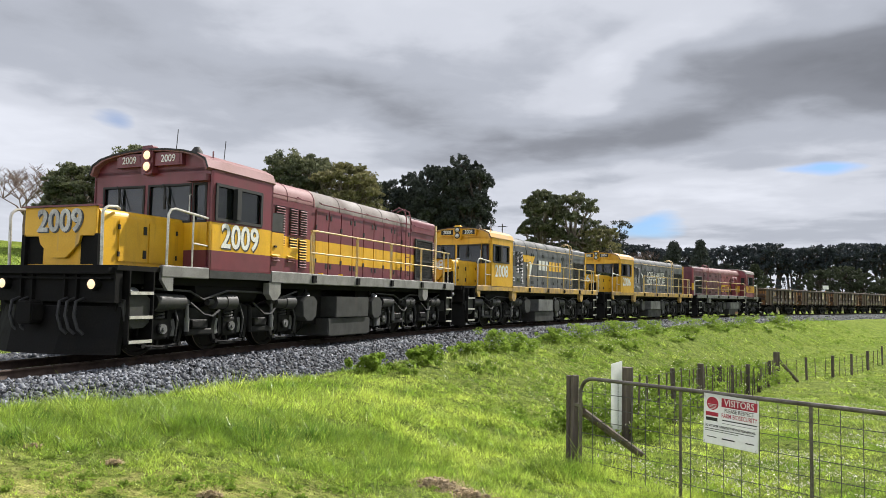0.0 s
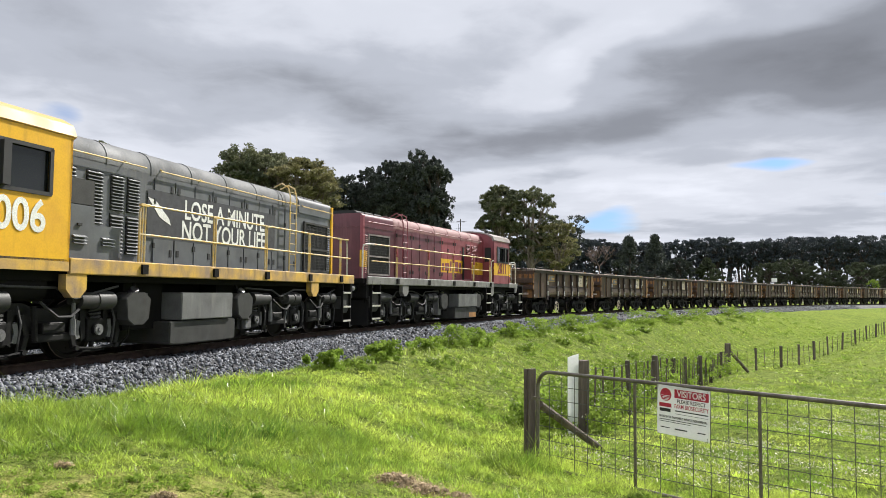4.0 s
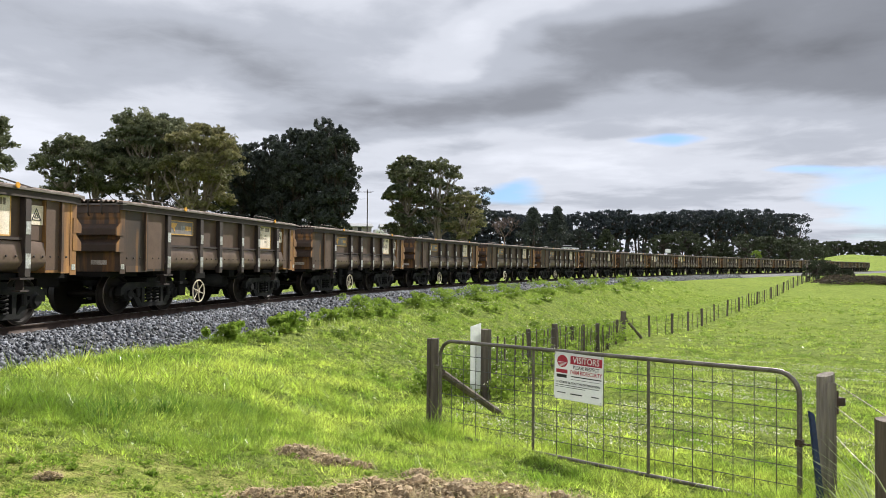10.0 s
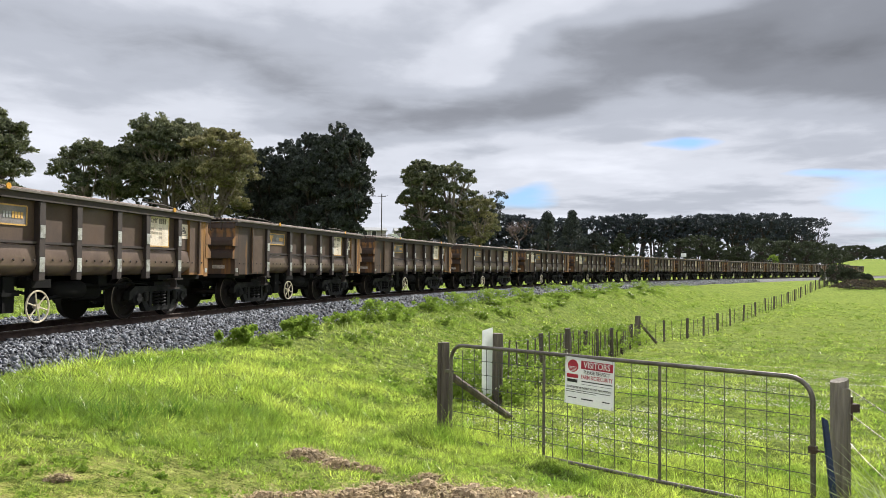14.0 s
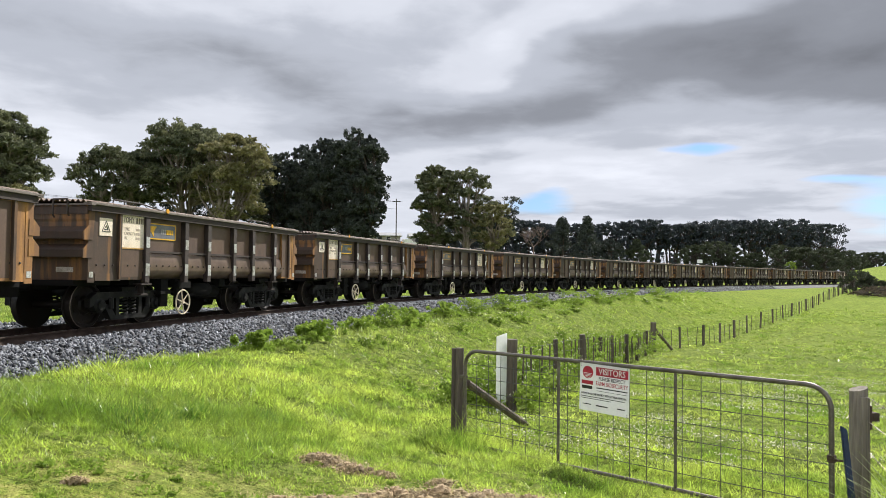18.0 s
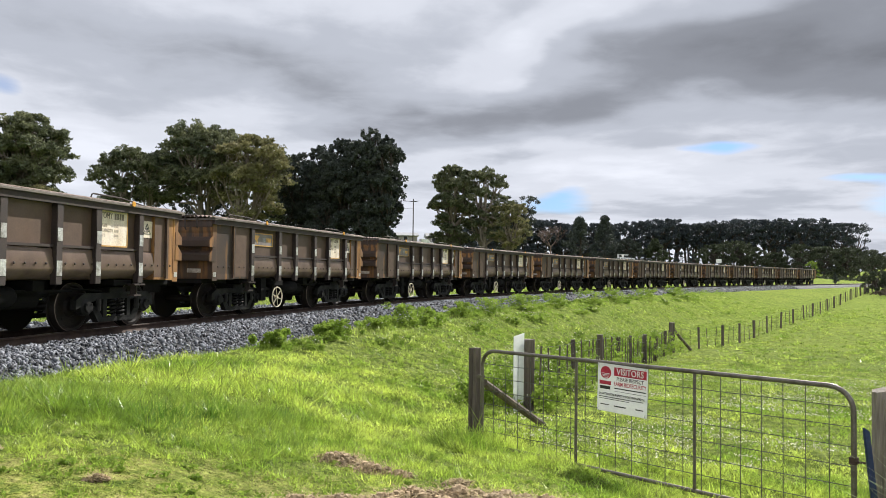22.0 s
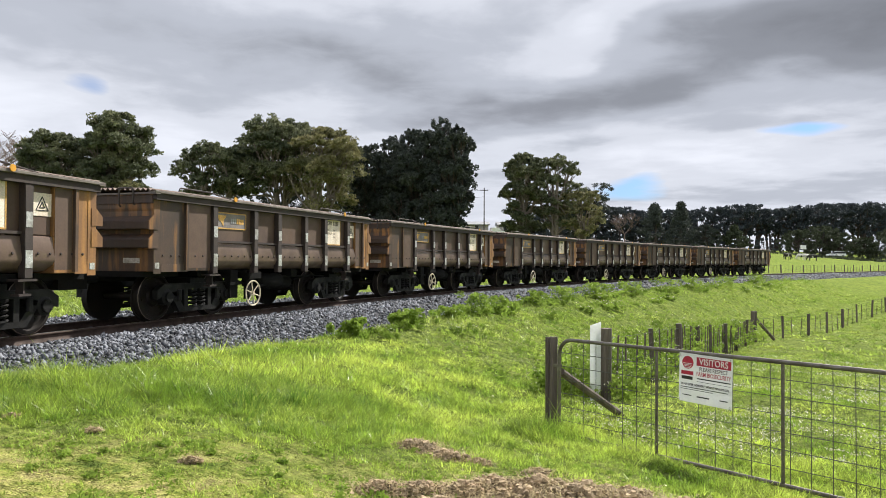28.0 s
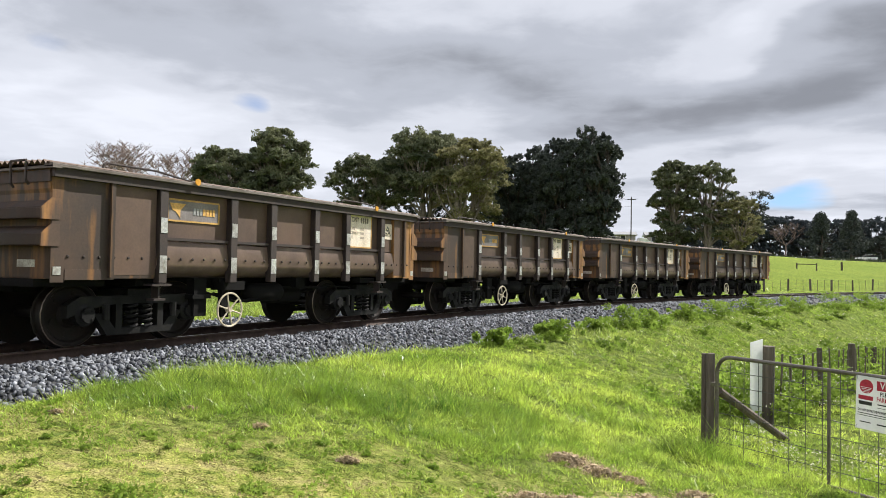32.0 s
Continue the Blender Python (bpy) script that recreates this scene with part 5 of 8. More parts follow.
        part("window_baffle", Geo().box(4.36, 4.48, *sorted((CW * sy, (CW + 0.10) * sy)), 2.46, 3.04), "black", side, "dark folded wind deflector")
        part("cab_corner_edge", Geo().cyl((5.10, (CW - 0.005) * sy, 1.5), (5.10, (CW - 0.005) * sy, 3.3), 0.02, 6), base, lo)
    fm = {"2009": "maroon", "2008": "yellow", "2006": "yellow", "2011": "maroon_faded"}[number]
    fw = Geo()
    wins = [(-1.15, -0.17), (-0.05, 0.92)] if sd > 0 else [(-0.92, 0.05), (0.17, 1.15)]
    door = (0.99, 1.27) if sd > 0 else (-1.27, -0.99)
    ys = sorted([*wins[0], *wins[1], *door])
    fw.box(5.05, 5.10, -CW, CW, 1.5, 2.38).box(5.05, 5.10, -CW, CW, 3.06, 3.36)
    edges = [-CW] + ys + [CW]
    for a, b in zip(edges[0::2], edges[1::2]):
        fw.box(5.05, 5.10, a, b, 2.38, 3.06)
    part("cab_front", fw, fm, lo, "cab front wall with windscreens")
    for a, b in (*wins, door):
        gl = part("windscreen", Geo().box(5.06, 5.07, a, b, 2.38, 3.06), "glass", lo)
        rim = Geo()
        for z in (2.38, 3.06):
            rim.box(5.10, 5.115, a - 0.02, b + 0.02, z - 0.02, z + 0.02)
        for y in (a, b):
            rim.box(5.10, 5.115, y - 0.02, y + 0.02, 2.38, 3.06)
        part("seal", rim, "black", gl)
        if b - a > 0.5:
            m_ = (a + b) / 2
            wp = Geo().tube([(5.15, m_ - 0.12, 3.08), (5.16, m_ + 0.02, 2.72), (5.14, m_ + 0.10, 2.62)], 0.012, 5).box(5.12, 5.15, m_ - 0.10, m_ - 0.06, 2.62, 3.02)
            part("wiper", wp, "black", gl)
    dg = Geo().box(5.10, 5.125, door[0] - 0.07, door[1] + 0.06, 1.55, 2.36)
    part("cab_door", dg, fm, lo, "narrow front cab door", bevel=0.006)
    part("door_handle", Geo().tube([(5.125, door[0] - 0.03, 2.5), (5.17, door[0] - 0.03, 2.52), (5.17, door[0] - 0.03, 2.85), (5.125, door[0] - 0.03, 2.87)], 0.012, 6), "bare", lo)
    part("door_visor", Geo().box(5.10, 5.22, door[0] - 0.1, door[1] + 0.08, 3.10, 3.22), fm, lo)
    part("cab_back", Geo().box(3.22, 3.27, -CW, CW, 1.5, 3.30).prism(arc_section(CW * 0.985, 3.30, 3.31, 0.385), "x", 3.22, 3.27), "maroon_worn" if number == "2011" else base, lo)
    it = Geo().box(3.5, 4.0, -0.9, -0.4, 1.53, 2.5).box(3.5, 4.0, 0.4, 0.9, 1.53, 2.5).box(4.5, 4.95, -0.9, 0.9, 1.53, 2.35)
    part("cab_interior", it, "dark_in", lo, "dark seats and control desk")
    sec = arc_section(CW, 3.30, 3.33, 0.41)
    fas = part("cab_fascia", Geo().prism(sec[0:2] + arc_section(CW, 3.30, 3.33, 0.39)[2:], "x", 5.02, 5.10), fm, lo)
    outer = [(y * 1.02, z + 0.0) for y, z in arc_section(CW, 3.32, 3.33, 0.41)[2:]]
    innr = [(y * 0.97, z - 0.05) for y, z in arc_section(CW, 3.32, 3.33, 0.41)[2:]]
    part("cab_roof", Geo().prism(outer + innr[::-1], "x", 3.18, 5.24), cab_roof_mat, lo, "arched sun-bleached cab roof", smooth=True)
    part("roof_lip", Geo().prism([(y * 1.0, z) for y, z in outer] + [(y * 0.985, z - 0.03) for y, z in outer][::-1], "x", 5.24, 5.255), "black" if number != "2011" else "maroon_plain", lo)
    nb = Geo()
    for y in (-0.46, 0.46):
        nb.prism([(y - 0.32, 3.42), (y + 0.32, 3.42), (y + 0.30, 3.66), (y - 0.30, 3.66)], "x", 5.10, 5.20)
    nb.box(5.10, 5.24, -0.13, 0.13, 3.26, 3.80, 0.03)
    hl = part("headlight_housing", nb, fm, lo, "twin headlight housing between number boxes")
    for z in (3.41, 3.62):
        part("headlight_ring", Geo().ring((5.25, 0, z), (1, 0, 0), 0.10, 0.018, 18, 6), "black" if not lights else "maroon_plain", hl, smooth=True)
        part("headlight", Geo().lathe([(0.0, 0.09), (0.025, 0.07), (0.04, 0.0)], (5.242, 0, z), (1, 0, 0), 18), "lamp_on" if lights else "lamp_off", hl, smooth=True)
    for y in (-0.46, 0.46):
        part("number_glass", Geo().box(5.20, 5.205, y - 0.26, y + 0.26, 3.45, 3.63), "black" if number != "2009" else fm, hl)
        lettering("number_box_digits", number, 0.19, front_pose(5.208, y, 3.54), "white", hl, 0.002, 0.9, 0.002)
    # roof fittings
    part("beacon", Geo().lathe([(0, 0.12), (0.08, 0.10), (0.15, 0.05), (0.16, 0)], (4.55, 0.55 * sd, 3.72), (0, 0, 1), 12), "tank", lo, smooth=True)
    for x, y, hgt in ((4.9, 0.35, 0.42), (4.2, 0.9, 0.30), (3.6, -0.4, 0.35)):
        part("aerial", Geo().cyl((x, y * sd, 3.55), (x - 0.05, y * sd, 3.75 + hgt), 0.008, 5), "black", lo)
    part("aerial_mount", Geo().box(4.86, 4.98, *Y(1.18, 1.30), 3.40, 3.52).cyl((4.92, 1.24 * sd, 3.5), (4.92, 1.24 * sd, 3.68), 0.015, 6), cab_roof_mat, lo)
    # long hood
    HW, Z1, ZT = 0.88, 3.18, 3.58
    part("long_hood", Geo().box(-1.02, 3.22, -HW, HW, 1.5, Z1), hood_mat, lo, "long engine hood")
    part("long_hood", Geo().box(-6.65, -1.02, -HW, HW, 1.5, Z1), "maroon_rear" if number == "2011" else hood_mat, lo)
    xs = [3.22, 2.95, 1.95, 0.85, -0.35, -1.55, -2.75, -3.95, -4.72]
    for k, (a, b) in enumerate(zip(xs, xs[1:])):
        rm = roof_mat if k > 2 or number in ("2011", "2008", "2006") else "roof_maroon"
        rp = part("hood_roof_panel", Geo().prism(hood_section(HW, Z1 - 0.02, Z1 + 0.06, ZT, HW - 0.34), "x", b + 0.008, a - 0.008), rm if k else hood_mat, lo, "weathered rounded hood roof panel", smooth=True)
        part("panel_band", Geo().prism(hood_section(HW + 0.012, Z1 - 0.02, Z1 + 0.06, ZT + 0.012, HW - 0.34), "x", b - 0.014, b + 0.014), rm, rp, smooth=True)
    part("radiator_cowl", Geo().prism(hood_section(HW + 0.02, Z1 - 0.10, 3.34, 3.50, HW - 0.14), "x", -6.66, -4.74), "maroon_rear" if number == "2011" else hood_mat, lo, "radiator compartment", smooth=True)
    for k in range(3):
        a = -5.02 - 0.56 * k
        gr = part("fan_grille", Geo().prism(hood_section(0.62, 3.46, 3.54, 3.60, 0.5), "x", a - 0.5, a), "mesh", lo, "black mesh fan grille")
    part("roof_vent", Geo().cyl((0.4, 0.2 * sd, ZT - 0.02), (0.4, 0.2 * sd, ZT + 0.07), 0.17, 14), "tank", lo)
    part("exhaust_stack", Geo().box(-2.4, -2.0, -0.2, 0.2, ZT - 0.02, ZT + 0.10), "under", lo)
    part("hood_end_frame", Geo().box(-6.70, -6.60, *Y(HW - 0.06, HW + 0.05), 1.5, 3.42), {"2009": "rail_yellow", "2011": hood_mat}.get(number, "yellow"), lo)
    # doors along the hood
    n = 9
    for k in range(n):
        a = 0.78 - k * 0.60
        d = part("hood_door", Geo().box(a - 0.585, a - 0.012, *Y(HW, HW + 0.02), 1.58, 3.12), "maroon_rear" if number == "2011" and k > 2 else hood_mat, lo, bevel=0.006)
        for z in (1.78, 2.96):
            x = a - (0.10 if k % 2 else 0.50)
            part("latch", Geo().box(x - 0.035, x + 0.035, *Y(HW + 0.018, HW + 0.03), z - 0.06, z + 0.06), "black", d)
        for z in (1.9, 2.7):
            x = a - (0.585 if k % 2 else 0.02)
            part("hinge", Geo().box(x - 0.02, x + 0.02, *Y(HW + 0.01, HW + 0.035), z - 0.05, z + 0.05), "black", d)
    cols = [(2.62, 2.92, 2.48, 3.02, 9), (2.04, 2.40, 2.16, 3.02, 15), (1.55, 1.86, 2.42, 3.02, 11), (1.55, 1.86, 1.70, 2.36, 11), (1.16, 1.47, 2.42, 3.02, 11), (1.16, 1.47, 1.70, 2.36, 11)]
    if sd < 0:
        cols = [(1.38, 1.76, 2.46, 3.04, 11), (1.38, 1.76, 1.72, 2.38, 12)]
        for k in range(3):
            for z0 in (1.76, 2.10, 2.44, 2.78):
                part("pressed_vent", louvre_panel(1.90 + 0.26 * k, 2.12 + 0.26 * k, HW, z0, z0 + 0.26, sd, 5), hood_mat, lo)
        od = part("open_door", Geo().box(1.00, 1.16, *Y(HW + 0.02, HW + 0.03), 1.62, 2.9), "black", lo, "dark gap of an open access door")
        part("door_leaf", Geo().box(1.165, 1.185, *Y(HW + 0.02, HW + 0.34), 1.64, 2.62), "maroon_worn", od)
    for x0, x1, z0, z1, q in cols:
        lv = part("louvre_recess", Geo().box(x0, x1, *Y(HW, HW + 0.014), z0, z1), "black", lo)
        part("louvre", louvre_panel(x0, x1, HW, z0, z1, sd, q), hood_mat, lv, "pressed louvre slats")
    # equipment lockers beside the cab
    if sd < 0:
        step_ladder(lo, 2.35, 2.85, sd)
    lk = None if sd < 0 else part("equipment_locker", Geo().box(2.55, 3.20, *Y(HW, 1.22), 1.5, 2.38), hood_mat, lo, bevel=0.01)
    if sd > 0:
      part("locker_top", Geo().box(2.55, 3.20, *Y(HW, 1.20), 2.385, 2.78), "tank", lo, "grey electrical cabinet", bevel=0.01)
      part("louvre", louvre_panel(2.72, 3.02, 1.22, 1.78, 1.93, sd, 3), hood_mat, lk)
      part("latch", Geo().box(2.84, 2.92, *Y(1.22, 1.25), 2.06, 2.10), "black", lk)
      lk = part("equipment_locker", Geo().box(1.92, 2.54, *Y(HW, 1.18), 1.5, 2.10), hood_mat, lo, bevel=0.01)
      part("louvre", louvre_panel(2.08, 2.38, 1.18, 1.78, 1.93, sd, 3), hood_mat, lk)
    part("cab_back_window", Geo().box(3.195, 3.215, *Y(0.98, 1.26), 2.42, 3.02), "black", lo, "dark narrow window in the cab back")
    # radiator
    rd = part("radiator", Geo().box(-6.32, -5.05, *Y(HW + 0.0, HW + 0.024), 1.66, 2.86), "mesh", lo, "dark radiator shutter behind mesh")
    rf = Geo()
    for z in (1.64, 2.20, 2.86):
        rf.box(-6.36, -5.01, *Y(HW + 0.01, HW + 0.05), z - 0.025, z + 0.025)
    for x in (-6.34, -5.03):
        rf.box(x - 0.025, x + 0.025, *Y(HW + 0.01, HW + 0.05), 1.64, 2.88)
    part("radiator_frame", rf, "tank" if number != "2011" else "roof", rd)
    wires = Geo()
    for k in range(1, 16):
        x = -6.32 + 1.27 * k / 16
        wires.box(x - 0.004, x + 0.004, *Y(HW + 0.03, HW + 0.036), 1.66, 2.86)
    for k in range(1, 15):
        z = 1.66 + 1.2 * k / 15
        wires.box(-6.32, -5.05, *Y(HW + 0.03, HW + 0.036), z - 0.004, z + 0.004)
    part("radiator_mesh", wires, "tank", rd)
    lv = part("louvre_recess", Geo().box(-6.56, -6.40, *Y(HW, HW + 0.014), 1.66, 2.86), "black", lo)
    part("louvre", louvre_panel(-6.56, -6.40, HW, 1.66, 2.86, sd, 20), hood_mat, lv)
    # ladder
    ld = Geo()
    for x in (-4.02, -4.34):
        ld.tube([(x, (HW + 0.16) * sd, 1.56), (x, (HW + 0.16) * sd, 3.4), (x, (HW + 0.10) * sd, 3.62), (x, (HW - 0.08) * sd, 3.72), (x, (HW - 0.3) * sd, 3.62)], 0.018, 6)
    for k in range(8):
        z = 1.75 + 0.25 * k
        ld.cyl((-4.02, (HW + 0.16) * sd, z), (-4.34, (HW + 0.16) * sd, z), 0.012, 6)
    part("ladder", ld, {"2009": "maroon_plain", "2011": "maroon_worn"}.get(number, "rail_yellow"), lo, smooth=True)
    # handrails of the walkway
    posts = (1.62, -0.42, -2.36, -4.42, -6.25) if sd > 0 else (2.80, 1.02, -0.95, -3.05, -5.35)
    x0 = posts[0]
    for x in posts:
        pg = Geo().cyl((x - 0.035, 1.37 * sd, 1.42), (x - 0.035, 1.37 * sd, 2.52), 0.018, 6).cyl((x + 0.035, 1.37 * sd, 1.42), (x + 0.035, 1.37 * sd, 2.52), 0.018, 6).box(x - 0.09, x + 0.09, *Y(1.34, 1.40), 2.49, 2.53)
        hp = part("rail_post", pg, hand_mat, lo)
        if number == "2011":
            part("post_cap", Geo().box(x - 0.05, x + 0.05, *Y(1.352, 1.394), 2.20, 2.48), "red_text", hp, "dark red post top")
        part("post_socket", Geo().box(x - 0.07, x + 0.07, *Y(1.36, 1.44), 1.36, 1.52), "under", hp)
    part("handrail", Geo().tube([(x0 + 0.10, 1.37 * sd, 1.5), (x0 + 0.10, 1.37 * sd, 2.40), (x0 + 0.04, 1.37 * sd, 2.52), (-6.75, 1.37 * sd, 2.52)], 0.02, 7), hand_mat, lo, smooth=True)
    part("handrail", Geo().tube([(x0 + 0.08, 1.37 * sd, 2.02), (-6.9, 1.37 * sd, 2.02)], 0.018, 7), hand_mat, lo, smooth=True)
    if number in ("2009", "2008"):
        for x in ((0.15, 1.05) if number == "2009" else (0.95,)):
            part("wheel_chock", Geo().prism([(x, 1.505), (x + 0.42, 1.505), (x + 0.42, 1.53), (x + 0.10, 1.545), (x + 0.04, 1.60), (x, 1.60)], "y", *Y(1.20, 1.30)), "yellow", lo, "yellow steel wheel chock on the walkway")
    part("handrail", Geo().tube([(6.10, 1.34 * sd, 1.5), (6.10, 1.34 * sd, 2.38), (6.05, 1.34 * sd, 2.47), (5.95, 1.34 * sd, 2.5), (5.14, 1.36 * sd, 2.42)], 0.022, 7).cyl((5.50, 1.35 * sd, 1.5), (5.50, 1.35 * sd, 2.45), 0.018, 6).cyl((5.50, 1.35 * sd, 1.95), (5.14, 1.36 * sd, 1.93), 0.018, 6), "bare", lo, smooth=True)
    if sd < 0:
        part("handrail", Geo().tube([(3.06, 1.34 * sd, 1.5), (3.06, 1.34 * sd, 2.36), (3.10, 1.35 * sd, 2.44), (3.22, 1.37 * sd, 2.46)], 0.022, 7), "bare", lo, smooth=True)
        part("rust_patch", Geo().box(0.75, 1.44, *Y(1.300, 1.304), 0.16, 0.34), "orange", lo, "rust-stained corner of the tank")
    rr = Geo()
    for a, b in ((2.85, 1.1), (0.7, -4.6), (-4.8, -6.5)):
        rr.tube([(a, (HW + 0.10) * sd, 3.24), (b, (HW + 0.10) * sd, 3.24)], 0.015, 6)
        k = a - 0.1
        while k > b:
            rr.cyl((k, (HW + 0.10) * sd, 3.24), (k, (HW - 0.02) * sd, 3.30), 0.012, 5)
            k -= 1.2
    part("roof_rail", rr, {"2009": "maroon_plain", "2011": "maroon_worn"}.get(number, hand_mat), lo)
    # tank and bogies
    sh = 0.0 if sd > 0 else 0.72
    part("fuel_tank", Geo().prism([(0.76 + sh, 0.16), (0.76 + sh, 0.55), (-1.32 + sh, 0.55), (-1.32 + sh, 0.16), (-1.2 + sh, 0.13), (0.64 + sh, 0.13)], "y", -1.30, 1.30), "tank", lo, "grey fuel tank", bevel=0.02)
    part("battery_box", Geo().box(-1.12 + sh, 0.52 + sh * 1.3, *Y(0.9, 1.36), 0.57, 1.06), "tank_light" if number != "2009" else "tank", lo, "grey battery box", bevel=0.015)
    part("battery_box", Geo().box(-1.12, 0.52, *Y(-1.36, -0.9), 0.57, 1.06), "tank", lo, bevel=0.015)
    part("air_reservoir", Geo().cyl((3.4, 1.0 * sd, 1.12), (5.2, 1.0 * sd, 1.12), 0.2, 16), "under", lo, smooth=True)
    part("pipework", Geo().tube([(-1.6, 1.1 * sd, 1.25), (-1.6, 1.25 * sd, 0.9), (-1.62, 1.25 * sd, 0.3)], 0.03, 7).tube([(-1.4, 1.28 * sd, 0.52), (-1.9, 1.28 * sd, 0.52), (-1.95, 1.28 * sd, 0.9)], 0.025, 7).tube([(1.5, 1.1 * sd, 1.25), (1.5, 1.2 * sd, 0.8)], 0.03, 7), "bogie", lo, smooth=True)
    part("equipment_rack", Geo().box(0.55 + sh, 1.55, -0.95, 0.95, 0.42, 1.24).box(-1.75, -1.14 + sh, -0.95, 0.95, 0.42, 1.24), "under", lo)
    part("air_filter", Geo().cyl((1.30, 1.10 * sd, 0.62), (1.30, 1.10 * sd, 1.05), 0.11, 12).cyl((-1.62, 1.12 * sd, 0.60), (-1.62, 1.12 * sd, 1.02), 0.10, 12), "tank", lo, smooth=True)
    part("valve_box", Geo().box(-2.0, -1.78, *Y(1.02, 1.26), 0.30, 0.92, 0.02), "tank_light", lo, "dusty grey valve box with rivets", bevel=0.01)
    for cx in (4.15, -4.15):
        bogie_six(lo, cx, sd)
    # side number
    pz = side_pose if sd > 0 else (lambda x, y, z: Matrix(((1, 0, 0, x), (0, 0, -1, y), (0, 1, 0, z), (0, 0, 0, 1))))
    zc = {"2009": 2.12, "2011": 2.13, "2008": 2.08, "2006": 2.08}[number]
    if number == "2009":
        lettering("cab_number_shadow", number, 0.62, pz(4.24 - 0.03 * sd, (CW + 0.004) * sd, zc - 0.025), "shadow_text", lo, 0.016, 0.92, 0.003)
    lettering("cab_number", number, 0.62, pz(4.24, (CW + 0.008) * sd, zc), num_mat, lo, 0.012, 0.92, 0.003, "fleet number on the cab side")
    return lo, HW


def livery_marks(lo, kind, HW):
    y0, y1 = HW + 0.021, HW + 0.026
    if kind == "big":
        x = 0.5
        bird = Geo().prism([(x + 0.72, 2.92), (x - 0.62, 2.92), (x - 0.34, 2.55), (x - 0.14, 2.70), (x + 0.1, 2.62), (x + 0.56, 2.62)][::-1], "y", y0, y1)
        part("logo_mark", bird, "logo_bright", lo, "yellow bird-like company mark")
        part("logo_tail", Geo().prism([(x - 0.02, 1.86), (x + 0.30, 2.50), (x - 0.12, 2.66), (x - 0.32, 2.54)], "y", y0, y1), "white", lo)
        for k in range(7):
            bx = -0.55 - k * 0.40
            part("name_bar", Geo().box(bx - 0.28, bx, y0, y1, 2.34, 2.76), "white" if k < 3 else "logo_bright", lo)
    elif kind == "slogan":
        part("slogan_panel", Geo().box(-3.55, 0.95, HW + 0.0195, HW + 0.0205, 2.02, 2.90), "shadow_text", lo)
        lettering("slogan", "LOSE A MINUTE.", 0.52, side_pose(-1.62, y0 + 0.002, 2.62), "white", lo, 0.008, 0.80, 0.002)
        lettering("slogan", "NOT YOUR LIFE.", 0.52, side_pose(-1.62, y0 + 0.002, 2.22), "white", lo, 0.008, 0.83, 0.002)
        part("slogan_mark", Geo().prism([(0.95, 2.75), (0.75, 2.72), (0.35, 2.42), (0.30, 2.30), (0.62, 2.42)][::-1], "y", y0, y1), "white", lo)
    elif kind == "faded":
        for x, w_, z1 in ((-0.92, 0.16, 2.20), (-0.66, 0.34, 2.22), (-0.20, 0.12, 2.30), (0.06, 0.12, 2.32), (0.26, 0.30, 2.30), (0.64, 0.22, 2.28)):
            part("faded_letter_bar", Geo().box(x, x + w_, -y1, -y0, 1.93, z1), "maroon_worn", lo)


locos = []
for number, sd, side_m, hood_m, roof_m, croof, nose_m, sill_m, hand_m, lit, marks, lab in (
        ("2009", 1, "maroon", "maroon", "roof", "roof_maroon", "yellow", "sill", "rail_yellow", True, "", "maroon diesel locomotive with yellow band and lit headlights"),
        ("2008", 1, "yellow", "grey", "roof_grey", "roof_yellow", "yellow", "sill_yellow", "rail_yellow", False, "big", "grey diesel locomotive with yellow cab and big yellow mark"),
        ("2006", 1, "yellow", "grey", "roof_grey", "roof_yellow", "yellow", "sill_yellow", "rail_yellow", False, "slogan", "grey diesel locomotive with yellow cab and white slogan"),
        ("2011", -1, "maroon_faded", "maroon_faded", "roof_maroon", "roof", "maroon_faded", "sill", "rail_yellow", False, "faded", "faded maroon diesel locomotive with yellow band, coupled cab rearward")):
    lo, hw_ = build_loco(number, sd, side_m, hood_m, roof_m, croof, nose_m, sill_m, hand_m, lit)
    tagged(lo, lab)
    livery_marks(lo, marks, hw_)
    locos.append(lo)

# ---------------------------------------------------------------- gate, posts and fences
GL, GR = Vector((1.73, 9.27)), Vector((4.35, 5.85))


def round_post(name, x, y, h, r, label, category, lean=(0, 0), n=10, group="", sink=0.15, top_cut=0.0, mat_="timber"):
    z = gz(x, y)
    t = thing(name, label, category, group)
    t.location = (x, y, z)
    rng = random.Random(int(x * 917 + y * 131))
    g = Geo()
    rings = []
    for k in range(5):
        f = k / 4
        zz = -sink + (h + sink) * f
        rings.append([(lean[0] * f + r * (1 + 0.05 * rng.uniform(-1, 1)) * math.cos(2 * math.pi * i / n), lean[1] * f + r * (1 + 0.05 * rng.uniform(-1, 1)) * math.sin(2 * math.pi * i / n), zz + (top_cut * math.cos(2 * math.pi * i / n) if k == 4 else 0)) for i in range(n)])
    v = [p for ring in rings for p in ring]
    f = [(k * n + i, k * n + (i + 1) % n, (k + 1) * n + (i + 1) % n, (k + 1) * n + i) for k in range(4) for i in range(n)]
    f += [tuple(range(n))[::-1], tuple(range(4 * n, 5 * n))]
    part("timber", g.add(v, f), mat_, t, bevel=0.0)
    return t


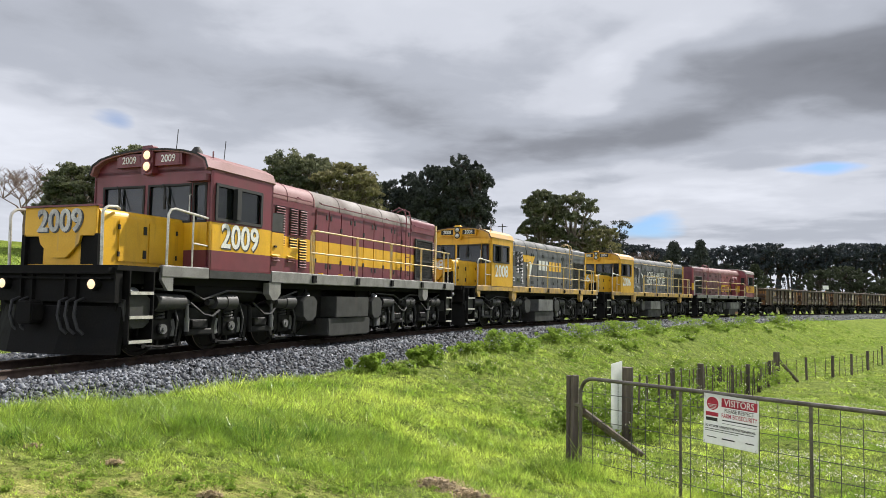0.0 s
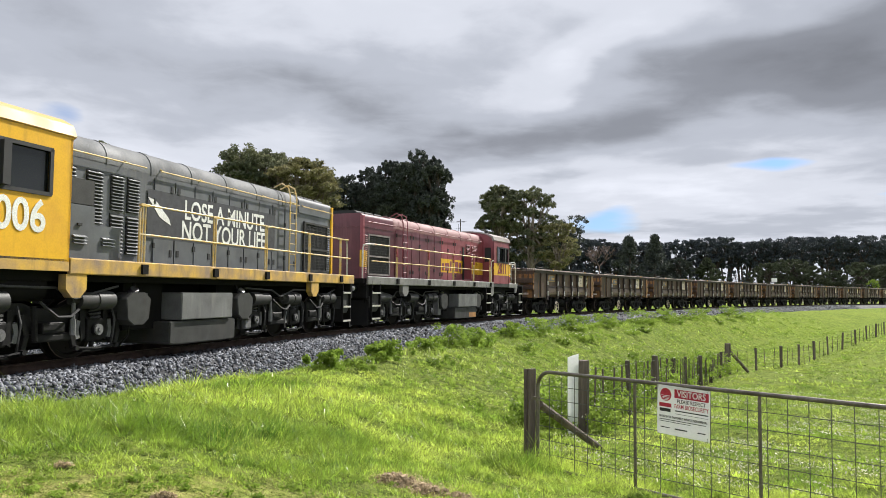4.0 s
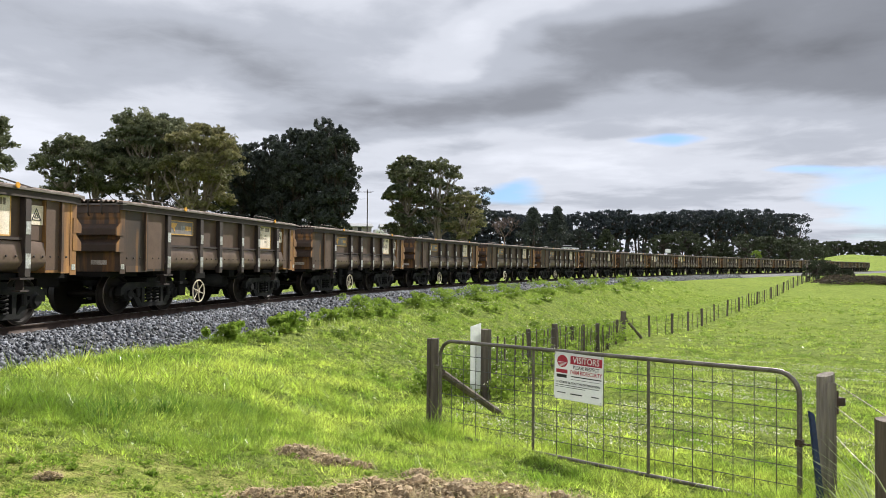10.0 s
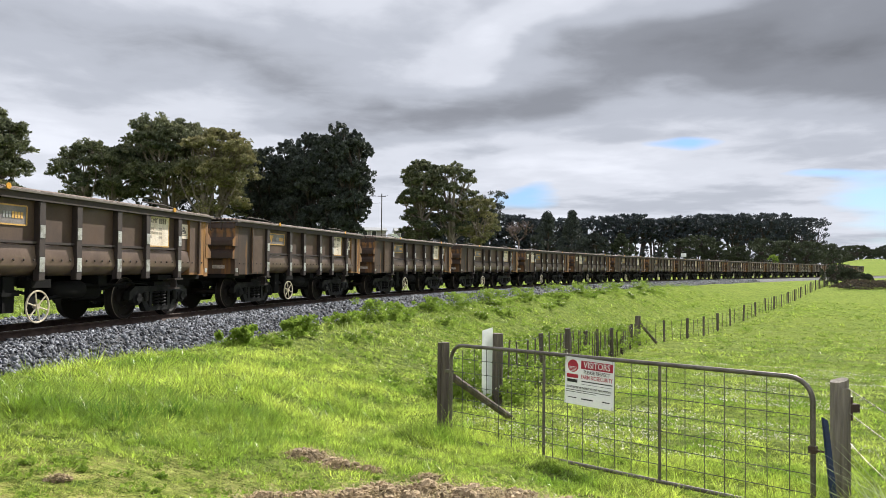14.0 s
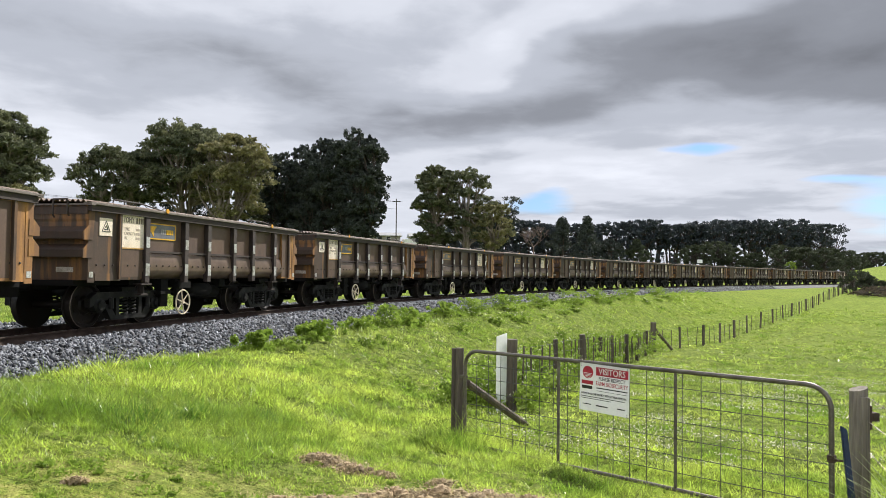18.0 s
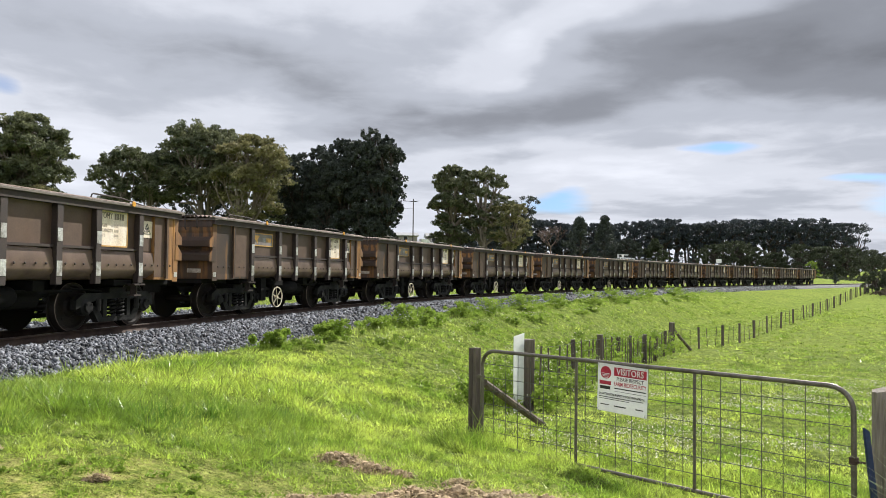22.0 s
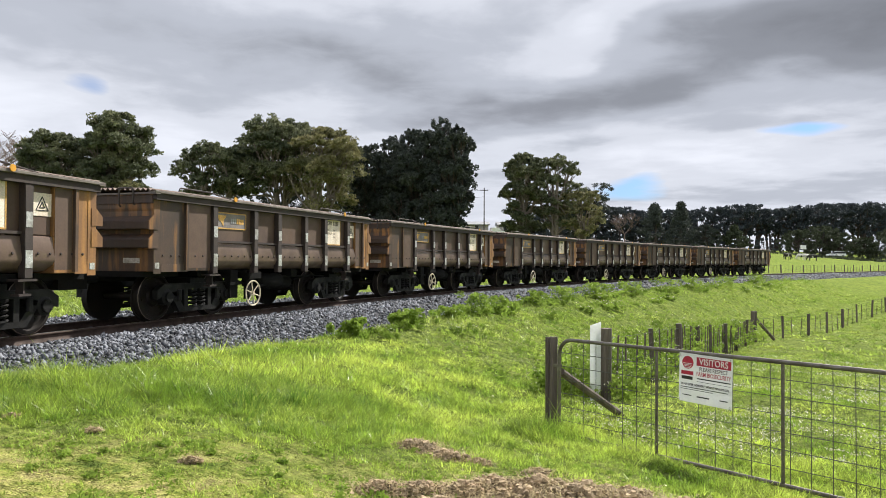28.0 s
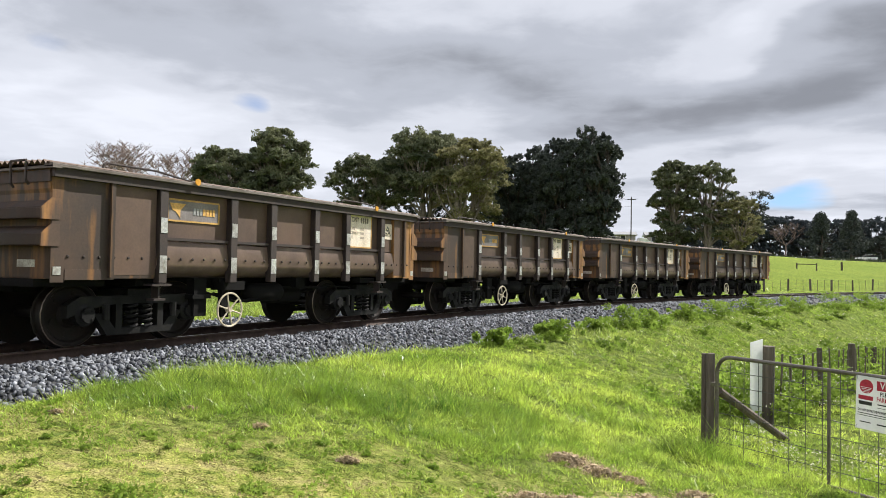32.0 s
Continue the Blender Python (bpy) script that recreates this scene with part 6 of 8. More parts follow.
def build_gate():
    t = thing("farm_gate", "steel pipe farm gate filled with square wire mesh, closed", "gate")
    d = GR - GL
    L = d.length
    zb = -1.06
    t.matrix_basis = Matrix.Translation((GL.x, GL.y, zb)) @ Matrix.Rotation(math.atan2(d.y, d.x), 4, "Z")
    H = 1.18
    drop = 0.036

    def P(x, z):
        return (x, 0, z + drop * x / L)
    R = 0.20
    frame_pts = [P(0, 0)] + [P(0, H - R)] + [P(R - R * math.cos(a), H - R + R * math.sin(a)) for a in np.linspace(0.2, math.pi / 2, 6)]
    frame_pts += [P(L - R + R * math.sin(a), H - R + R * math.cos(a)) for a in np.linspace(0, math.pi / 2 - 0.2, 6)] + [P(L, H - R), P(L, 0)]
    part("gate_frame", Geo().tube(frame_pts, 0.023, 10), "galv", t, smooth=True)
    part("bottom_rail", Geo().cyl(P(0, 0), P(L, 0), 0.021, 10), "galv", t, smooth=True)
    for f in (0.335, 0.665):
        part("upright", Geo().cyl(P(L * f, 0), P(L * f, H), 0.017, 8), "galv", t, smooth=True)
    n = 22
    for k in range(1, n):
        x = L * k / n
        part("mesh_wire", Geo().cyl(P(x, 0.0), P(x, H - (0.06 if k in (1, n - 1) else 0)), 0.0042, 5), "wire", t)
    m = 7
    for k in range(1, m):
        z = H * k / m
        part("mesh_wire", Geo().cyl(P(0.0, z), P(L, z), 0.0042, 5), "wire", t)
    part("hinge", Geo().box(-0.10, 0.02, -0.03, 0.03, H - 0.36, H - 0.32).cyl((-0.08, 0, H - 0.42), (-0.08, 0, H - 0.26), 0.02, 8), "galv", t)
    part("latch", Geo().box(L - 0.03, L + 0.03, -0.035, 0.035, 0.53 + drop, 0.59 + drop).cyl((L, -0.03, 0.56 + drop), (L + 0.10, -0.03, 0.56 + drop), 0.011, 6), "rust", t)
    # the notice, wired to the mesh
    s = thing("notice_board", "white biosecurity notice with red heading wired to the gate", "sign")
    W, SH = 0.68, 0.575
    s.matrix_basis = t.matrix_basis @ Matrix.Translation((1.75 + 0.45 * W, -0.03, H - 0.01 + drop * 0.45 - 0.45 * SH)) @ Matrix.Rotation(radians(1.4), 4, "Y") @ Matrix.Scale(0.9, 4)
    part("board", Geo().box(-W / 2, W / 2, -0.004, 0.004, -SH / 2, SH / 2), "sign", s, bevel=0.002)
    up = lambda x, z: Matrix(((1, 0, 0, x), (0, 0, -1, -0.0065), (0, 1, 0, z), (0, 0, 0, 1)))
    part("heading_panel", Geo().box(-0.11, 0.325, -0.0065, -0.004, 0.155, 0.255), "sign_red", s, "dark red heading panel")
    lettering("heading", "VISITORS", 0.105, Matrix.Translation((0, -0.0015, 0)) @ up(0.108, 0.205), "sign", s, 0.001, 0.86, 0.001)
    lettering("line", "PLEASE RESPECT", 0.062, up(0.108, 0.118), "sign_black", s, 0.0006, 0.80, 0.001)
    lettering("line", "FARM BIOSECURITY", 0.07, up(0.108, 0.057), "sign_red", s, 0.0006, 0.70, 0.001)
    part("emblem", Geo().cyl((-0.225, -0.004, 0.18), (-0.225, -0.0065, 0.18), 0.075, 20), "sign_red", s, "round red emblem")
    em = Geo()
    for k in range(4):
        em.box(-0.285 + 0.01 * k, -0.165 - 0.01 * k, -0.0085, -0.0066, 0.165 - 0.016 * k, 0.171 - 0.016 * k)
    part("emblem_line", em, "sign", s)
    part("brand_bar", Geo().box(-0.31, -0.15, -0.0065, -0.004, 0.035, 0.08), "sign_red", s)
    part("brand_bar", Geo().box(-0.305, -0.16, -0.0065, -0.004, -0.02, 0.018), "sign_black", s)
    for z, a, b, h in ((0.005, -0.10, 0.32, 0.012), (-0.03, -0.10, 0.32, 0.004), (-0.112, -0.315, 0.29, 0.007), (-0.135, -0.315, 0.10, 0.006), (-0.205, -0.29, -0.17, 0.010), (-0.208, -0.10, 0.06, 0.014), (-0.205, 0.19, 0.29, 0.012)):
        part("print_bar", Geo().box(a, b, -0.0065, -0.004, z - h / 2, z + h / 2), "sign_black", s)
    lettering("line", "DO NOT ENTER THE PROPERTY WITHOUT PRIOR APPROVAL.", 0.036, up(0.0, -0.078), "sign_black", s, 0.0006, 0.62, 0.001)
    for x in (-W / 2 + 0.02, W / 2 - 0.02):
        for z in (-SH / 2 + 0.02, SH / 2 - 0.02):
            part("tie_wire", Geo().ring((x, 0.0, z), (1, 0, 0), 0.02, 0.002, 10, 4), "wire", s)
    return t


build_gate()
gd = (GR - GL).normalized()
round_post("gate_post", GL.x - gd.x * 0.11, GL.y - gd.y * 0.11, 0.14 - gz(GL.x, GL.y), 0.05, "weathered round timber hinge post of the gate", "post", (0.01, 0.0))
gp = round_post("gate_post", GL.x - gd.x * 0.19, GL.y - gd.y * 0.19 + 0.02, 0.13 - gz(GL.x, GL.y), 0.034, "slim weathered timber post beside the hinge post", "post")
LH = 0.16 - gz(GR.x, GR.y)
rp = round_post("gate_post", GR.x + gd.x * 0.20, GR.y + gd.y * 0.20, LH, 0.072, "split grey timber latch post with a bracket", "post", (0.03, 0.02), 9, top_cut=0.02, mat_="post_grey")
part("bracket", Geo().box(0.06, 0.18, -0.04, 0.04, LH - 0.27, LH - 0.20).box(0.08, 0.12, -0.03, 0.03, LH - 0.34, LH - 0.14), "rust", rp)
part("split_face", Geo().box(-0.02, 0.055, -0.085, -0.06, 0.1, LH - 0.06), "post_grey", rp)
bl = thing("blue_strip", "faded blue plastic strip leaning on the latch post", "plastic strip")
bl.location = (GR.x + gd.x * 0.17 - 0.09, GR.y + gd.y * 0.17 - 0.13, gz(GR.x, GR.y))
part("strip", Geo().prism([(-0.02, 0.0), (0.04, 0.0), (-0.07, 0.90), (-0.125, 0.93)], "y", -0.012, 0.012), "blue", bl, bevel=0.004)
round_post("stump_post", 4.04, 4.38, 0.88, 0.155, "thick cut-off round strainer post", "post", n=16, sink=0.4, mat_="stump")
round_post("strainer_post", 3.02, 12.1, 1.20, 0.10, "dark round strainer post of the boundary fence", "post", (0, 0.0), n=12)
wm = thing("marker_post", "white plastic marker post beside the strainer post", "marker post")
wm.location = (2.84, 12.0, gz(2.84, 12.0))
part("blade", Geo().prism([(-0.10, -0.1), (0.07, -0.1), (0.08, 1.30), (-0.10, 1.24)], "y", -0.012, 0.012), "marker", wm, bevel=0.004)
br = thing("fence_brace", "round timber brace leaning against the gate post", "brace")
br.location = (1.76, 9.42, gz(1.76, 9.42))
part("stay", Geo().cyl((0.02, 0.0, 0.78), (1.12, 1.15, -0.02), 0.05, 9), "timber", br)


def fence(points, step, dropper, h, name, label, wires=5, r=0.055, seed=1, big=()):
    rng = random.Random(seed)
    t = thing(name, label, "fence")
    pts = [Vector(p) for p in points]
    seg = [(a, b, (b - a).length) for a, b in zip(pts, pts[1:])]
    total = sum(s[2] for s in seg)

    def at(d):
        for a, b, l in seg:
            if d <= l:
                return a + (b - a) * (d / l)
            d -= l
        return pts[-1]
    n_post = int(total / step) + 1
    tops = []
    post_me = []
    for v_ in range(3):
        g = Geo()
        ri = r * (0.85 + 0.2 * v_)
        k = 8
        rings = [[(ri * math.cos(2 * math.pi * i / k) * (1 - 0.03 * j), ri * math.sin(2 * math.pi * i / k) * (1 + 0.04 * j), z) for i in range(k)] for j, z in enumerate((-0.3, h * 0.5, h))]
        vv = [p for ring in rings for p in ring]
        g.add(vv, [(j * k + i, j * k + (i + 1) % k, (j + 1) * k + (i + 1) % k, (j + 1) * k + i) for j in range(2) for i in range(k)] + [tuple(range(2 * k, 3 * k))])
        me = g.mesh("post")
        me.materials.append(M["timber"])
        post_me.append(me)
    dm = Geo().box(-0.012, 0.012, -0.012, 0.012, 0.02, h * 0.93).mesh("dropper")
    dm.materials.append(M["timber"])
    d = 0.0
    while d <= total:
        p = at(d)
        o = new("post", rng.choice(post_me))
        o.parent = t
        o.matrix_basis = pose(p.x, p.y, gz(p.x, p.y) + rng.uniform(-0.04, 0.05), rng.uniform(-2, 2), rng.uniform(-2, 2), rng.uniform(0, 360))
        e = d + dropper
        while e < d + step - dropper * 0.5 and e < total:
            q = at(e)
            o = new("dropper", dm)
            o.parent = t
            o.matrix_basis = pose(q.x, q.y, gz(q.x, q.y) + rng.uniform(-0.03, 0.04), rng.uniform(-3, 3), rng.uniform(-3, 3), rng.uniform(0, 90))
            e += dropper
        d += step
    for k in range(wires):
        hh = h * (0.16 + 0.78 * k / max(1, wires - 1))
        line = []
        e = 0.0
        while e <= total:
            q = at(e)
            line.append((q.x, q.y, gz(q.x, q.y) + hh + 0.004 * math.sin(e * 2)))
            e += 2.0
        part("fence_wire", Geo().tube(line, 0.0035, 4), "wire", t)
    return t


FENCE = [(3.02, 12.1), (5.0, 15.2), (8.4, 21.6), (14.3, 31.6)]
fence(FENCE, 2.9, 0.58, 1.10, "boundary_fence", "old timber and wire boundary fence below the railway bank", 5, 0.055, 3)
fence([(14.3, 31.6), (19.2, 36.4), (27.0, 45.0), (33.0, 51.0), (48.5, 67.5), (66.5, 86.5)], 3.6, 1.2, 1.08, "paddock_fence", "grey timber post and wire fence along the paddock", 5, 0.06, 4)
cs = round_post("strainer_post", 14.3, 31.5, 1.35, 0.13, "thick corner strainer post of the paddock fence", "post")
b2 = thing("fence_brace", "diagonal timber brace of the corner strainer", "brace")
b2.location = (14.3, 31.5, gz(14.3, 31.5))
part("stay", Geo().cyl((0.1, 0.0, 1.0), (1.5, 1.3, 0.0), 0.07, 8), "timber", b2)
FAR_S = [-8, 10, 25, 40, 55, 70, 90, 115, 150]
fence([(float(along(s, -9.0)[0]), float(along(s, -9.0)[1])) for s in FAR_S], 4.2, 1.4, 1.1, "far_fence", "dark timber post and wire fence beyond the railway", 4, 0.075, 5)
sw = thing("barbed_wire", "slack barbed wire strands tied to the latch post", "wire")
for z0, z1, sag in ((0.55, 0.38, 0.02), (0.30, 0.10, 0.05), (0.75, 0.55, 0.0)):
    a, b = Vector((4.52, 5.62, -0.95 + 0.5 + z0 - 0.2)), Vector((4.06, 4.2, -0.6 + z1))
    line = [a.lerp(b, k / 16) - Vector((0, 0, sag * 4 * (k / 16) * (1 - k / 16))) for k in range(17)]
    line += [b + Vector((-0.25, -0.9, 0.05)) * (k / 4) for k in range(1, 5)]
    g = Geo().tube(line, 0.003, 4)
    for k in range(1, 15):
        p = a.lerp(b, k / 15) - Vector((0, 0, sag * 4 * (k / 15) * (1 - k / 15)))
        g.cyl(p + Vector((0.012, 0, 0.012)), p - Vector((0.012, 0, 0.012)), 0.0025, 4)
    part("strand", g, "galv", sw)

# ---------------------------------------------------------------- foliage
NP = np.random.default_rng(7)


def leaf_cards(centres, radii, per, size, flat=0.75, rng=NP):
    """Small leaf quads scattered through clumps: arrays of verts and faces."""
    c = np.repeat(np.asarray(centres, float), per, 0)
    r = np.repeat(np.asarray(radii, float), per)
    n = len(c)
    d = rng.normal(size=(n, 3))
    d /= np.linalg.norm(d, axis=1)[:, None]
    rad = r * rng.uniform(0.25, 1.0, n) ** 0.6
    p = c + d * rad[:, None] * np.array([1, 1, flat])
    u = rng.normal(size=(n, 3))
    u /= np.linalg.norm(u, axis=1)[:, None]
    w = np.cross(u, rng.normal(size=(n, 3)))
    w /= np.linalg.norm(w, axis=1)[:, None]
    s = size * rng.uniform(0.6, 1.35, n)[:, None]
    v = np.stack([p - u * s * 0.5 + w * s * 0.2, p - u * s * 0.3 - w * s * 0.32, p + u * s * 0.6], 1).reshape(-1, 3)
    return v, np.arange(n * 3).reshape(-1, 3)


def leaf_mat(name, a, b, tr=0.3, rand=0.22):
    return mat(name, a, b, 0.55, 3.0, 0.7, 0, 0, spec=0.2, rand=rand, island=True, translucent=tr)


LEAF = dict(
    gum=leaf_mat("gum_leaves", (0.082, 0.098, 0.058), (0.20, 0.205, 0.11), 0.3, 0.4),
    gum_pale=leaf_mat("pale_gum_leaves", (0.12, 0.125, 0.06), (0.28, 0.25, 0.12), 0.3, 0.35),
    # pine and cypress carry distance haze in their colour, lifted and bluish
    pine=leaf_mat("hazy_pine_foliage", (0.042, 0.052, 0.046), (0.070, 0.080, 0.062), 0.15, 0.4),
    cypress=leaf_mat("hazy_cypress_foliage", (0.040, 0.050, 0.056), (0.056, 0.067, 0.072), 0.1),
    shrub=leaf_mat("olive_shrub_leaves", (0.045, 0.055, 0.032), (0.070, 0.082, 0.044), 0.15),
    scrub=leaf_mat("reddish_bramble_leaves", (0.11, 0.085, 0.06), (0.16, 0.13, 0.085)),
    weed=leaf_mat("weed_leaves", (0.19, 0.29, 0.04), (0.28, 0.37, 0.07), 0.62),
    bright=leaf_mat("bright_leaves", (0.14, 0.22, 0.03), (0.2, 0.27, 0.045), 0.5),
)
BARK = mat("gum_bark", (0.22, 0.18, 0.14), (0.12, 0.095, 0.075), 0.8, 8, 0.85, 0, 0.3, stretch=(1, 1, 0.3))
DARKBARK = mat("dark_bark", (0.06, 0.045, 0.035), (0.035, 0.028, 0.022), 0.8, 8, 0.9, 0, 0.3, stretch=(1, 1, 0.3))
TWIG = mat("bare_twigs", (0.20, 0.14, 0.12), (0.14, 0.10, 0.085), 2, 10, 0.9, 0, 0.1)


def branch(g, a, b, r0, r1, rng, bend=0.12, n=4, k=6):
    a, b = Vector(a), Vector(b)
    pts, L = [], (b - a).length
    off = Vector((rng.uniform(-1, 1), rng.uniform(-1, 1), rng.uniform(-0.2, 0.6))) * bend * L
    for i in range(n + 1):
        f = i / n
        pts.append(a.lerp(b, f) + off * (4 * f * (1 - f)))
    for i in range(n):
        ra, rb = r0 + (r1 - r0) * i / n, r0 + (r1 - r0) * (i + 1) / n
        g.cyl(pts[i], pts[i + 1], ra, k, rb, cap=False)
    return pts


def tree(x, y, top, hw, leaf, label, seed, clumps=46, per=130, size=0.34, low=0.30, trunks=1, bark=None, shape="gum", depth=1.0, category="tree", name="tree", zbase=None, group=""):
    rng = random.Random(seed)
    nr = np.random.default_rng(seed)
    z0 = gz(x, y) if zbase is None else zbase
    H = top - z0
    t = thing(name, label, category, group)
    t.location = (x, y, z0)
    cz0 = H * low
    near = shape == "gum" and y < 120
    cs, rs, hubs = [], [], []
    if near:
        # rounded heads of foliage held apart on the limbs, each leafy on its upper shell
        dense = leaf == "pine"
        heads = max(9, int(clumps * (0.95 if dense else 0.8)))
        while len(hubs) < heads:
            best = None
            for _ in range(7):
                f = rng.random() ** (0.8 if dense else 0.62)
                w = hw * (0.62 + 0.45 * math.sin(math.pi * min(1, 0.15 + f * 0.72))) * (1.0 if f < 0.72 else 1.0 - ((f - 0.72) / 0.28) ** 2 * 0.72)
                a = rng.uniform(0, 2 * math.pi)
                hr = hw * (rng.uniform(0.26, 0.44) if not dense else rng.uniform(0.24, 0.40))
                hr = min(hr, H * 0.15)
                rr = max(0.0, w - hr * (0.75 if not dense else 0.45)) * rng.uniform(0.1, 1.0) ** 0.5
                p = Vector((rr * math.cos(a), rr * math.sin(a) * depth, min(cz0 + (H - cz0) * f, H - hr * 0.72)))
                gap = min([(p - q).length - 0.6 * (hr + s_) for q, s_ in hubs] or [9.0])
                if best is None or gap > best[0]:
                    best = (gap, p, hr)
            hubs.append(best[1:])
        for p, hr in hubs:
            for _ in range(22):
                a, cz = rng.uniform(0, 2 * math.pi), rng.uniform(-0.25 if not dense else -0.7, 1.0)
                ch = math.sqrt(1 - cz * cz)
                q = hr * rng.uniform(0.45, 1.0)
                cs.append((p.x + q * ch * math.cos(a), p.y + q * ch * math.sin(a), p.z + q * cz * (0.68 if not dense else 0.85)))
                rs.append(hr * (rng.uniform(0.18, 0.36) if not dense else rng.uniform(0.12, 0.34)))
        v, f = leaf_cards(cs, rs, int(per * 0.27), size * 0.86, 0.6 if not dense else 1.1, nr)
    else:
        fine = {"flat": 0.6, "round": 0.72}.get(shape, 0.8)
        clumps = int(clumps * (2.3 if shape == "cone" else 2.1))
        for _ in range(clumps):
            f = rng.random() ** 0.75
            z = cz0 + (H - cz0) * f
            if shape == "cone":
                w = hw * (1.08 - f) * 1.15
            elif shape == "flat":
                w = hw * (0.65 + 0.5 * f)
            else:
                w = hw * math.sqrt(max(0.05, 1 - (f * 2 - 0.7) ** 2 / 1.8))
            a = rng.uniform(0, 2 * math.pi)
            cr = min(hw * rng.uniform(0.20, 0.36), H * 0.12) * fine * rng.uniform(0.7, 1.2)
            rr = max(0.0, w - cr * 0.5) * rng.uniform(0.08, 1.0) ** 0.5
            cs.append((rr * math.cos(a), rr * math.sin(a) * depth, min(z, H - cr * 0.6)))
            rs.append(cr)
        v, f = leaf_cards(cs, rs, int(per * (0.56 if y < 120 else 0.85)), size * (0.72 if y < 120 else 0.64), 0.62 if shape in ("gum", "flat") else 0.8, nr)
    cr_ = numpy_mesh("crown", v, f, LEAF[leaf])
    cr_.parent = t
    g = Geo()
    bases = [(rng.uniform(-0.25, 0.25) * hw * (trunks > 1), rng.uniform(-0.2, 0.2) * hw * (trunks > 1)) for _ in range(trunks)]
    tr = 0.022 * H + 0.03
    forks = []
    for bx, by in bases:
        tip = (bx * 1.6 + rng.uniform(-0.12, 0.12) * hw, by * 1.6, H * (0.50 if shape != "cone" else 0.95))
        pts = branch(g, (bx, by, -0.3), tip, tr * 1.25, tr * 0.55 if shape != "cone" else 0.03, rng, 0.05, 5, 8)
        forks.append(pts)
    if near:
        for i, (p, hr) in enumerate(hubs):
            pts = min(forks, key=lambda q: (q[-1] - p).length)
            limb = branch(g, pts[rng.choice((2, 3, 4, 5))], p - Vector((0, 0, hr * 0.3)), tr * 0.42, tr * 0.16, rng, 0.12, 4, 6)
            for q in cs[i * (len(cs) // len(hubs)):(i + 1) * (len(cs) // len(hubs)):5]:
                branch(g, limb[-2], q, tr * 0.13, 0.015, rng, 0.1, 2, 4)
    else:
        order = sorted(range(len(cs)), key=lambda i: -rs[i])[:max(8, clumps // 2)]
        for i in order:
            pts = min(forks, key=lambda q: (q[-1] - Vector(cs[i])).length)
            if shape == "cone":
                s = Vector((0, 0, max(0.4, cs[i][2] - 0.3)))
            else:
                s = pts[rng.choice((3, 4, 5, 5))]
            branch(g, s, cs[i], tr * 0.34, 0.025, rng, 0.14, 3, 5)
    part("trunk", g, bark or BARK, t, smooth=True)
    return t


TREES = [
    (-31.1, 62.7, 12.0, 3.6, "gum", "dense dark gum tree behind the railway", 11, 60, 130, 0.32, 0.15, 1, "gum"),
    (-26.3, 62.7, 13.7, 3.5, "gum", "tall bushy gum tree behind the railway", 12, 70, 130, 0.32, 0.12, 1, "gum"),
    (-24.2, 60.5, 7.6, 2.2, "gum_pale", "bright green bushy tree below the gums", 13, 26, 120, 0.28, 0.1, 1, "round"),
    (-23.3, 81.7, 14.0, 4.6, "gum", "spreading gum tree with open grey-green crown", 14, 44, 130, 0.34, 0.30, 2, "gum"),
    (-16.8, 83.2, 17.2, 5.2, "gum", "large domed gum tree with many pale limbs", 15, 66, 140, 0.36, 0.32, 3, "gum"),
    (-11.0, 79.2, 15.6, 4.2, "gum_pale", "gum tree with pale trunks and yellowish crown", 16, 52, 120, 0.34, 0.25, 3, "gum"),
    (-9.2, 94.6, 16.5, 4.0, "gum", "gum tree in the dark grove", 17, 46, 130, 0.36, 0.2, 1, "gum"),
    (-5.0, 91.0, 16.4, 4.0, "pine", "dark broad tree in the grove", 18, 60, 150, 0.36, 0.08, 1, "gum"),
    (-1.0, 88.0, 16.9, 4.4, "pine", "very dark dense pine in the grove", 19, 70, 160, 0.36, 0.06, 1, "gum"),
    (2.4, 86.0, 18.0, 3.2, "pine", "tall dark tree with ragged leaning crown", 20, 58, 140, 0.36, 0.12, 1, "gum"),
    (3.6, 85.5, 13.0, 2.2, "pine", "dark lower tree with drooping ragged limbs", 21, 30, 110, 0.34, 0.42, 1, "gum"),
    (12.9, 94.3, 15.2, 3.3, "gum", "open-crowned gum tree near the farm buildings", 22, 62, 130, 0.34, 0.14, 2, "gum"),
    (17.0, 93.6, 15.0, 3.4, "gum", "slender gum tree with forked pale trunks", 23, 46, 110, 0.34, 0.22, 3, "gum"),
    (19.5, 92.0, 10.6, 3.2, "gum_pale", "thin brownish gum tree with sparse crown", 24, 26, 90, 0.32, 0.3, 2, "gum"),
    (22.6, 99.5, 11.8, 3.0, "pine", "dark flat-topped tree beside the gums", 25, 36, 120, 0.36, 0.35, 1, "flat"),
]
for x, y, top, hw, lf, lab, sd_, cl, per, sz, low, tk, shp in TREES:
    tree(x, y, top, hw, lf, lab, sd_, cl, per, sz, low, tk, BARK if lf != "pine" else DARKBARK, shp, group="gum trees behind the line")
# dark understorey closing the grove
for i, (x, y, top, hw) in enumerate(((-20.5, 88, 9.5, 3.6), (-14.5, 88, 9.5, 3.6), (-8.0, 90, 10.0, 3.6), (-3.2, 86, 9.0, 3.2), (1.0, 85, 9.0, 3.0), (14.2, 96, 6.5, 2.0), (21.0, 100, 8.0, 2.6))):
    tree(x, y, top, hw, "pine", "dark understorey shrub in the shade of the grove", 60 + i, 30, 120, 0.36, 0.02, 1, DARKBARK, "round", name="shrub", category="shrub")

# far cypress windbreak
rw = random.Random(5)


def at_bearing(az, dist):
    return dist * math.sin(radians(az)), dist * math.cos(radians(az))


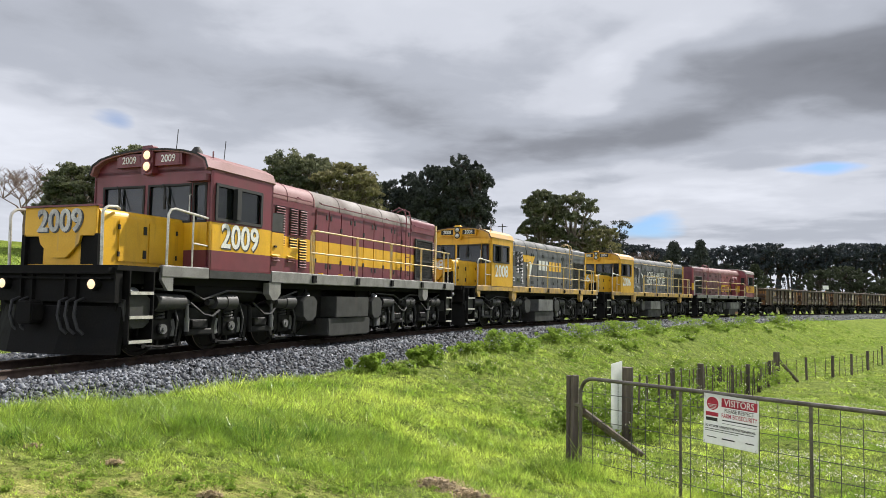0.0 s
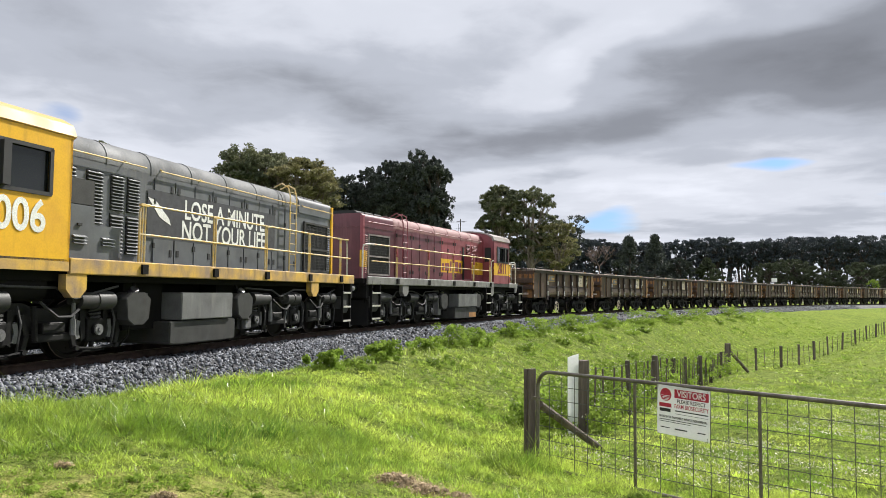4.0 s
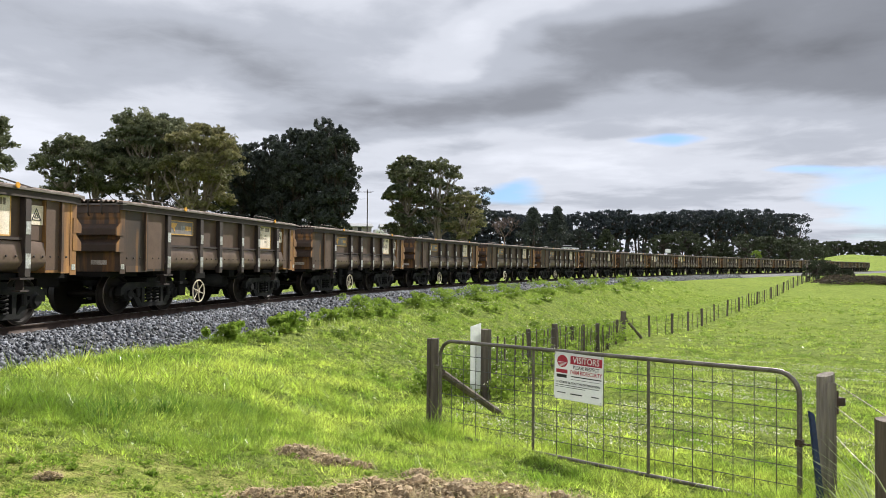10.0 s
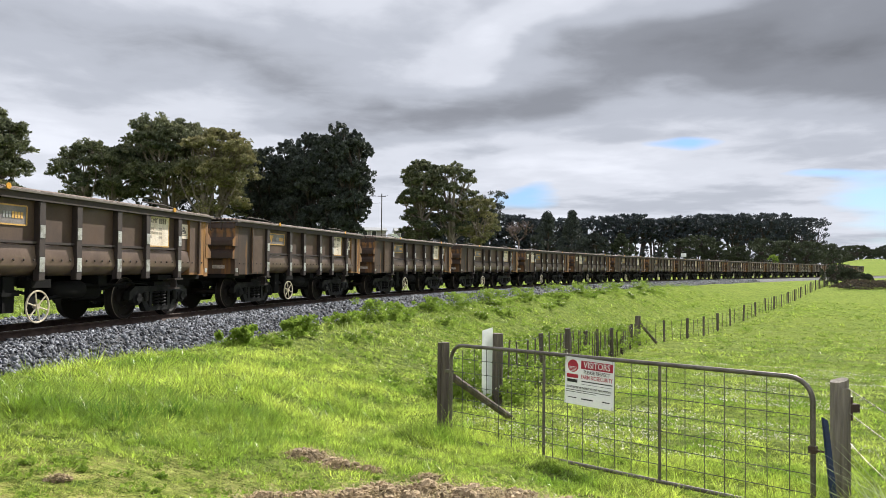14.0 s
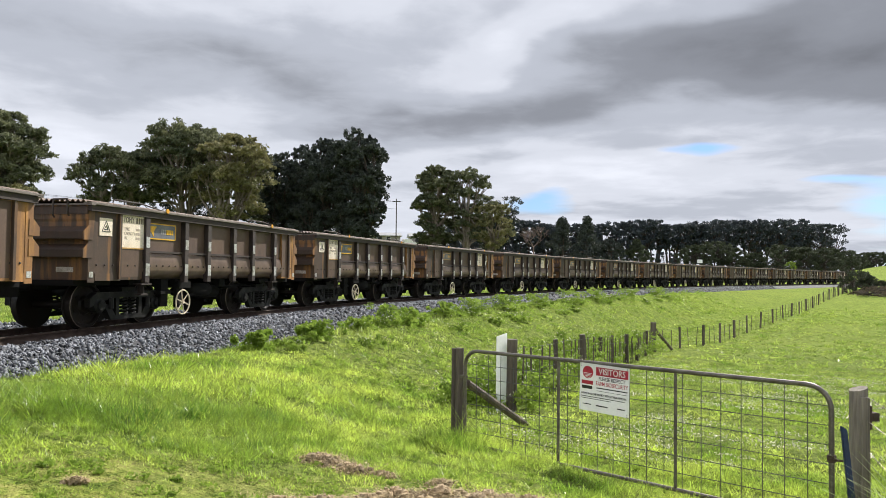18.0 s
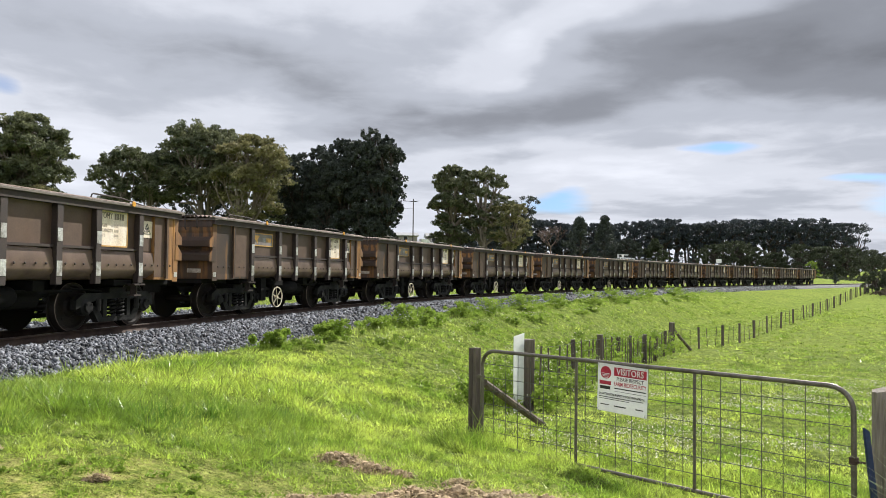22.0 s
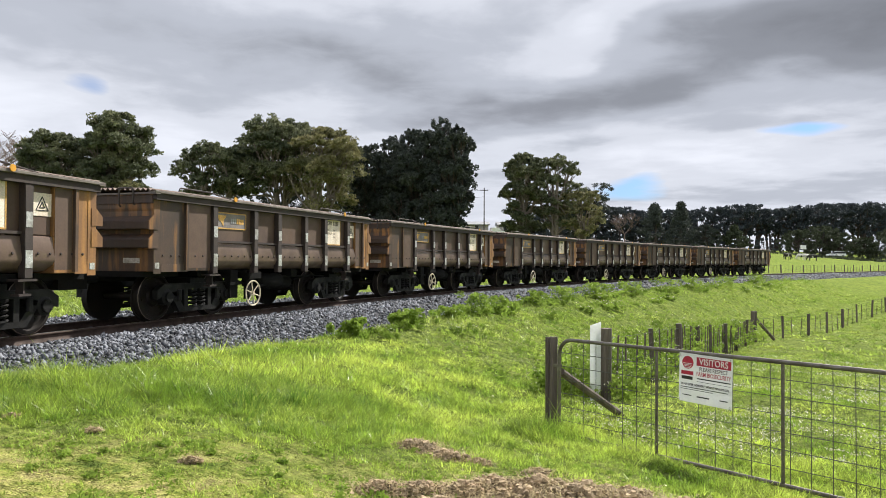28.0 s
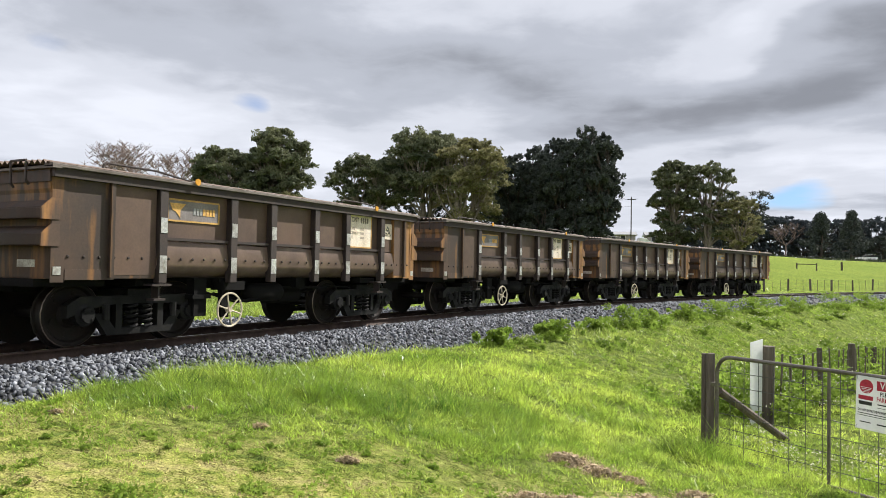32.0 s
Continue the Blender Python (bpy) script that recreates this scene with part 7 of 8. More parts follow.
for k in range(23):
    f = k / 24
    x, y = 36 + 166 * f, 205 + 60 * f + rw.uniform(-2, 2)
    top = 1.1 + math.hypot(x, y) * (0.0715 - 0.004 * f + rw.uniform(-0.004, 0.003))
    tree(x, y, top, 6.6, "cypress", "dark flat-topped cypress of a windbreak row", 100 + k, 58, 66, 1.0, 0.36 if k in (9, 10, 11, 15, 16) else (0.26 if 8 < k < 21 else 0.04), 6 if k in (9, 10, 11, 15, 16) else 3, DARKBARK, "flat", group="cypress windbreak")
for k in range(6):
    x, y = 40 + 9 * k, 214 + 3.4 * k
    tree(x, y, 13.5 + rw.uniform(-1, 1), 6.0, "cypress", "dark shrub closing the foot of the windbreak", 200 + k, 24, 70, 0.9, 0.0, 1, DARKBARK, "round", name="shrub", category="shrub", group="windbreak understorey")
for az_, d_, top, hw, lf, shp, lab, sd_ in (
        (17.5, 209, 17.2, 6.0, "pine", "cone", "broad dark conifer before the windbreak", 141),
        (19.4, 212, 17.7, 5.0, "pine", "cone", "tall pointed dark conifer before the windbreak", 142),
        (21.2, 218, 11.5, 4.5, "pine", "round", "dark rounded tree at the foot of the windbreak", 144),
        (23.1, 222, 11.6, 4.8, "shrub", "cone", "olive green conical tree before the windbreak", 143)):
    tree(*at_bearing(az_, d_), top, hw, lf, lab, sd_, 44, 80, 0.8, 0.02, 1, DARKBARK, shp)
for k in range(17):
    x, y = 28 + 8.0 * k, 199.5 + 1.6 * k + rw.uniform(-0.8, 0.8)
    tree(x, y, gz(x, y) + 3.1 + rw.uniform(-0.6, 0.9), 5.0, "cypress", "low dark hedge of scrub along the far road", 230 + k, 16, 60, 0.8, 0.0, 1, DARKBARK, "round", name="hedge", category="hedge", group="roadside hedge")
for i, (az_, d_, tn, hw) in enumerate(((27.3, 226, 0.040, 6.0), (28.6, 228, 0.0445, 8.0), (29.9, 230, 0.036, 5.4), (33.0, 236, 0.040, 7.0), (34.4, 240, 0.037, 6.4), (35.8, 246, 0.036, 7.0), (37.2, 262, 0.033, 7.0), (31.2, 236, 0.030, 4.5))):
    tree(*at_bearing(az_, d_), 1.1 + d_ * tn, hw, "shrub", "rounded olive willow-like shrub by the field edge", 150 + i, 50, 80, 0.75, 0.0, 1, DARKBARK, "round", name="shrub", category="shrub", group="field-edge shrubs")
for i in range(18):
    tree(*at_bearing(36.7 + 0.58 * i + rw.uniform(-0.2, 0.2), 436 + rw.uniform(-8, 8)), 13.2 + rw.uniform(-1.6, 1.2), 7.5, "shrub", "distant hedgerow tree on the skyline", 170 + i, 40, 60, 1.3, 0.0, 1, DARKBARK, "round", group="distant hedgerow")
for i in range(9):
    x, y = at_bearing(38.4 + 0.66 * i, 96 + rw.uniform(-3, 3))
    tree(x, y, gz(x, y) + 0.75 + rw.uniform(-0.2, 0.25), 2.3, "scrub", "reddish-brown bramble scrub beside the line", 190 + i, 60, 90, 0.14, 0.0, 1, DARKBARK, "round", name="scrub", category="scrub", group="bramble scrub")


for az_, d_, up_, hw_, sd_ in ((37.6, 101, 2.6, 2.0, 221), (38.4, 102, 2.1, 1.5, 222), (39.3, 101, 1.5, 1.3, 223)):
    x, y = at_bearing(az_, d_)
    tree(x, y, gz(x, y) + up_, hw_, "shrub", "dark green bush beside the line", sd_, 50, 90, 0.22, 0.0, 1, DARKBARK, "round", name="shrub", category="shrub", group="lineside bushes")


def bare_tree(x, y, top, hw, seed, label):
    rng = random.Random(seed)
    z0 = gz(x, y)
    H = top - z0
    t = thing("bare_tree", label, "tree")
    t.location = (x, y, z0)
    g = Geo()
    tips = [branch(g, (0, 0, -0.2), (rng.uniform(-0.3, 0.3), 0, H * 0.35), 0.24, 0.16, rng, 0.05, 3, 7)[-1]]
    for lev, (n, ln_, r) in enumerate(((6, 0.42, 0.09), (5, 0.26, 0.05), (4, 0.16, 0.03), (4, 0.11, 0.02))):
        nxt = []
        for p in tips:
            for _ in range(n):
                a = rng.uniform(0, 2 * math.pi)
                q = p + Vector((math.cos(a) * hw * ln_ * rng.uniform(0.6, 1.2), math.sin(a) * hw * ln_ * rng.uniform(0.6, 1.2), H * ln_ * rng.uniform(0.3, 0.75)))
                branch(g, p, q, r, r * 0.55, rng, 0.1, 2, 4)
                nxt.append(q)
        tips = nxt
    part("crown", g, TWIG, t)


for az_, d_, up_, hw_, lf_, shp_, lab_, sd_ in ((33.7, 166, 4.6, 1.6, "bright", "round", "small leafy sapling in the far paddock", 241), (35.1, 176, 2.4, 1.0, "pine", "cone", "small dark conical shrub in the far paddock", 242)):
    x, y = at_bearing(az_, d_)
    tree(x, y, gz(x, y) + up_, hw_, lf_, lab_, sd_, 22, 60, 0.26, 0.25 if shp_ == "round" else 0.0, 1, DARKBARK, shp_)

bare_tree(-44.5, 66.0, 13.2, 5.6, 31, "leafless pinkish-brown deciduous tree")
bare_tree(-48.5, 71.0, 12.6, 5.6, 34, "leafless pale pinkish deciduous tree")
bare_tree(-39.0, 68.5, 12.8, 5.0, 32, "leafless twiggy deciduous tree")
bare_tree(54.5, 199, 14.6, 5.4, 33, "leafless reddish tree before the windbreak")

# weeds along the foot of the ballast
petal = mat("pale_weed_flower", (0.75, 0.74, 0.62), (0.6, 0.55, 0.4), 8, 40, 0.7, 0, 0)
rk = random.Random(9)
for i, (s, lat, r) in enumerate(((7.6, 2.9, 0.36), (10.0, 3.0, 0.40), (13.5, 2.9, 0.35), (15.8, 2.9, 0.55), (17.2, 3.1, 0.45), (21.5, 2.9, 0.5), (24.5, 3.0, 0.6), (29.0, 2.9, 0.6), (34.0, 3.0, 0.6), (40.0, 3.0, 0.7), (45, 3, .7), (52, 3.1, .7), (60, 3.1, .8))):
    x, y, _ = along(s, lat + 0.45)
    x, y = float(x), float(y)
    t = thing("weed_clump", "leafy green weed clump at the foot of the ballast", "weed", "ballast weeds")
    t.location = (x, y, gz(x, y))
    cs = [(rk.gauss(0, r * 0.55), rk.gauss(0, r * 0.5), rk.uniform(0.0, 1.05) * r) for _ in range(34)]
    v, f = leaf_cards(cs, [r * rk.uniform(0.2, 0.36) for _ in cs], 55, 0.075, 0.7)
    numpy_mesh("foliage", v, f, LEAF["weed"]).parent = t
    v, f = leaf_cards([(c_[0], c_[1], c_[2] + 0.1 * r) for c_ in cs[::2]], [r * 0.3] * 17, 4, 0.03 + s * 0.0006, 0.6)
    numpy_mesh("blossom", v, f, petal).parent = t
for i in range(44):
    s_, lat_ = rk.uniform(6, 62), rk.choice((2.9, 3.0, 3.1, 3.2, 3.5, 4.2))
    x, y, _ = along(s_, lat_ + rk.uniform(0, 0.4))
    x, y = float(x), float(y)
    r = rk.uniform(0.16, 0.36) * (1 + s_ / 70)
    t = thing("verge_weed", "low leafy weed with small pale flowers on the verge", "weed", "verge weeds")
    t.location = (x, y, gz(x, y))
    cs = [(rk.gauss(0, r * 0.6), rk.gauss(0, r * 0.6), abs(rk.gauss(0.04, 0.09))) for _ in range(12)]
    v, f = leaf_cards(cs, [r * rk.uniform(0.2, 0.4) for _ in cs], 34, 0.07 + s_ * 0.001, 0.7)
    numpy_mesh("foliage", v, f, LEAF["weed"] if i % 2 else LEAF["bright"]).parent = t
    v, f = leaf_cards([(c_[0], c_[1], c_[2] + 0.12) for c_ in cs], [r * 0.3] * 12, 3, 0.03 + s_ * 0.0006, 0.4)
    numpy_mesh("blossom", v, f, petal).parent = t
for i in range(26):
    f_ = i / 25
    p = Vector(FENCE[0]).lerp(Vector(FENCE[1]), f_ * 3) if f_ < 0.33 else (Vector(FENCE[1]).lerp(Vector(FENCE[2]), (f_ - 0.33) * 3) if f_ < 0.66 else Vector(FENCE[2]).lerp(Vector(FENCE[3]), (f_ - 0.66) * 2.9))
    x, y = p.x - 0.45 + rk.uniform(-0.3, 0.3), p.y + 0.3 + rk.uniform(-0.3, 0.3)
    t = thing("bramble", "scrambling flowering weed grown through the fence", "bramble", "fence brambles")
    t.location = (x, y, gz(x, y))
    h = rk.uniform(0.6, 1.15) * (0.6 if i < 5 else 1)
    cs = [(rk.gauss(0, 0.40), rk.gauss(0, 0.40), rk.uniform(0.05, h)) for _ in range(20)]
    v, f = leaf_cards(cs, [rk.uniform(0.12, 0.26) for _ in cs], 56, 0.08, 0.9)
    numpy_mesh("foliage", v, f, LEAF["weed"] if i % 3 else LEAF["bright"]).parent = t
    v, f = leaf_cards([(c_[0], c_[1], c_[2] + 0.08) for c_ in cs], [0.24] * len(cs), 7, 0.035, 0.8)
    numpy_mesh("blossom", v, f, petal).parent = t

# ---------------------------------------------------------------- far things: buildings, pole, car, cattle


def ellipsoid(g, c, r, n=12, m=8):
    v, f = [], []
    for j in range(m + 1):
        p = math.pi * j / m
        for i in range(n):
            a = 2 * math.pi * i / n
            v.append((c[0] + r[0] * math.sin(p) * math.cos(a), c[1] + r[1] * math.sin(p) * math.sin(a), c[2] + r[2] * math.cos(p)))
    for j in range(m):
        f += [(j * n + i, j * n + (i + 1) % n, (j + 1) * n + (i + 1) % n, (j + 1) * n + i) for i in range(n)]
    return g.add(v, f)


hide_w = mat("white_hide", (0.6, 0.58, 0.52), (0.5, 0.47, 0.42), 3, 20, 0.8, 0, 0)
hide_b = mat("black_hide", (0.02, 0.018, 0.016), (0.035, 0.03, 0.026), 1.1, 9, 0.8, 0, 0)


def cow(x, y, turn, material, label):
    t = thing("cow", label, "cow", "grazing cattle")
    t.matrix_basis = pose(x, y, gz(x, y), 0, 0, turn)
    b = Geo()
    ellipsoid(b, (0, 0, 0.98), (0.82, 0.34, 0.38))
    ellipsoid(b, (0.62, 0, 1.05), (0.35, 0.26, 0.32))
    ellipsoid(b, (-0.6, 0, 1.02), (0.35, 0.32, 0.34))
    part("body", b, material, t, smooth=True)
    pt = Geo()
    ellipsoid(pt, (0.05, 0, 0.93), (0.36, 0.355, 0.40))
    part("hide_patch", pt, hide_w if material is hide_b else hide_b, t, "pale hide patch" if material is hide_b else "dark hide patch", smooth=True)
    h = Geo().cyl((0.85, 0, 1.0), (1.12, 0, 0.62), 0.18, 10, 0.13)
    ellipsoid(h, (1.22, 0, 0.42), (0.13, 0.11, 0.26))
    part("head", h, material, t, smooth=True)
    for lx, ly in ((0.6, 0.2), (0.6, -0.2), (-0.65, 0.22), (-0.65, -0.22)):
        part("leg", Geo().cyl((lx, ly, 0.8), (lx, ly, -0.02), 0.10, 8, 0.06), material, t, smooth=True)
    part("tail", Geo().tube([(-0.92, 0, 1.15), (-1.0, 0, 0.9), (-0.99, 0, 0.5)], 0.025, 5), material, t)


for (az, d, turn, m_, lab) in ((24.62, 165, 175, hide_b, "black and white cow grazing in the paddock"), (25.2, 166, 20, hide_b, "black and white cow grazing beside another"), (26.58, 172, 15, hide_b, "black and white dairy cow grazing"), (27.45, 177, 190, hide_w, "white cow with dark patches grazing"), (27.75, 179, 30, hide_w, "pale cow grazing close to another"), (28.2, 177, 160, hide_b, "black and white cow with lowered head")):
    cow(d * math.sin(radians(az)), d * math.cos(radians(az)), turn, m_, lab)

ROAD_Y = 193.0


def road_car(label, rack):
    car = thing("car", label, "car", "cars on the far road")
    part("body", Geo().prism([(-2.3, 0.30), (2.3, 0.30), (2.32, 0.62), (2.1, 0.82), (1.0, 0.92), (-2.25, 0.95), (-2.35, 0.6)], "y", -0.88, 0.88), "white", car, bevel=0.06)
    if rack:
        part("cabin", Geo().prism([(-0.7, 0.93), (1.0, 0.93), (0.45, 1.52), (-0.6, 1.56)], "y", -0.78, 0.78), "black", car, bevel=0.05)
        part("roof", Geo().prism([(-0.65, 1.54), (0.45, 1.5), (0.4, 1.6), (-0.6, 1.62)], "y", -0.74, 0.74), "white", car)
        part("ladder_rack", Geo().box(-2.2, 0.6, -0.7, -0.64, 1.74, 1.80).box(-2.2, 0.6, 0.64, 0.7, 1.74, 1.80).box(-2.2, -2.14, -0.7, 0.7, 0.95, 1.80).box(-0.9, -0.84, -0.7, 0.7, 0.95, 1.80), "white", car)
    else:
        part("cabin", Geo().prism([(-2.2, 0.93), (0.95, 0.93), (0.2, 1.46), (-1.9, 1.5)], "y", -0.78, 0.78), "black", car, bevel=0.05)
        part("roof", Geo().prism([(-1.95, 1.48), (0.2, 1.44), (0.1, 1.53), (-1.8, 1.56)], "y", -0.74, 0.74), "white", car)
    for wx in (1.4, -1.45):
        for wy in (0.8, -0.8):
            wh = part("wheel", Geo().cyl((wx, wy - 0.1, 0.32), (wx, wy + 0.1, 0.32), 0.32, 14), "black", car)
            part("rim", Geo().cyl((wx, wy + 0.105 * (1 if wy > 0 else -1), 0.32), (wx, wy + 0.115 * (1 if wy > 0 else -1), 0.32), 0.2, 10), "reflector", wh)
    return car


def road_z(x):
    return gz(x, ROAD_Y) + 0.12


# each car: its place at a time, and its speed
ROAD_CARS = [(road_car("white estate car driving along the far road", False), 9.0, 60.0, 11.7), (road_car("white utility vehicle with a ladder rack on the far road", True), 20.0, 51.6, 11.2), (road_car("white hatchback car driving along the far road", False), 31.0, 80.9, -9.6)]
rx_ = np.arange(-260, 460, 4.0)
rv = np.concatenate([np.stack([rx_, np.full(len(rx_), ROAD_Y + o), ground_z(rx_, np.full(len(rx_), ROAD_Y)) + 0.08], 1) for o in (-2.2, 2.2)])
ri = np.arange(len(rx_) - 1)
tagged(numpy_mesh("road", rv, np.stack([ri, ri + 1, ri + 1 + len(rx_), ri + len(rx_)], 1), mat("grey_road_seal", (0.09, 0.09, 0.09), (0.06, 0.06, 0.06), 0.5, 20, 0.9, 0, 0.1)), "narrow sealed country road beyond the paddock", "road", kind="structure")

shed_wall = mat("cream_weatherboard", (0.30, 0.27, 0.25), (0.22, 0.20, 0.19), 1.5, 10, 0.7, 0, 0.05)
shed_roof = mat("grey_iron_roof", (0.32, 0.32, 0.32), (0.24, 0.24, 0.24), 1.5, 10, 0.5, 0.3, 0.05)
for (x, y, w, dpt, h, lab) in ((8.2, 135, 6.6, 5, 1.9, "low cream farmhouse with iron roof on the rise"), (15.2, 136, 3.4, 4, 2.0, "small pale farm shed beside the house")):
    t = thing("farmhouse" if w > 4 else "farm_shed", lab, "house" if w > 4 else "shed")
    z = gz(x, y)
    t.location = (x, y, z)
    part("wall", Geo().box(-w / 2, w / 2, -dpt / 2, dpt / 2, -0.5, h), shed_wall, t)
    part("roof", Geo().prism([(-dpt / 2 - 0.4, h), (dpt / 2 + 0.4, h), (dpt / 2 + 0.4, h + 0.1), (0, h + 0.75), (-dpt / 2 - 0.4, h + 0.1)], "x", -w / 2 - 0.3, w / 2 + 0.3), shed_roof, t)
    for k in range(3 if w > 4 else 1):
        wn = part("window", Geo().box(-w / 2 + 0.8 + k * 1.6, -w / 2 + 1.7 + k * 1.6, -dpt / 2 - 0.03, -dpt / 2, 0.9, 1.9), "white", t)
        part("pane", Geo().box(-w / 2 + 0.87 + k * 1.6, -w / 2 + 1.63 + k * 1.6, -dpt / 2 - 0.04, -dpt / 2 - 0.031, 0.97, 1.83), "black", wn)
ut = thing("utility_vehicle", "white utility vehicle parked by the farmhouse", "car")
ut.matrix_basis = pose(12.6, 133, gz(12.6, 133), 0, 0, 10)
part("body", Geo().prism([(-2.4, 0.4), (2.4, 0.4), (2.4, 0.85), (1.2, 1.0), (0.7, 1.55), (-0.5, 1.6), (-0.7, 1.0), (-2.4, 1.0)], "y", -0.85, 0.85), "white", ut, bevel=0.05)
for wx in (1.5, -1.5):
    part("wheel", Geo().cyl((wx, -0.9, 0.36), (wx, -0.6, 0.36), 0.36, 12), "black", ut)
pl = thing("power_pole", "timber power pole with crossarms beside the grove", "power pole")
pl.location = (8.9, 110, gz(8.9, 110))
hh = 12.2 - gz(8.9, 110)
part("pole", Geo().cyl((0, 0, -0.5), (0, 0, hh), 0.09, 8, 0.07), DARKBARK, pl)
for z in (hh - 0.4,):
    part("crossarm", Geo().box(-0.6, 0.6, -0.05, 0.05, z - 0.05, z + 0.05), DARKBARK, pl)
for z, xo in ((hh - 0.3, -0.9), (hh - 0.3, 0.9), (hh - 1.4, 0.0)):
    part("cable", Geo().tube([(xo - 60 * k / 8, -8 * k / 8, z - 1.6 * 4 * (k / 8) * (1 - k / 8)) for k in range(9)], 0.02, 4), "black", pl)
x, y = at_bearing(16.65, 124)
t = thing("rail_frame", "short timber rail frame in the far paddock", "rail frame")
t.location = (x, y, gz(x, y))
for q in (-1.4, 1.4):
    part("post", Geo().cyl((q, 0, -0.3), (q, 0, 1.05), 0.11, 8), "timber", t)
part("rail", Geo().cyl((-1.4, 0, 0.85), (1.4, 0, 0.85), 0.07, 8), "timber", t)
x, y = at_bearing(18.81, 134)
round_post("field_post", x, y, 1.35, 0.16, "lone thick timber post in the far paddock", "post")
x, y = at_bearing(23.49, 158)
t = thing("water_trough", "low dark water trough in the far paddock", "trough")
t.location = (x, y, gz(x, y))
part("basin", Geo().prism([(-0.9, 0.0), (0.9, 0.0), (1.0, 0.45), (-1.0, 0.45)], "y", -0.45, 0.45), "under", t, bevel=0.03)
part("water", Geo().box(-0.85, 0.85, -0.36, 0.36, 0.452, 0.456), "glass", t)
sg = thing("field_sign", "small blank pale board on a stake in the far paddock", "sign")
sgx, sgy = at_bearing(27.6, 214)
sg.location = (sgx, sgy, 4.6 - 2.0)
part("board", Geo().box(-0.75, 0.75, -0.05, 0.05, 2.1, 3.1), "sign", sg)
part("stake", Geo().cyl((0, 0.1, -0.2), (0, 0.1, 2.9), 0.08, 6), "timber", sg)

# ---------------------------------------------------------------- ballast stones
RG = np.random.default_rng(21)


def stones(name, s0, s1, lats, n, r0, r1, label):
    s = RG.uniform(s0, s1, n)
    lat = RG.uniform(lats[0], lats[1], n)
    x, y, _ = along(s, lat)
    z = np.interp(lat, [-5.2, -4.2, -2.0, -0.9, -0.6, 0.6, 0.9, 1.9, 2.8, 3.1], [-0.66, -0.25, -0.17, -0.14, -0.17, -0.17, -0.14, -0.16, -0.6, -0.64])
    c = np.stack([x, y, z + RG.uniform(-0.025, 0.03, n)], 1)
    base = np.array([[-1, -1, -1], [1, -1, -1], [1, 1, -1], [-1, 1, -1], [-1, -1, 1], [1, -1, 1], [1, 1, 1], [-1, 1, 1]], float) * 0.68
    fc = np.array([[0, 2, 1], [0, 3, 2], [4, 5, 6], [4, 6, 7], [0, 1, 5], [0, 5, 4], [2, 3, 7], [2, 7, 6], [1, 2, 6], [1, 6, 5], [3, 0, 4], [3, 4, 7]])
    v = base[None] * RG.uniform(0.68, 1.06, (n, 8, 3))
    v = v * RG.uniform(0.32, 1.5, (n, 1, 3))
    q = RG.normal(size=(n, 4))
    q /= np.linalg.norm(q, axis=1)[:, None]
    w_, a, b, d = q.T
    R3 = np.stack([1 - 2 * (b * b + d * d), 2 * (a * b - d * w_), 2 * (a * d + b * w_), 2 * (a * b + d * w_), 1 - 2 * (a * a + d * d), 2 * (b * d - a * w_), 2 * (a * d - b * w_), 2 * (b * d + a * w_), 1 - 2 * (a * a + b * b)], 1).reshape(n, 3, 3)
    v = np.einsum("nij,nkj->nki", R3, v) * RG.uniform(r0, r1, (n, 1, 1)) + c[:, None, :]
    f = (fc[None] + (np.arange(n) * 8)[:, None, None]).reshape(-1, 3)
    return tagged(numpy_mesh(name, v.reshape(-1, 3), f, stone_chip), label, "ballast", kind="stuff")


stones("ballast_stones", -9, 12, (0.66, 2.85), 17000, 0.022, 0.048, "loose angular blue-grey ballast stones beside the rail")
stones("ballast_stones", 12, 40, (0.66, 2.85), 8500, 0.034, 0.062, "loose angular blue-grey ballast stones beside the rail")
stones("ballast_stones", -10, 4, (0.66, 2.95), 9000, 0.020, 0.040, "loose angular blue-grey ballast stones beside the rail")
stones("ballast_stones", 40, 110, (0.7, 2.85), 6000, 0.04, 0.085, "loose angular blue-grey ballast stones beside the rail")
stones("ballast_stones", -9, 40, (-4.3, -0.68), 6000, 0.03, 0.06, "loose angular ballast stones on the far shoulder")
stones("ballast_stones", -9, 30, (-0.5, 0.5), 3500, 0.025, 0.05, "loose ballast stones between the rails")

# ---------------------------------------------------------------- grass
GRASS = mat("grass_blades", (0.19, 0.31, 0.034), (0.57, 0.66, 0.125), 1.1, 11, 0.38, 0, 0, rand=0.6, island=True, translucent=0.5, grain_amt=0.45)
FAR_GRASS = mat("distant_grass_blades", (0.17, 0.27, 0.034), (0.46, 0.54, 0.12), 1.1, 4, 0.45, 0, 0, rand=0.4, island=True, translucent=0.4, grain_amt=0.45)
DRY = mat("dry_grass", (0.42, 0.34, 0.17), (0.26, 0.19, 0.10), 3, 20, 0.8, 0, 0, rand=0.4, island=True, translucent=0.2)


PALE = mat("long_pale_grass", (0.24, 0.30, 0.12), (0.52, 0.54, 0.36), 2.0, 14, 0.4, 0, 0, rand=0.5, island=True, translucent=0.4)


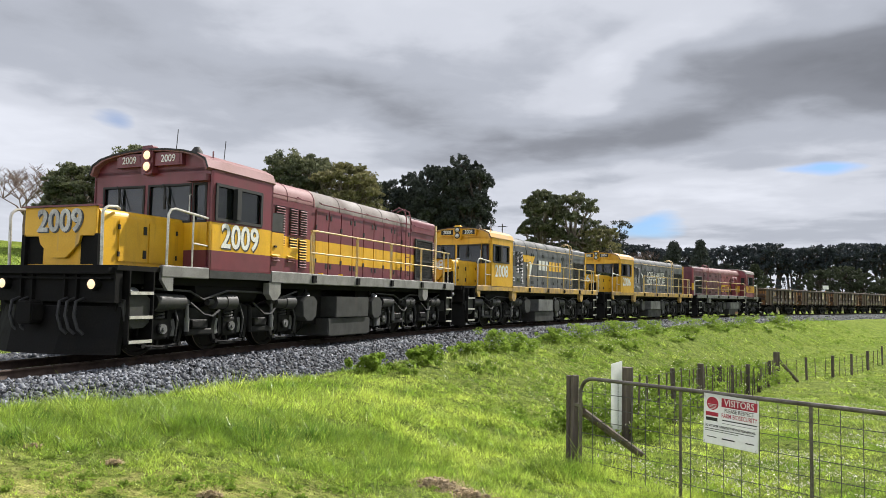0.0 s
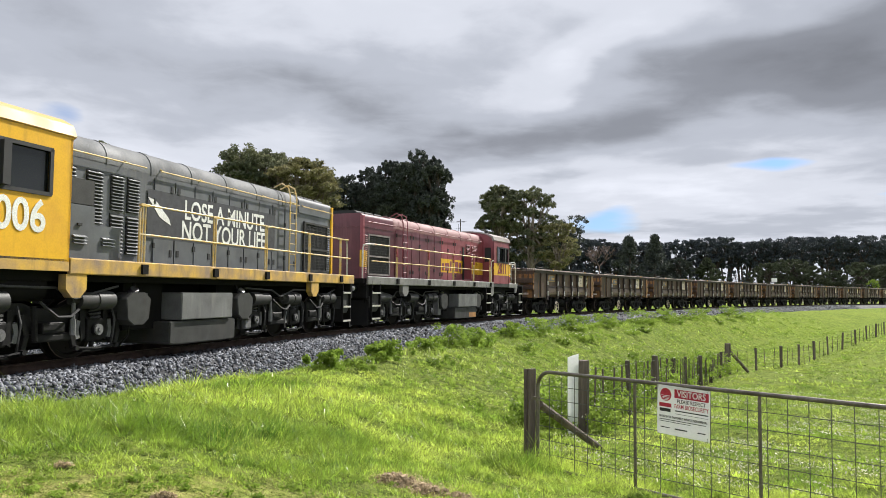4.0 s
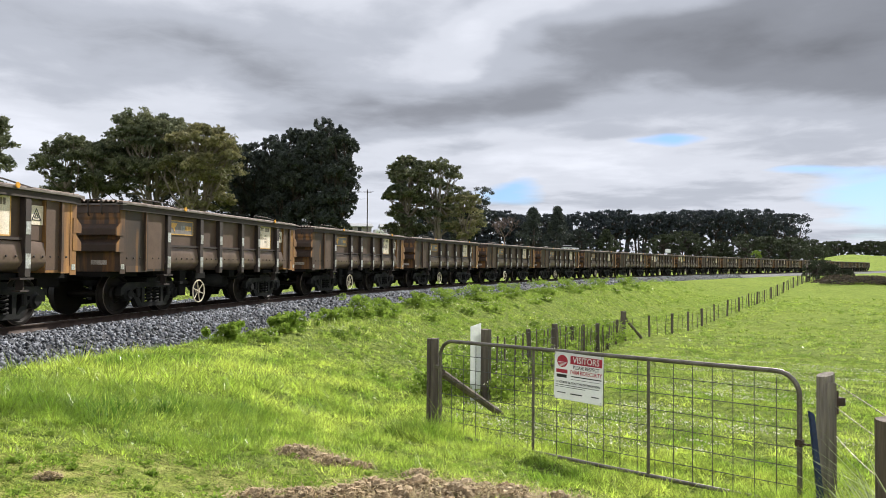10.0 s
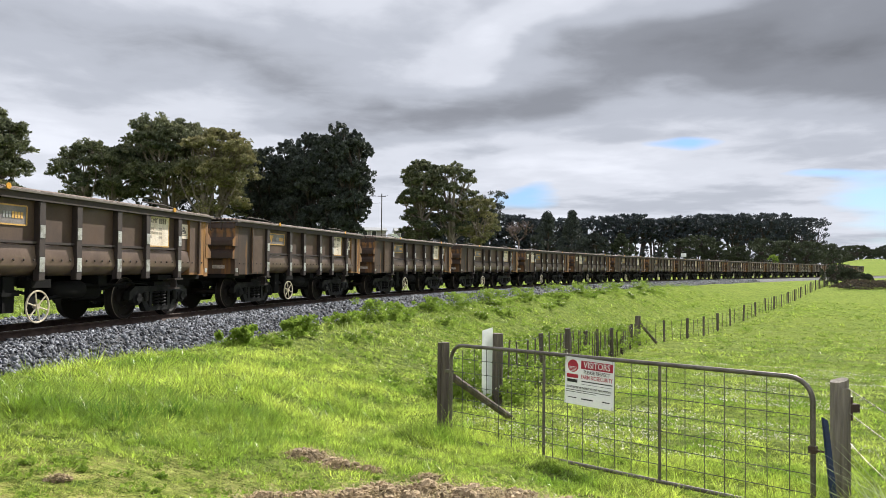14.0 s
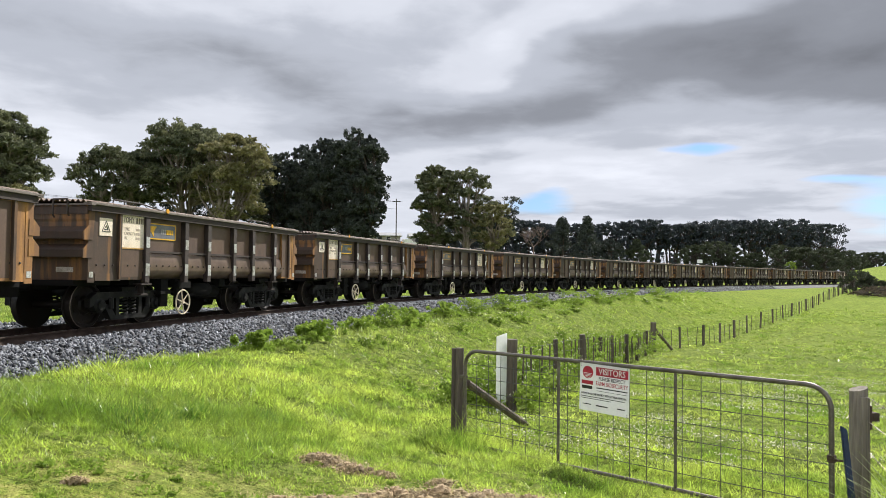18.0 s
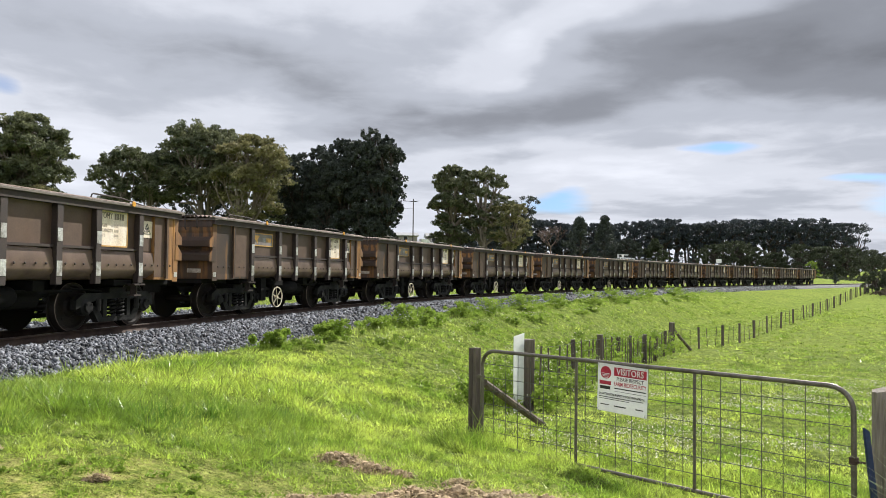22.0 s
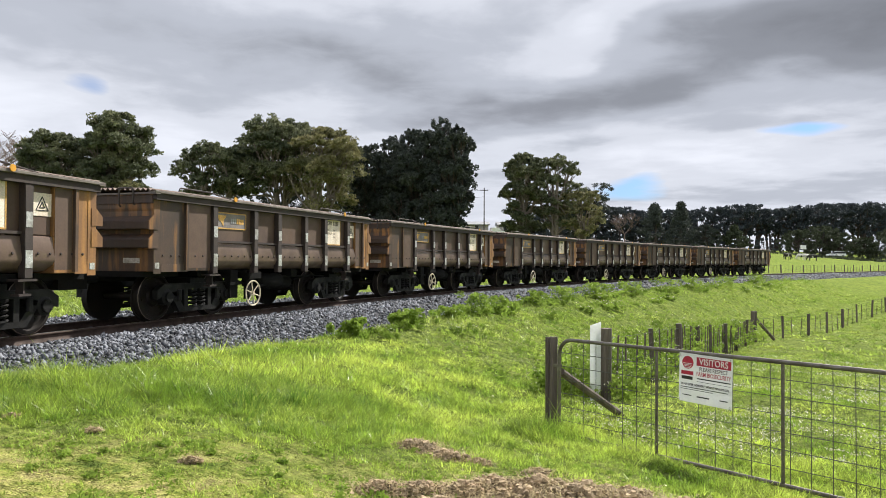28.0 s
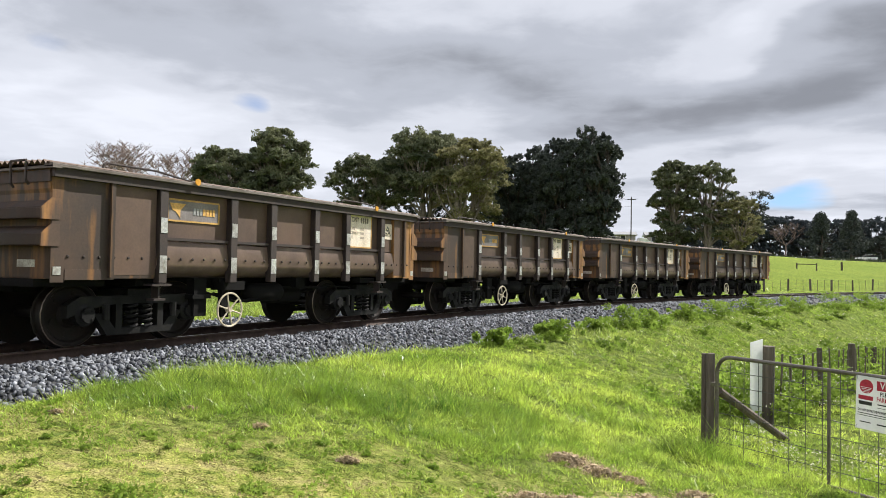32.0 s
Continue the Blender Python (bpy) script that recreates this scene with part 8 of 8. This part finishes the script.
def worn(x, y):
    """Where the lawn before the gate is worn short: 0 to 1."""
    r = np.hypot(x, y)
    az = np.degrees(np.arctan2(x, y))
    edge = 6.6 + 0.5 * np.sin(az * 0.13) + 0.35 * wave(x, y, 1.9, 3) + 0.5 * ease(-18, -36, az)
    return ease(edge + 0.5, edge - 0.5, r) * np.interp(az, [-40, -31, -21, 20], [1.0, 1.0, 0.5, 0.35])


def blades(name, r0, r1, n, h0, h1, width, label, az0=-46, az1=58, simple=True, material=None):
    # tufts: blades that fan out from a common foot
    per = 14
    k = n // per
    n = k * per
    r = np.repeat(np.sqrt(RG.uniform(r0 * r0, r1 * r1, k)), per)
    az = np.radians(np.repeat(RG.uniform(az0, az1, k), per))
    spread = 0.022 + 0.0035 * r0
    fan = RG.normal(size=(n, 2))
    x, y = r * np.sin(az) + spread * fan[:, 0], r * np.cos(az) + spread * fan[:, 1]
    vigour = np.repeat(np.exp(RG.normal(0, 0.34, k)), per)
    d, s = near_track(x, y)
    edge = np.interp(s, [-30, 0, 6, 60], [2.35, 2.4, 2.62, 2.8])
    clump = wave(x, y, 3.1, 2) + 0.8 * wave(x, y, 7.3, 5)
    keep = ((d > edge + 0.2 * wave(x, y, 2.3, 6)) | (d < -4.7)) & (RG.uniform(-1.6, 1.6, n) < clump + 0.9)
    wn = worn(x, y)
    tuft = wave(x, y, 5.3, 11) + wave(x, y, 11.0, 3)
    keep &= (RG.random(n) > wn * 0.5) | ((tuft > 0.55) & (RG.random(n) > 0.2))
    x, y, d, wn, clump, s, fan, vigour = x[keep], y[keep], d[keep], wn[keep], clump[keep], s[keep], fan[keep], vigour[keep]
    n = len(x)
    z = ground_z(x, y)
    tall = 0.65 + 0.35 * np.clip(wave(x, y, 0.55, 8), -1, 1) + 0.25 * np.clip(clump, -1, 1)
    tall = tall + 1.1 * np.exp(-((x + 3.0) / 1.0) ** 2 - ((y - 7.7) / 0.5) ** 2) + 1.7 * np.exp(-((x - 1.5) / 0.5) ** 2 - ((y - 8.85) / 0.4) ** 2) + 1.6 * np.exp(-((x - 4.6) / 0.5) ** 2 - ((y - 5.1) / 0.7) ** 2)
    gx, gy = (GR.x - GL.x), (GR.y - GL.y)
    gt = ((x - GL.x) * gx + (y - GL.y) * gy) / (gx * gx + gy * gy)
    gd_ = np.abs((x - GL.x) * gy - (y - GL.y) * gx) / math.hypot(gx, gy)
    tall = tall + 0.9 * np.exp(-(gd_ / 0.2) ** 2) * (ease(0.45, 0.2, gt) + ease(0.8, 1.0, gt)) * ease(-0.2, 0.0, gt) * ease(1.2, 1.0, gt)
    paddock = ease(0.0, 1.5, (x - GL.x) * (GR.y - GL.y) * -1 / 4.8 + (y - GL.y) * (GR.x - GL.x) / 4.8)
    tall = tall * (1 - 0.45 * paddock)
    h = RG.uniform(h0, h1, n) * np.clip(tall, 0.3, 2.6) * (1 - 0.68 * wn) * vigour
    a = RG.uniform(0, 2 * math.pi, n)
    wv = np.stack([np.cos(a), np.sin(a), np.zeros(n)], 1) * (width * RG.uniform(0.6, 1.3, n))[:, None]
    lean = np.stack([RG.normal(0, 0.38, n) + 0.34 * fan[:, 0] - 0.06, RG.normal(0, 0.38, n) + 0.34 * fan[:, 1] - 0.08, np.ones(n)], 1)
    lean /= np.linalg.norm(lean, axis=1)[:, None]
    p = np.stack([x, y, z - 0.01], 1)
    mid = p + lean * (h * 0.55)[:, None]
    tip = p + lean * h[:, None] + np.stack([lean[:, 0], lean[:, 1], np.full(n, -0.15)], 1) * (h * 0.45)[:, None]
    v = np.stack([p - wv * 0.5, p + wv * 0.5, mid + wv * 0.36, mid - wv * 0.36, tip], 1).reshape(-1, 3)
    if simple:
        v = np.stack([p - wv * 0.55, p + wv * 0.55, tip], 1).reshape(-1, 3)
        return tagged(numpy_mesh(name, v, np.arange(n * 3).reshape(-1, 3), material or GRASS), label, "grass", kind="stuff")
    b = (np.arange(n) * 5)[:, None]
    f = np.concatenate([b + np.array([[0, 1, 2]]), b + np.array([[0, 2, 3]]), b + np.array([[3, 2, 4]])])
    return tagged(numpy_mesh(name, v, f, material or GRASS), label, "grass", kind="stuff")


blades("grass", 3.6, 6.5, 120000, 0.04, 0.12, 0.007, "bright green uneven grass before the gate", simple=False)
blades("grass", 6.5, 9.5, 260000, 0.05, 0.15, 0.009, "bright green uneven grass beside the gate")
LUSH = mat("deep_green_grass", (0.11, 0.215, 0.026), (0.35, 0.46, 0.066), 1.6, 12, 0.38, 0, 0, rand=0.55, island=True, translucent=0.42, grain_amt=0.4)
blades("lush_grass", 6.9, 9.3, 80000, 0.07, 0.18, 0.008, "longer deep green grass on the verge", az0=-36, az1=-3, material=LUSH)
blades("grass", 9.5, 15, 250000, 0.06, 0.18, 0.014, "bright green uneven grass on the verge")
blades("grass", 15, 30, 260000, 0.09, 0.25, 0.03, "bright green grass on the bank and in the paddock", material=FAR_GRASS)
blades("grass", 30, 75, 190000, 0.14, 0.34, 0.075, "bright green grass on the far bank and paddock", material=FAR_GRASS)
blades("long_grass", 4.9, 6.6, 3400, 0.22, 0.42, 0.011, "long pale grass round the latch post and stump", az0=39.5, az1=47, simple=False, material=PALE)
blades("dry_grass", 3.4, 9.0, 60000, 0.02, 0.06, 0.006, "short dead straw lying through the worn lawn", material=DRY)

nlw = 420
aw = np.radians(RG.uniform(-44, 30, nlw))
rw_ = RG.uniform(4.4, 9.0, nlw)
xw, yw = rw_ * np.sin(aw), rw_ * np.cos(aw)
vw, fw_ = leaf_cards(np.stack([xw, yw, ground_z(xw, yw) + 0.02], 1), RG.uniform(0.03, 0.13, nlw), 40, 0.035, 0.35, RG)
tagged(numpy_mesh("lawn_weeds", vw, fw_, LEAF["weed"]), "small flat clover and dandelion leaves in the lawn", "lawn weeds", kind="stuff")

nfl = 24000
af, rf_ = np.radians(RG.uniform(12, 47, nfl)), RG.uniform(9.0, 26.0, nfl)
xf, yf = rf_ * np.sin(af), rf_ * np.cos(af)
inside = (((xf - GL.x) * (GL.y - GR.y) + (yf - GL.y) * (GR.x - GL.x)) > 1.0) & (wave(xf, yf, 0.9, 4) + 0.7 * wave(xf, yf, 2.3, 1) > 0.2)
xf, yf = xf[inside], yf[inside]
vf, ff = leaf_cards(np.stack([xf, yf, ground_z(xf, yf) + 0.07], 1), np.full(len(xf), 0.06), 1, 0.032, 0.3, RG)
tagged(numpy_mesh("paddock_flowers", vf, ff, petal), "tiny white clover flowers scattered in the paddock grass", "flowers", kind="stuff")

nvs = 900
xv, yv = RG.uniform(-30, 150, nvs), RG.uniform(181, 190.5, nvs)
vv_, fv_ = leaf_cards(np.stack([xv, yv, ground_z(xv, yv) + 0.2], 1), RG.uniform(0.4, 0.95, nvs), 16, 0.45, 0.7, RG)
tagged(numpy_mesh("rough_verge", vv_, fv_, LEAF["shrub"]), "rough dull olive scrub below the far road", "scrub", kind="stuff")

nbw = 620
sb_, lb_ = RG.uniform(6, 75, nbw), 3.1 + 6.5 * RG.random(nbw) ** 1.6
xb, yb, _ = along(sb_, lb_)
fx = np.interp(yb, [12.1, 15.2, 21.6, 31.6, 36.4, 45.0, 51.0, 67.5], [3.02, 5.0, 8.4, 14.3, 19.2, 27.0, 33.0, 48.5])
ok = (xb < fx - 0.3) & (yb > 12)
xb, yb = xb[ok], yb[ok]
rb = RG.uniform(0.08, 0.30, len(xb)) * (0.7 + yb / 50)
vb, fb = leaf_cards(np.stack([xb, yb, ground_z(xb, yb) + rb * 0.3], 1), rb, 26, 0.085, 0.6, RG)
tagged(numpy_mesh("bank_weeds", vb, fb, LEAF["weed"]), "scattered low leafy weeds over the railway bank", "weeds", kind="stuff")


def hay_heaps():
    """Clods and raked dead grass lying on the lawn."""
    rng = random.Random(4)
    spots = [(-0.06, 7.05, 0.22), (0.22, 6.75, 0.20), (0.05, 6.95, 0.16), (0.5, 6.65, 0.12), (1.0, 6.3, 0.10), (0.54, 5.6, 0.24), (0.88, 5.55, 0.26), (1.23, 5.55, 0.24), (1.55, 5.45, 0.22), (0.3, 5.45, 0.22), (0.0, 5.4, 0.2), (-0.32, 5.4, 0.18), (0.7, 5.25, 0.24), (1.1, 5.2, 0.24), (1.9, 5.3, 0.18), (1.45, 5.1, 0.2), (-1.68, 5.4, 0.06), (-3.4, 6.2, 0.045), (-2.6, 5.9, 0.05), (0.1, 5.0, 0.2), (0.5, 4.9, 0.22), (0.95, 4.85, 0.2), (-4.3, 5.6, 0.04), (2.2, 5.0, 0.14)]
    soil = mat("raked_soil", (0.30, 0.22, 0.13), (0.14, 0.10, 0.06), 9, 60, 0.95, 0, 0.8)
    turf = mat("dry_turf_lump", (0.42, 0.315, 0.19), (0.16, 0.115, 0.065), 14, 90, 0.95, 0, 0.6, rand=0.4, island=True)
    for k, (x, y, r) in enumerate(spots):
        t = thing("hay_clod", "clod of raked dead grass and soil on the lawn", "clod", "raked clods")
        t.location = (x, y, gz(x, y))
        n, m = 18, 5
        v, f = [], []
        for j in range(m + 1):
            for i in range(n):
                a = 2 * math.pi * i / n
                q = j / m
                rr = r * (1 - q) * (1 + 0.3 * math.sin(a * 3 + k) + 0.25 * rng.uniform(-1, 1))
                v.append((rr * math.cos(a) * 1.2, rr * math.sin(a) * 0.8, -0.03 + r * 0.26 * math.sin(q * math.pi / 2) * (1 + 0.4 * rng.uniform(-1, 1)) * (0.3 if q == 0 else 1)))
        for j in range(m):
            f += [(j * n + i, j * n + (i + 1) % n, (j + 1) * n + (i + 1) % n, (j + 1) * n + i) for i in range(n)]
        part("soil", Geo().add(v, f), soil, t)
        # broken turf lumps, each a rough many-sided block
        lumps = Geo()
        for _ in range(int(20 + 420 * r)):
            d_ = min(1.0, abs(rng.gauss(0, 0.5)))
            a = rng.uniform(0, 2 * math.pi)
            c = Vector((r * 1.35 * d_ * math.cos(a), r * 0.95 * d_ * math.sin(a), r * 0.30 * (1 - d_) * rng.uniform(0.5, 1.3) + 0.008))
            q = rng.uniform(0.008, 0.034) * (0.7 + 2.0 * r)
            vs = []
            for lat in (-1, 0, 1):
                for i in range(6):
                    b_ = math.pi / 3 * (i + 0.5 * lat)
                    w_ = (0.62 if lat else 1.0) * rng.uniform(0.6, 1.25)
                    vs.append(c + Vector((q * w_ * math.cos(b_), q * w_ * math.sin(b_), q * (0.75 * lat + rng.uniform(-0.25, 0.25)))))
            fs = [(0, 1, 2, 3, 4, 5)[::-1], (12, 13, 14, 15, 16, 17)]
            for lat in (0, 6):
                fs += [(lat + i, lat + (i + 1) % 6, lat + 6 + (i + 1) % 6, lat + 6 + i) for i in range(6)]
            lumps.add(vs, fs)
        tagged(part("loose_turf", lumps, turf, t, "crumbled lumps of dry turf"), kind="stuff")
        cnt = int(1300 * r / 0.2)
        c = np.stack([RG.normal(0, r * 0.62, cnt), RG.normal(0, r * 0.42, cnt), np.abs(RG.normal(0.02, r * 0.14, cnt))], 1)
        u = RG.normal(size=(cnt, 3)) * np.array([1, 1, 0.6])
        u /= np.linalg.norm(u, axis=1)[:, None]
        L = RG.uniform(0.02, 0.06, cnt)[:, None]
        w_ = np.cross(u, [0, 0, 1]) * 0.004
        vv = np.stack([c - u * L / 2 - w_, c - u * L / 2 + w_, c + u * L / 2 + np.array([0, 0, 0.006])], 1).reshape(-1, 3)
        st = tagged(numpy_mesh("straw", vv, np.arange(cnt * 3).reshape(-1, 3), DRY), kind="stuff")
        st.parent = t


hay_heaps()

# pale stones lying in the lawn
for x, y, r in ((-4.8, 6.62, 0.07), (-4.68, 6.66, 0.045)):
    t = thing("pale_stone", "small pale stone lying in the grass", "stone")
    t.location = (x, y, gz(x, y) + r * 0.4)
    rs_ = random.Random(int(x * 100))
    part("rock", Geo().add([(sx * r * rs_.uniform(0.6, 1.1), sy * r * rs_.uniform(0.6, 1.1), sz * r * rs_.uniform(0.4, 0.7)) for sx in (-1, 1) for sy in (-1, 1) for sz in (-1, 1)], [(0, 1, 3, 2), (4, 6, 7, 5), (0, 4, 5, 1), (2, 3, 7, 6), (0, 2, 6, 4), (1, 5, 7, 3)]), "sign", t, bevel=0.01)

# ---------------------------------------------------------------- what moves


def train_at(t):
    """s of the first wagon's leading face."""
    return 12.64 - 8.75 * (t - 6) + float(np.interp(t, [0, 6, 7, 9, 11.5, 14, 16, 18, 22.5, 28, 30, 31, 32], [-0.75, 0, 0.14, 0.34, 0.44, 0.47, 0.40, 0.22, -0.46, -1.16, -0.83, -0.66, -0.42]))


def on_track(s, half, flip=False):
    """Pose of a vehicle whose middle is at s, its bogies half a base apart."""
    ax, ay, _ = along(s - half)
    bx, by, _ = along(s + half)
    a = math.degrees(math.atan2(ay - by, ax - bx)) + (180 if flip else 0)
    return pose(float(ax + bx) / 2, float(ay + by) / 2, 0, 0, 0, a)


def motions():
    times = [0.5 * k for k in range(65)]
    for i, lo in enumerate(locos):
        walk(lo, [(t, on_track(train_at(t) - 54.3 + 15.2 * i + (0.04 if i == 3 else 0), 4.3, i == 3)) for t in times])
    for i, wg in enumerate(wagons):
        walk(wg, [(t, on_track(train_at(t) + WL + 9.755 * i, 2.7)) for t in times])
    for car, t0, x0, v in ROAD_CARS:
        xs = [(2.0 * k, x0 + v * (2.0 * k - t0)) for k in range(17)]
        walk(car, [(t, pose(x, ROAD_Y, road_z(x), 0, 0, 0 if v > 0 else 180)) for t, x in xs])
    # wheels turn while their vehicle rolls past
    for group, off, half in [(locos, [-54.3 + 15.2 * i for i in range(len(locos))], 7.0), (wagons, [WL + 9.755 * i for i in range(len(wagons))], 4.0)]:
        for i, (th, o) in enumerate(zip(group, off)):
            flip = -1 if (group is locos and i == 3) else 1
            span = [2 * k / 30 for k in range(481) if -12 < train_at(2 * k / 30) + o < 24]
            if len(span) < 3:
                continue
            axles = [c for b in th.children for c in b.children if c.name.startswith("wheelset")]
            s0 = train_at(span[0])
            for ax in axles:
                x, y, z = ax.location
                rows = [] if span[0] < 0.05 else [(0.0, pose(x, y, z))]
                rows += [(t, pose(x, y, z, 0, -math.degrees((train_at(t) - s0) / z) * flip, 0)) for t in span]
                if span[-1] < 31.95:
                    rows.append((32.0, rows[-1][1]))
                walk(ax, rows)


motions()
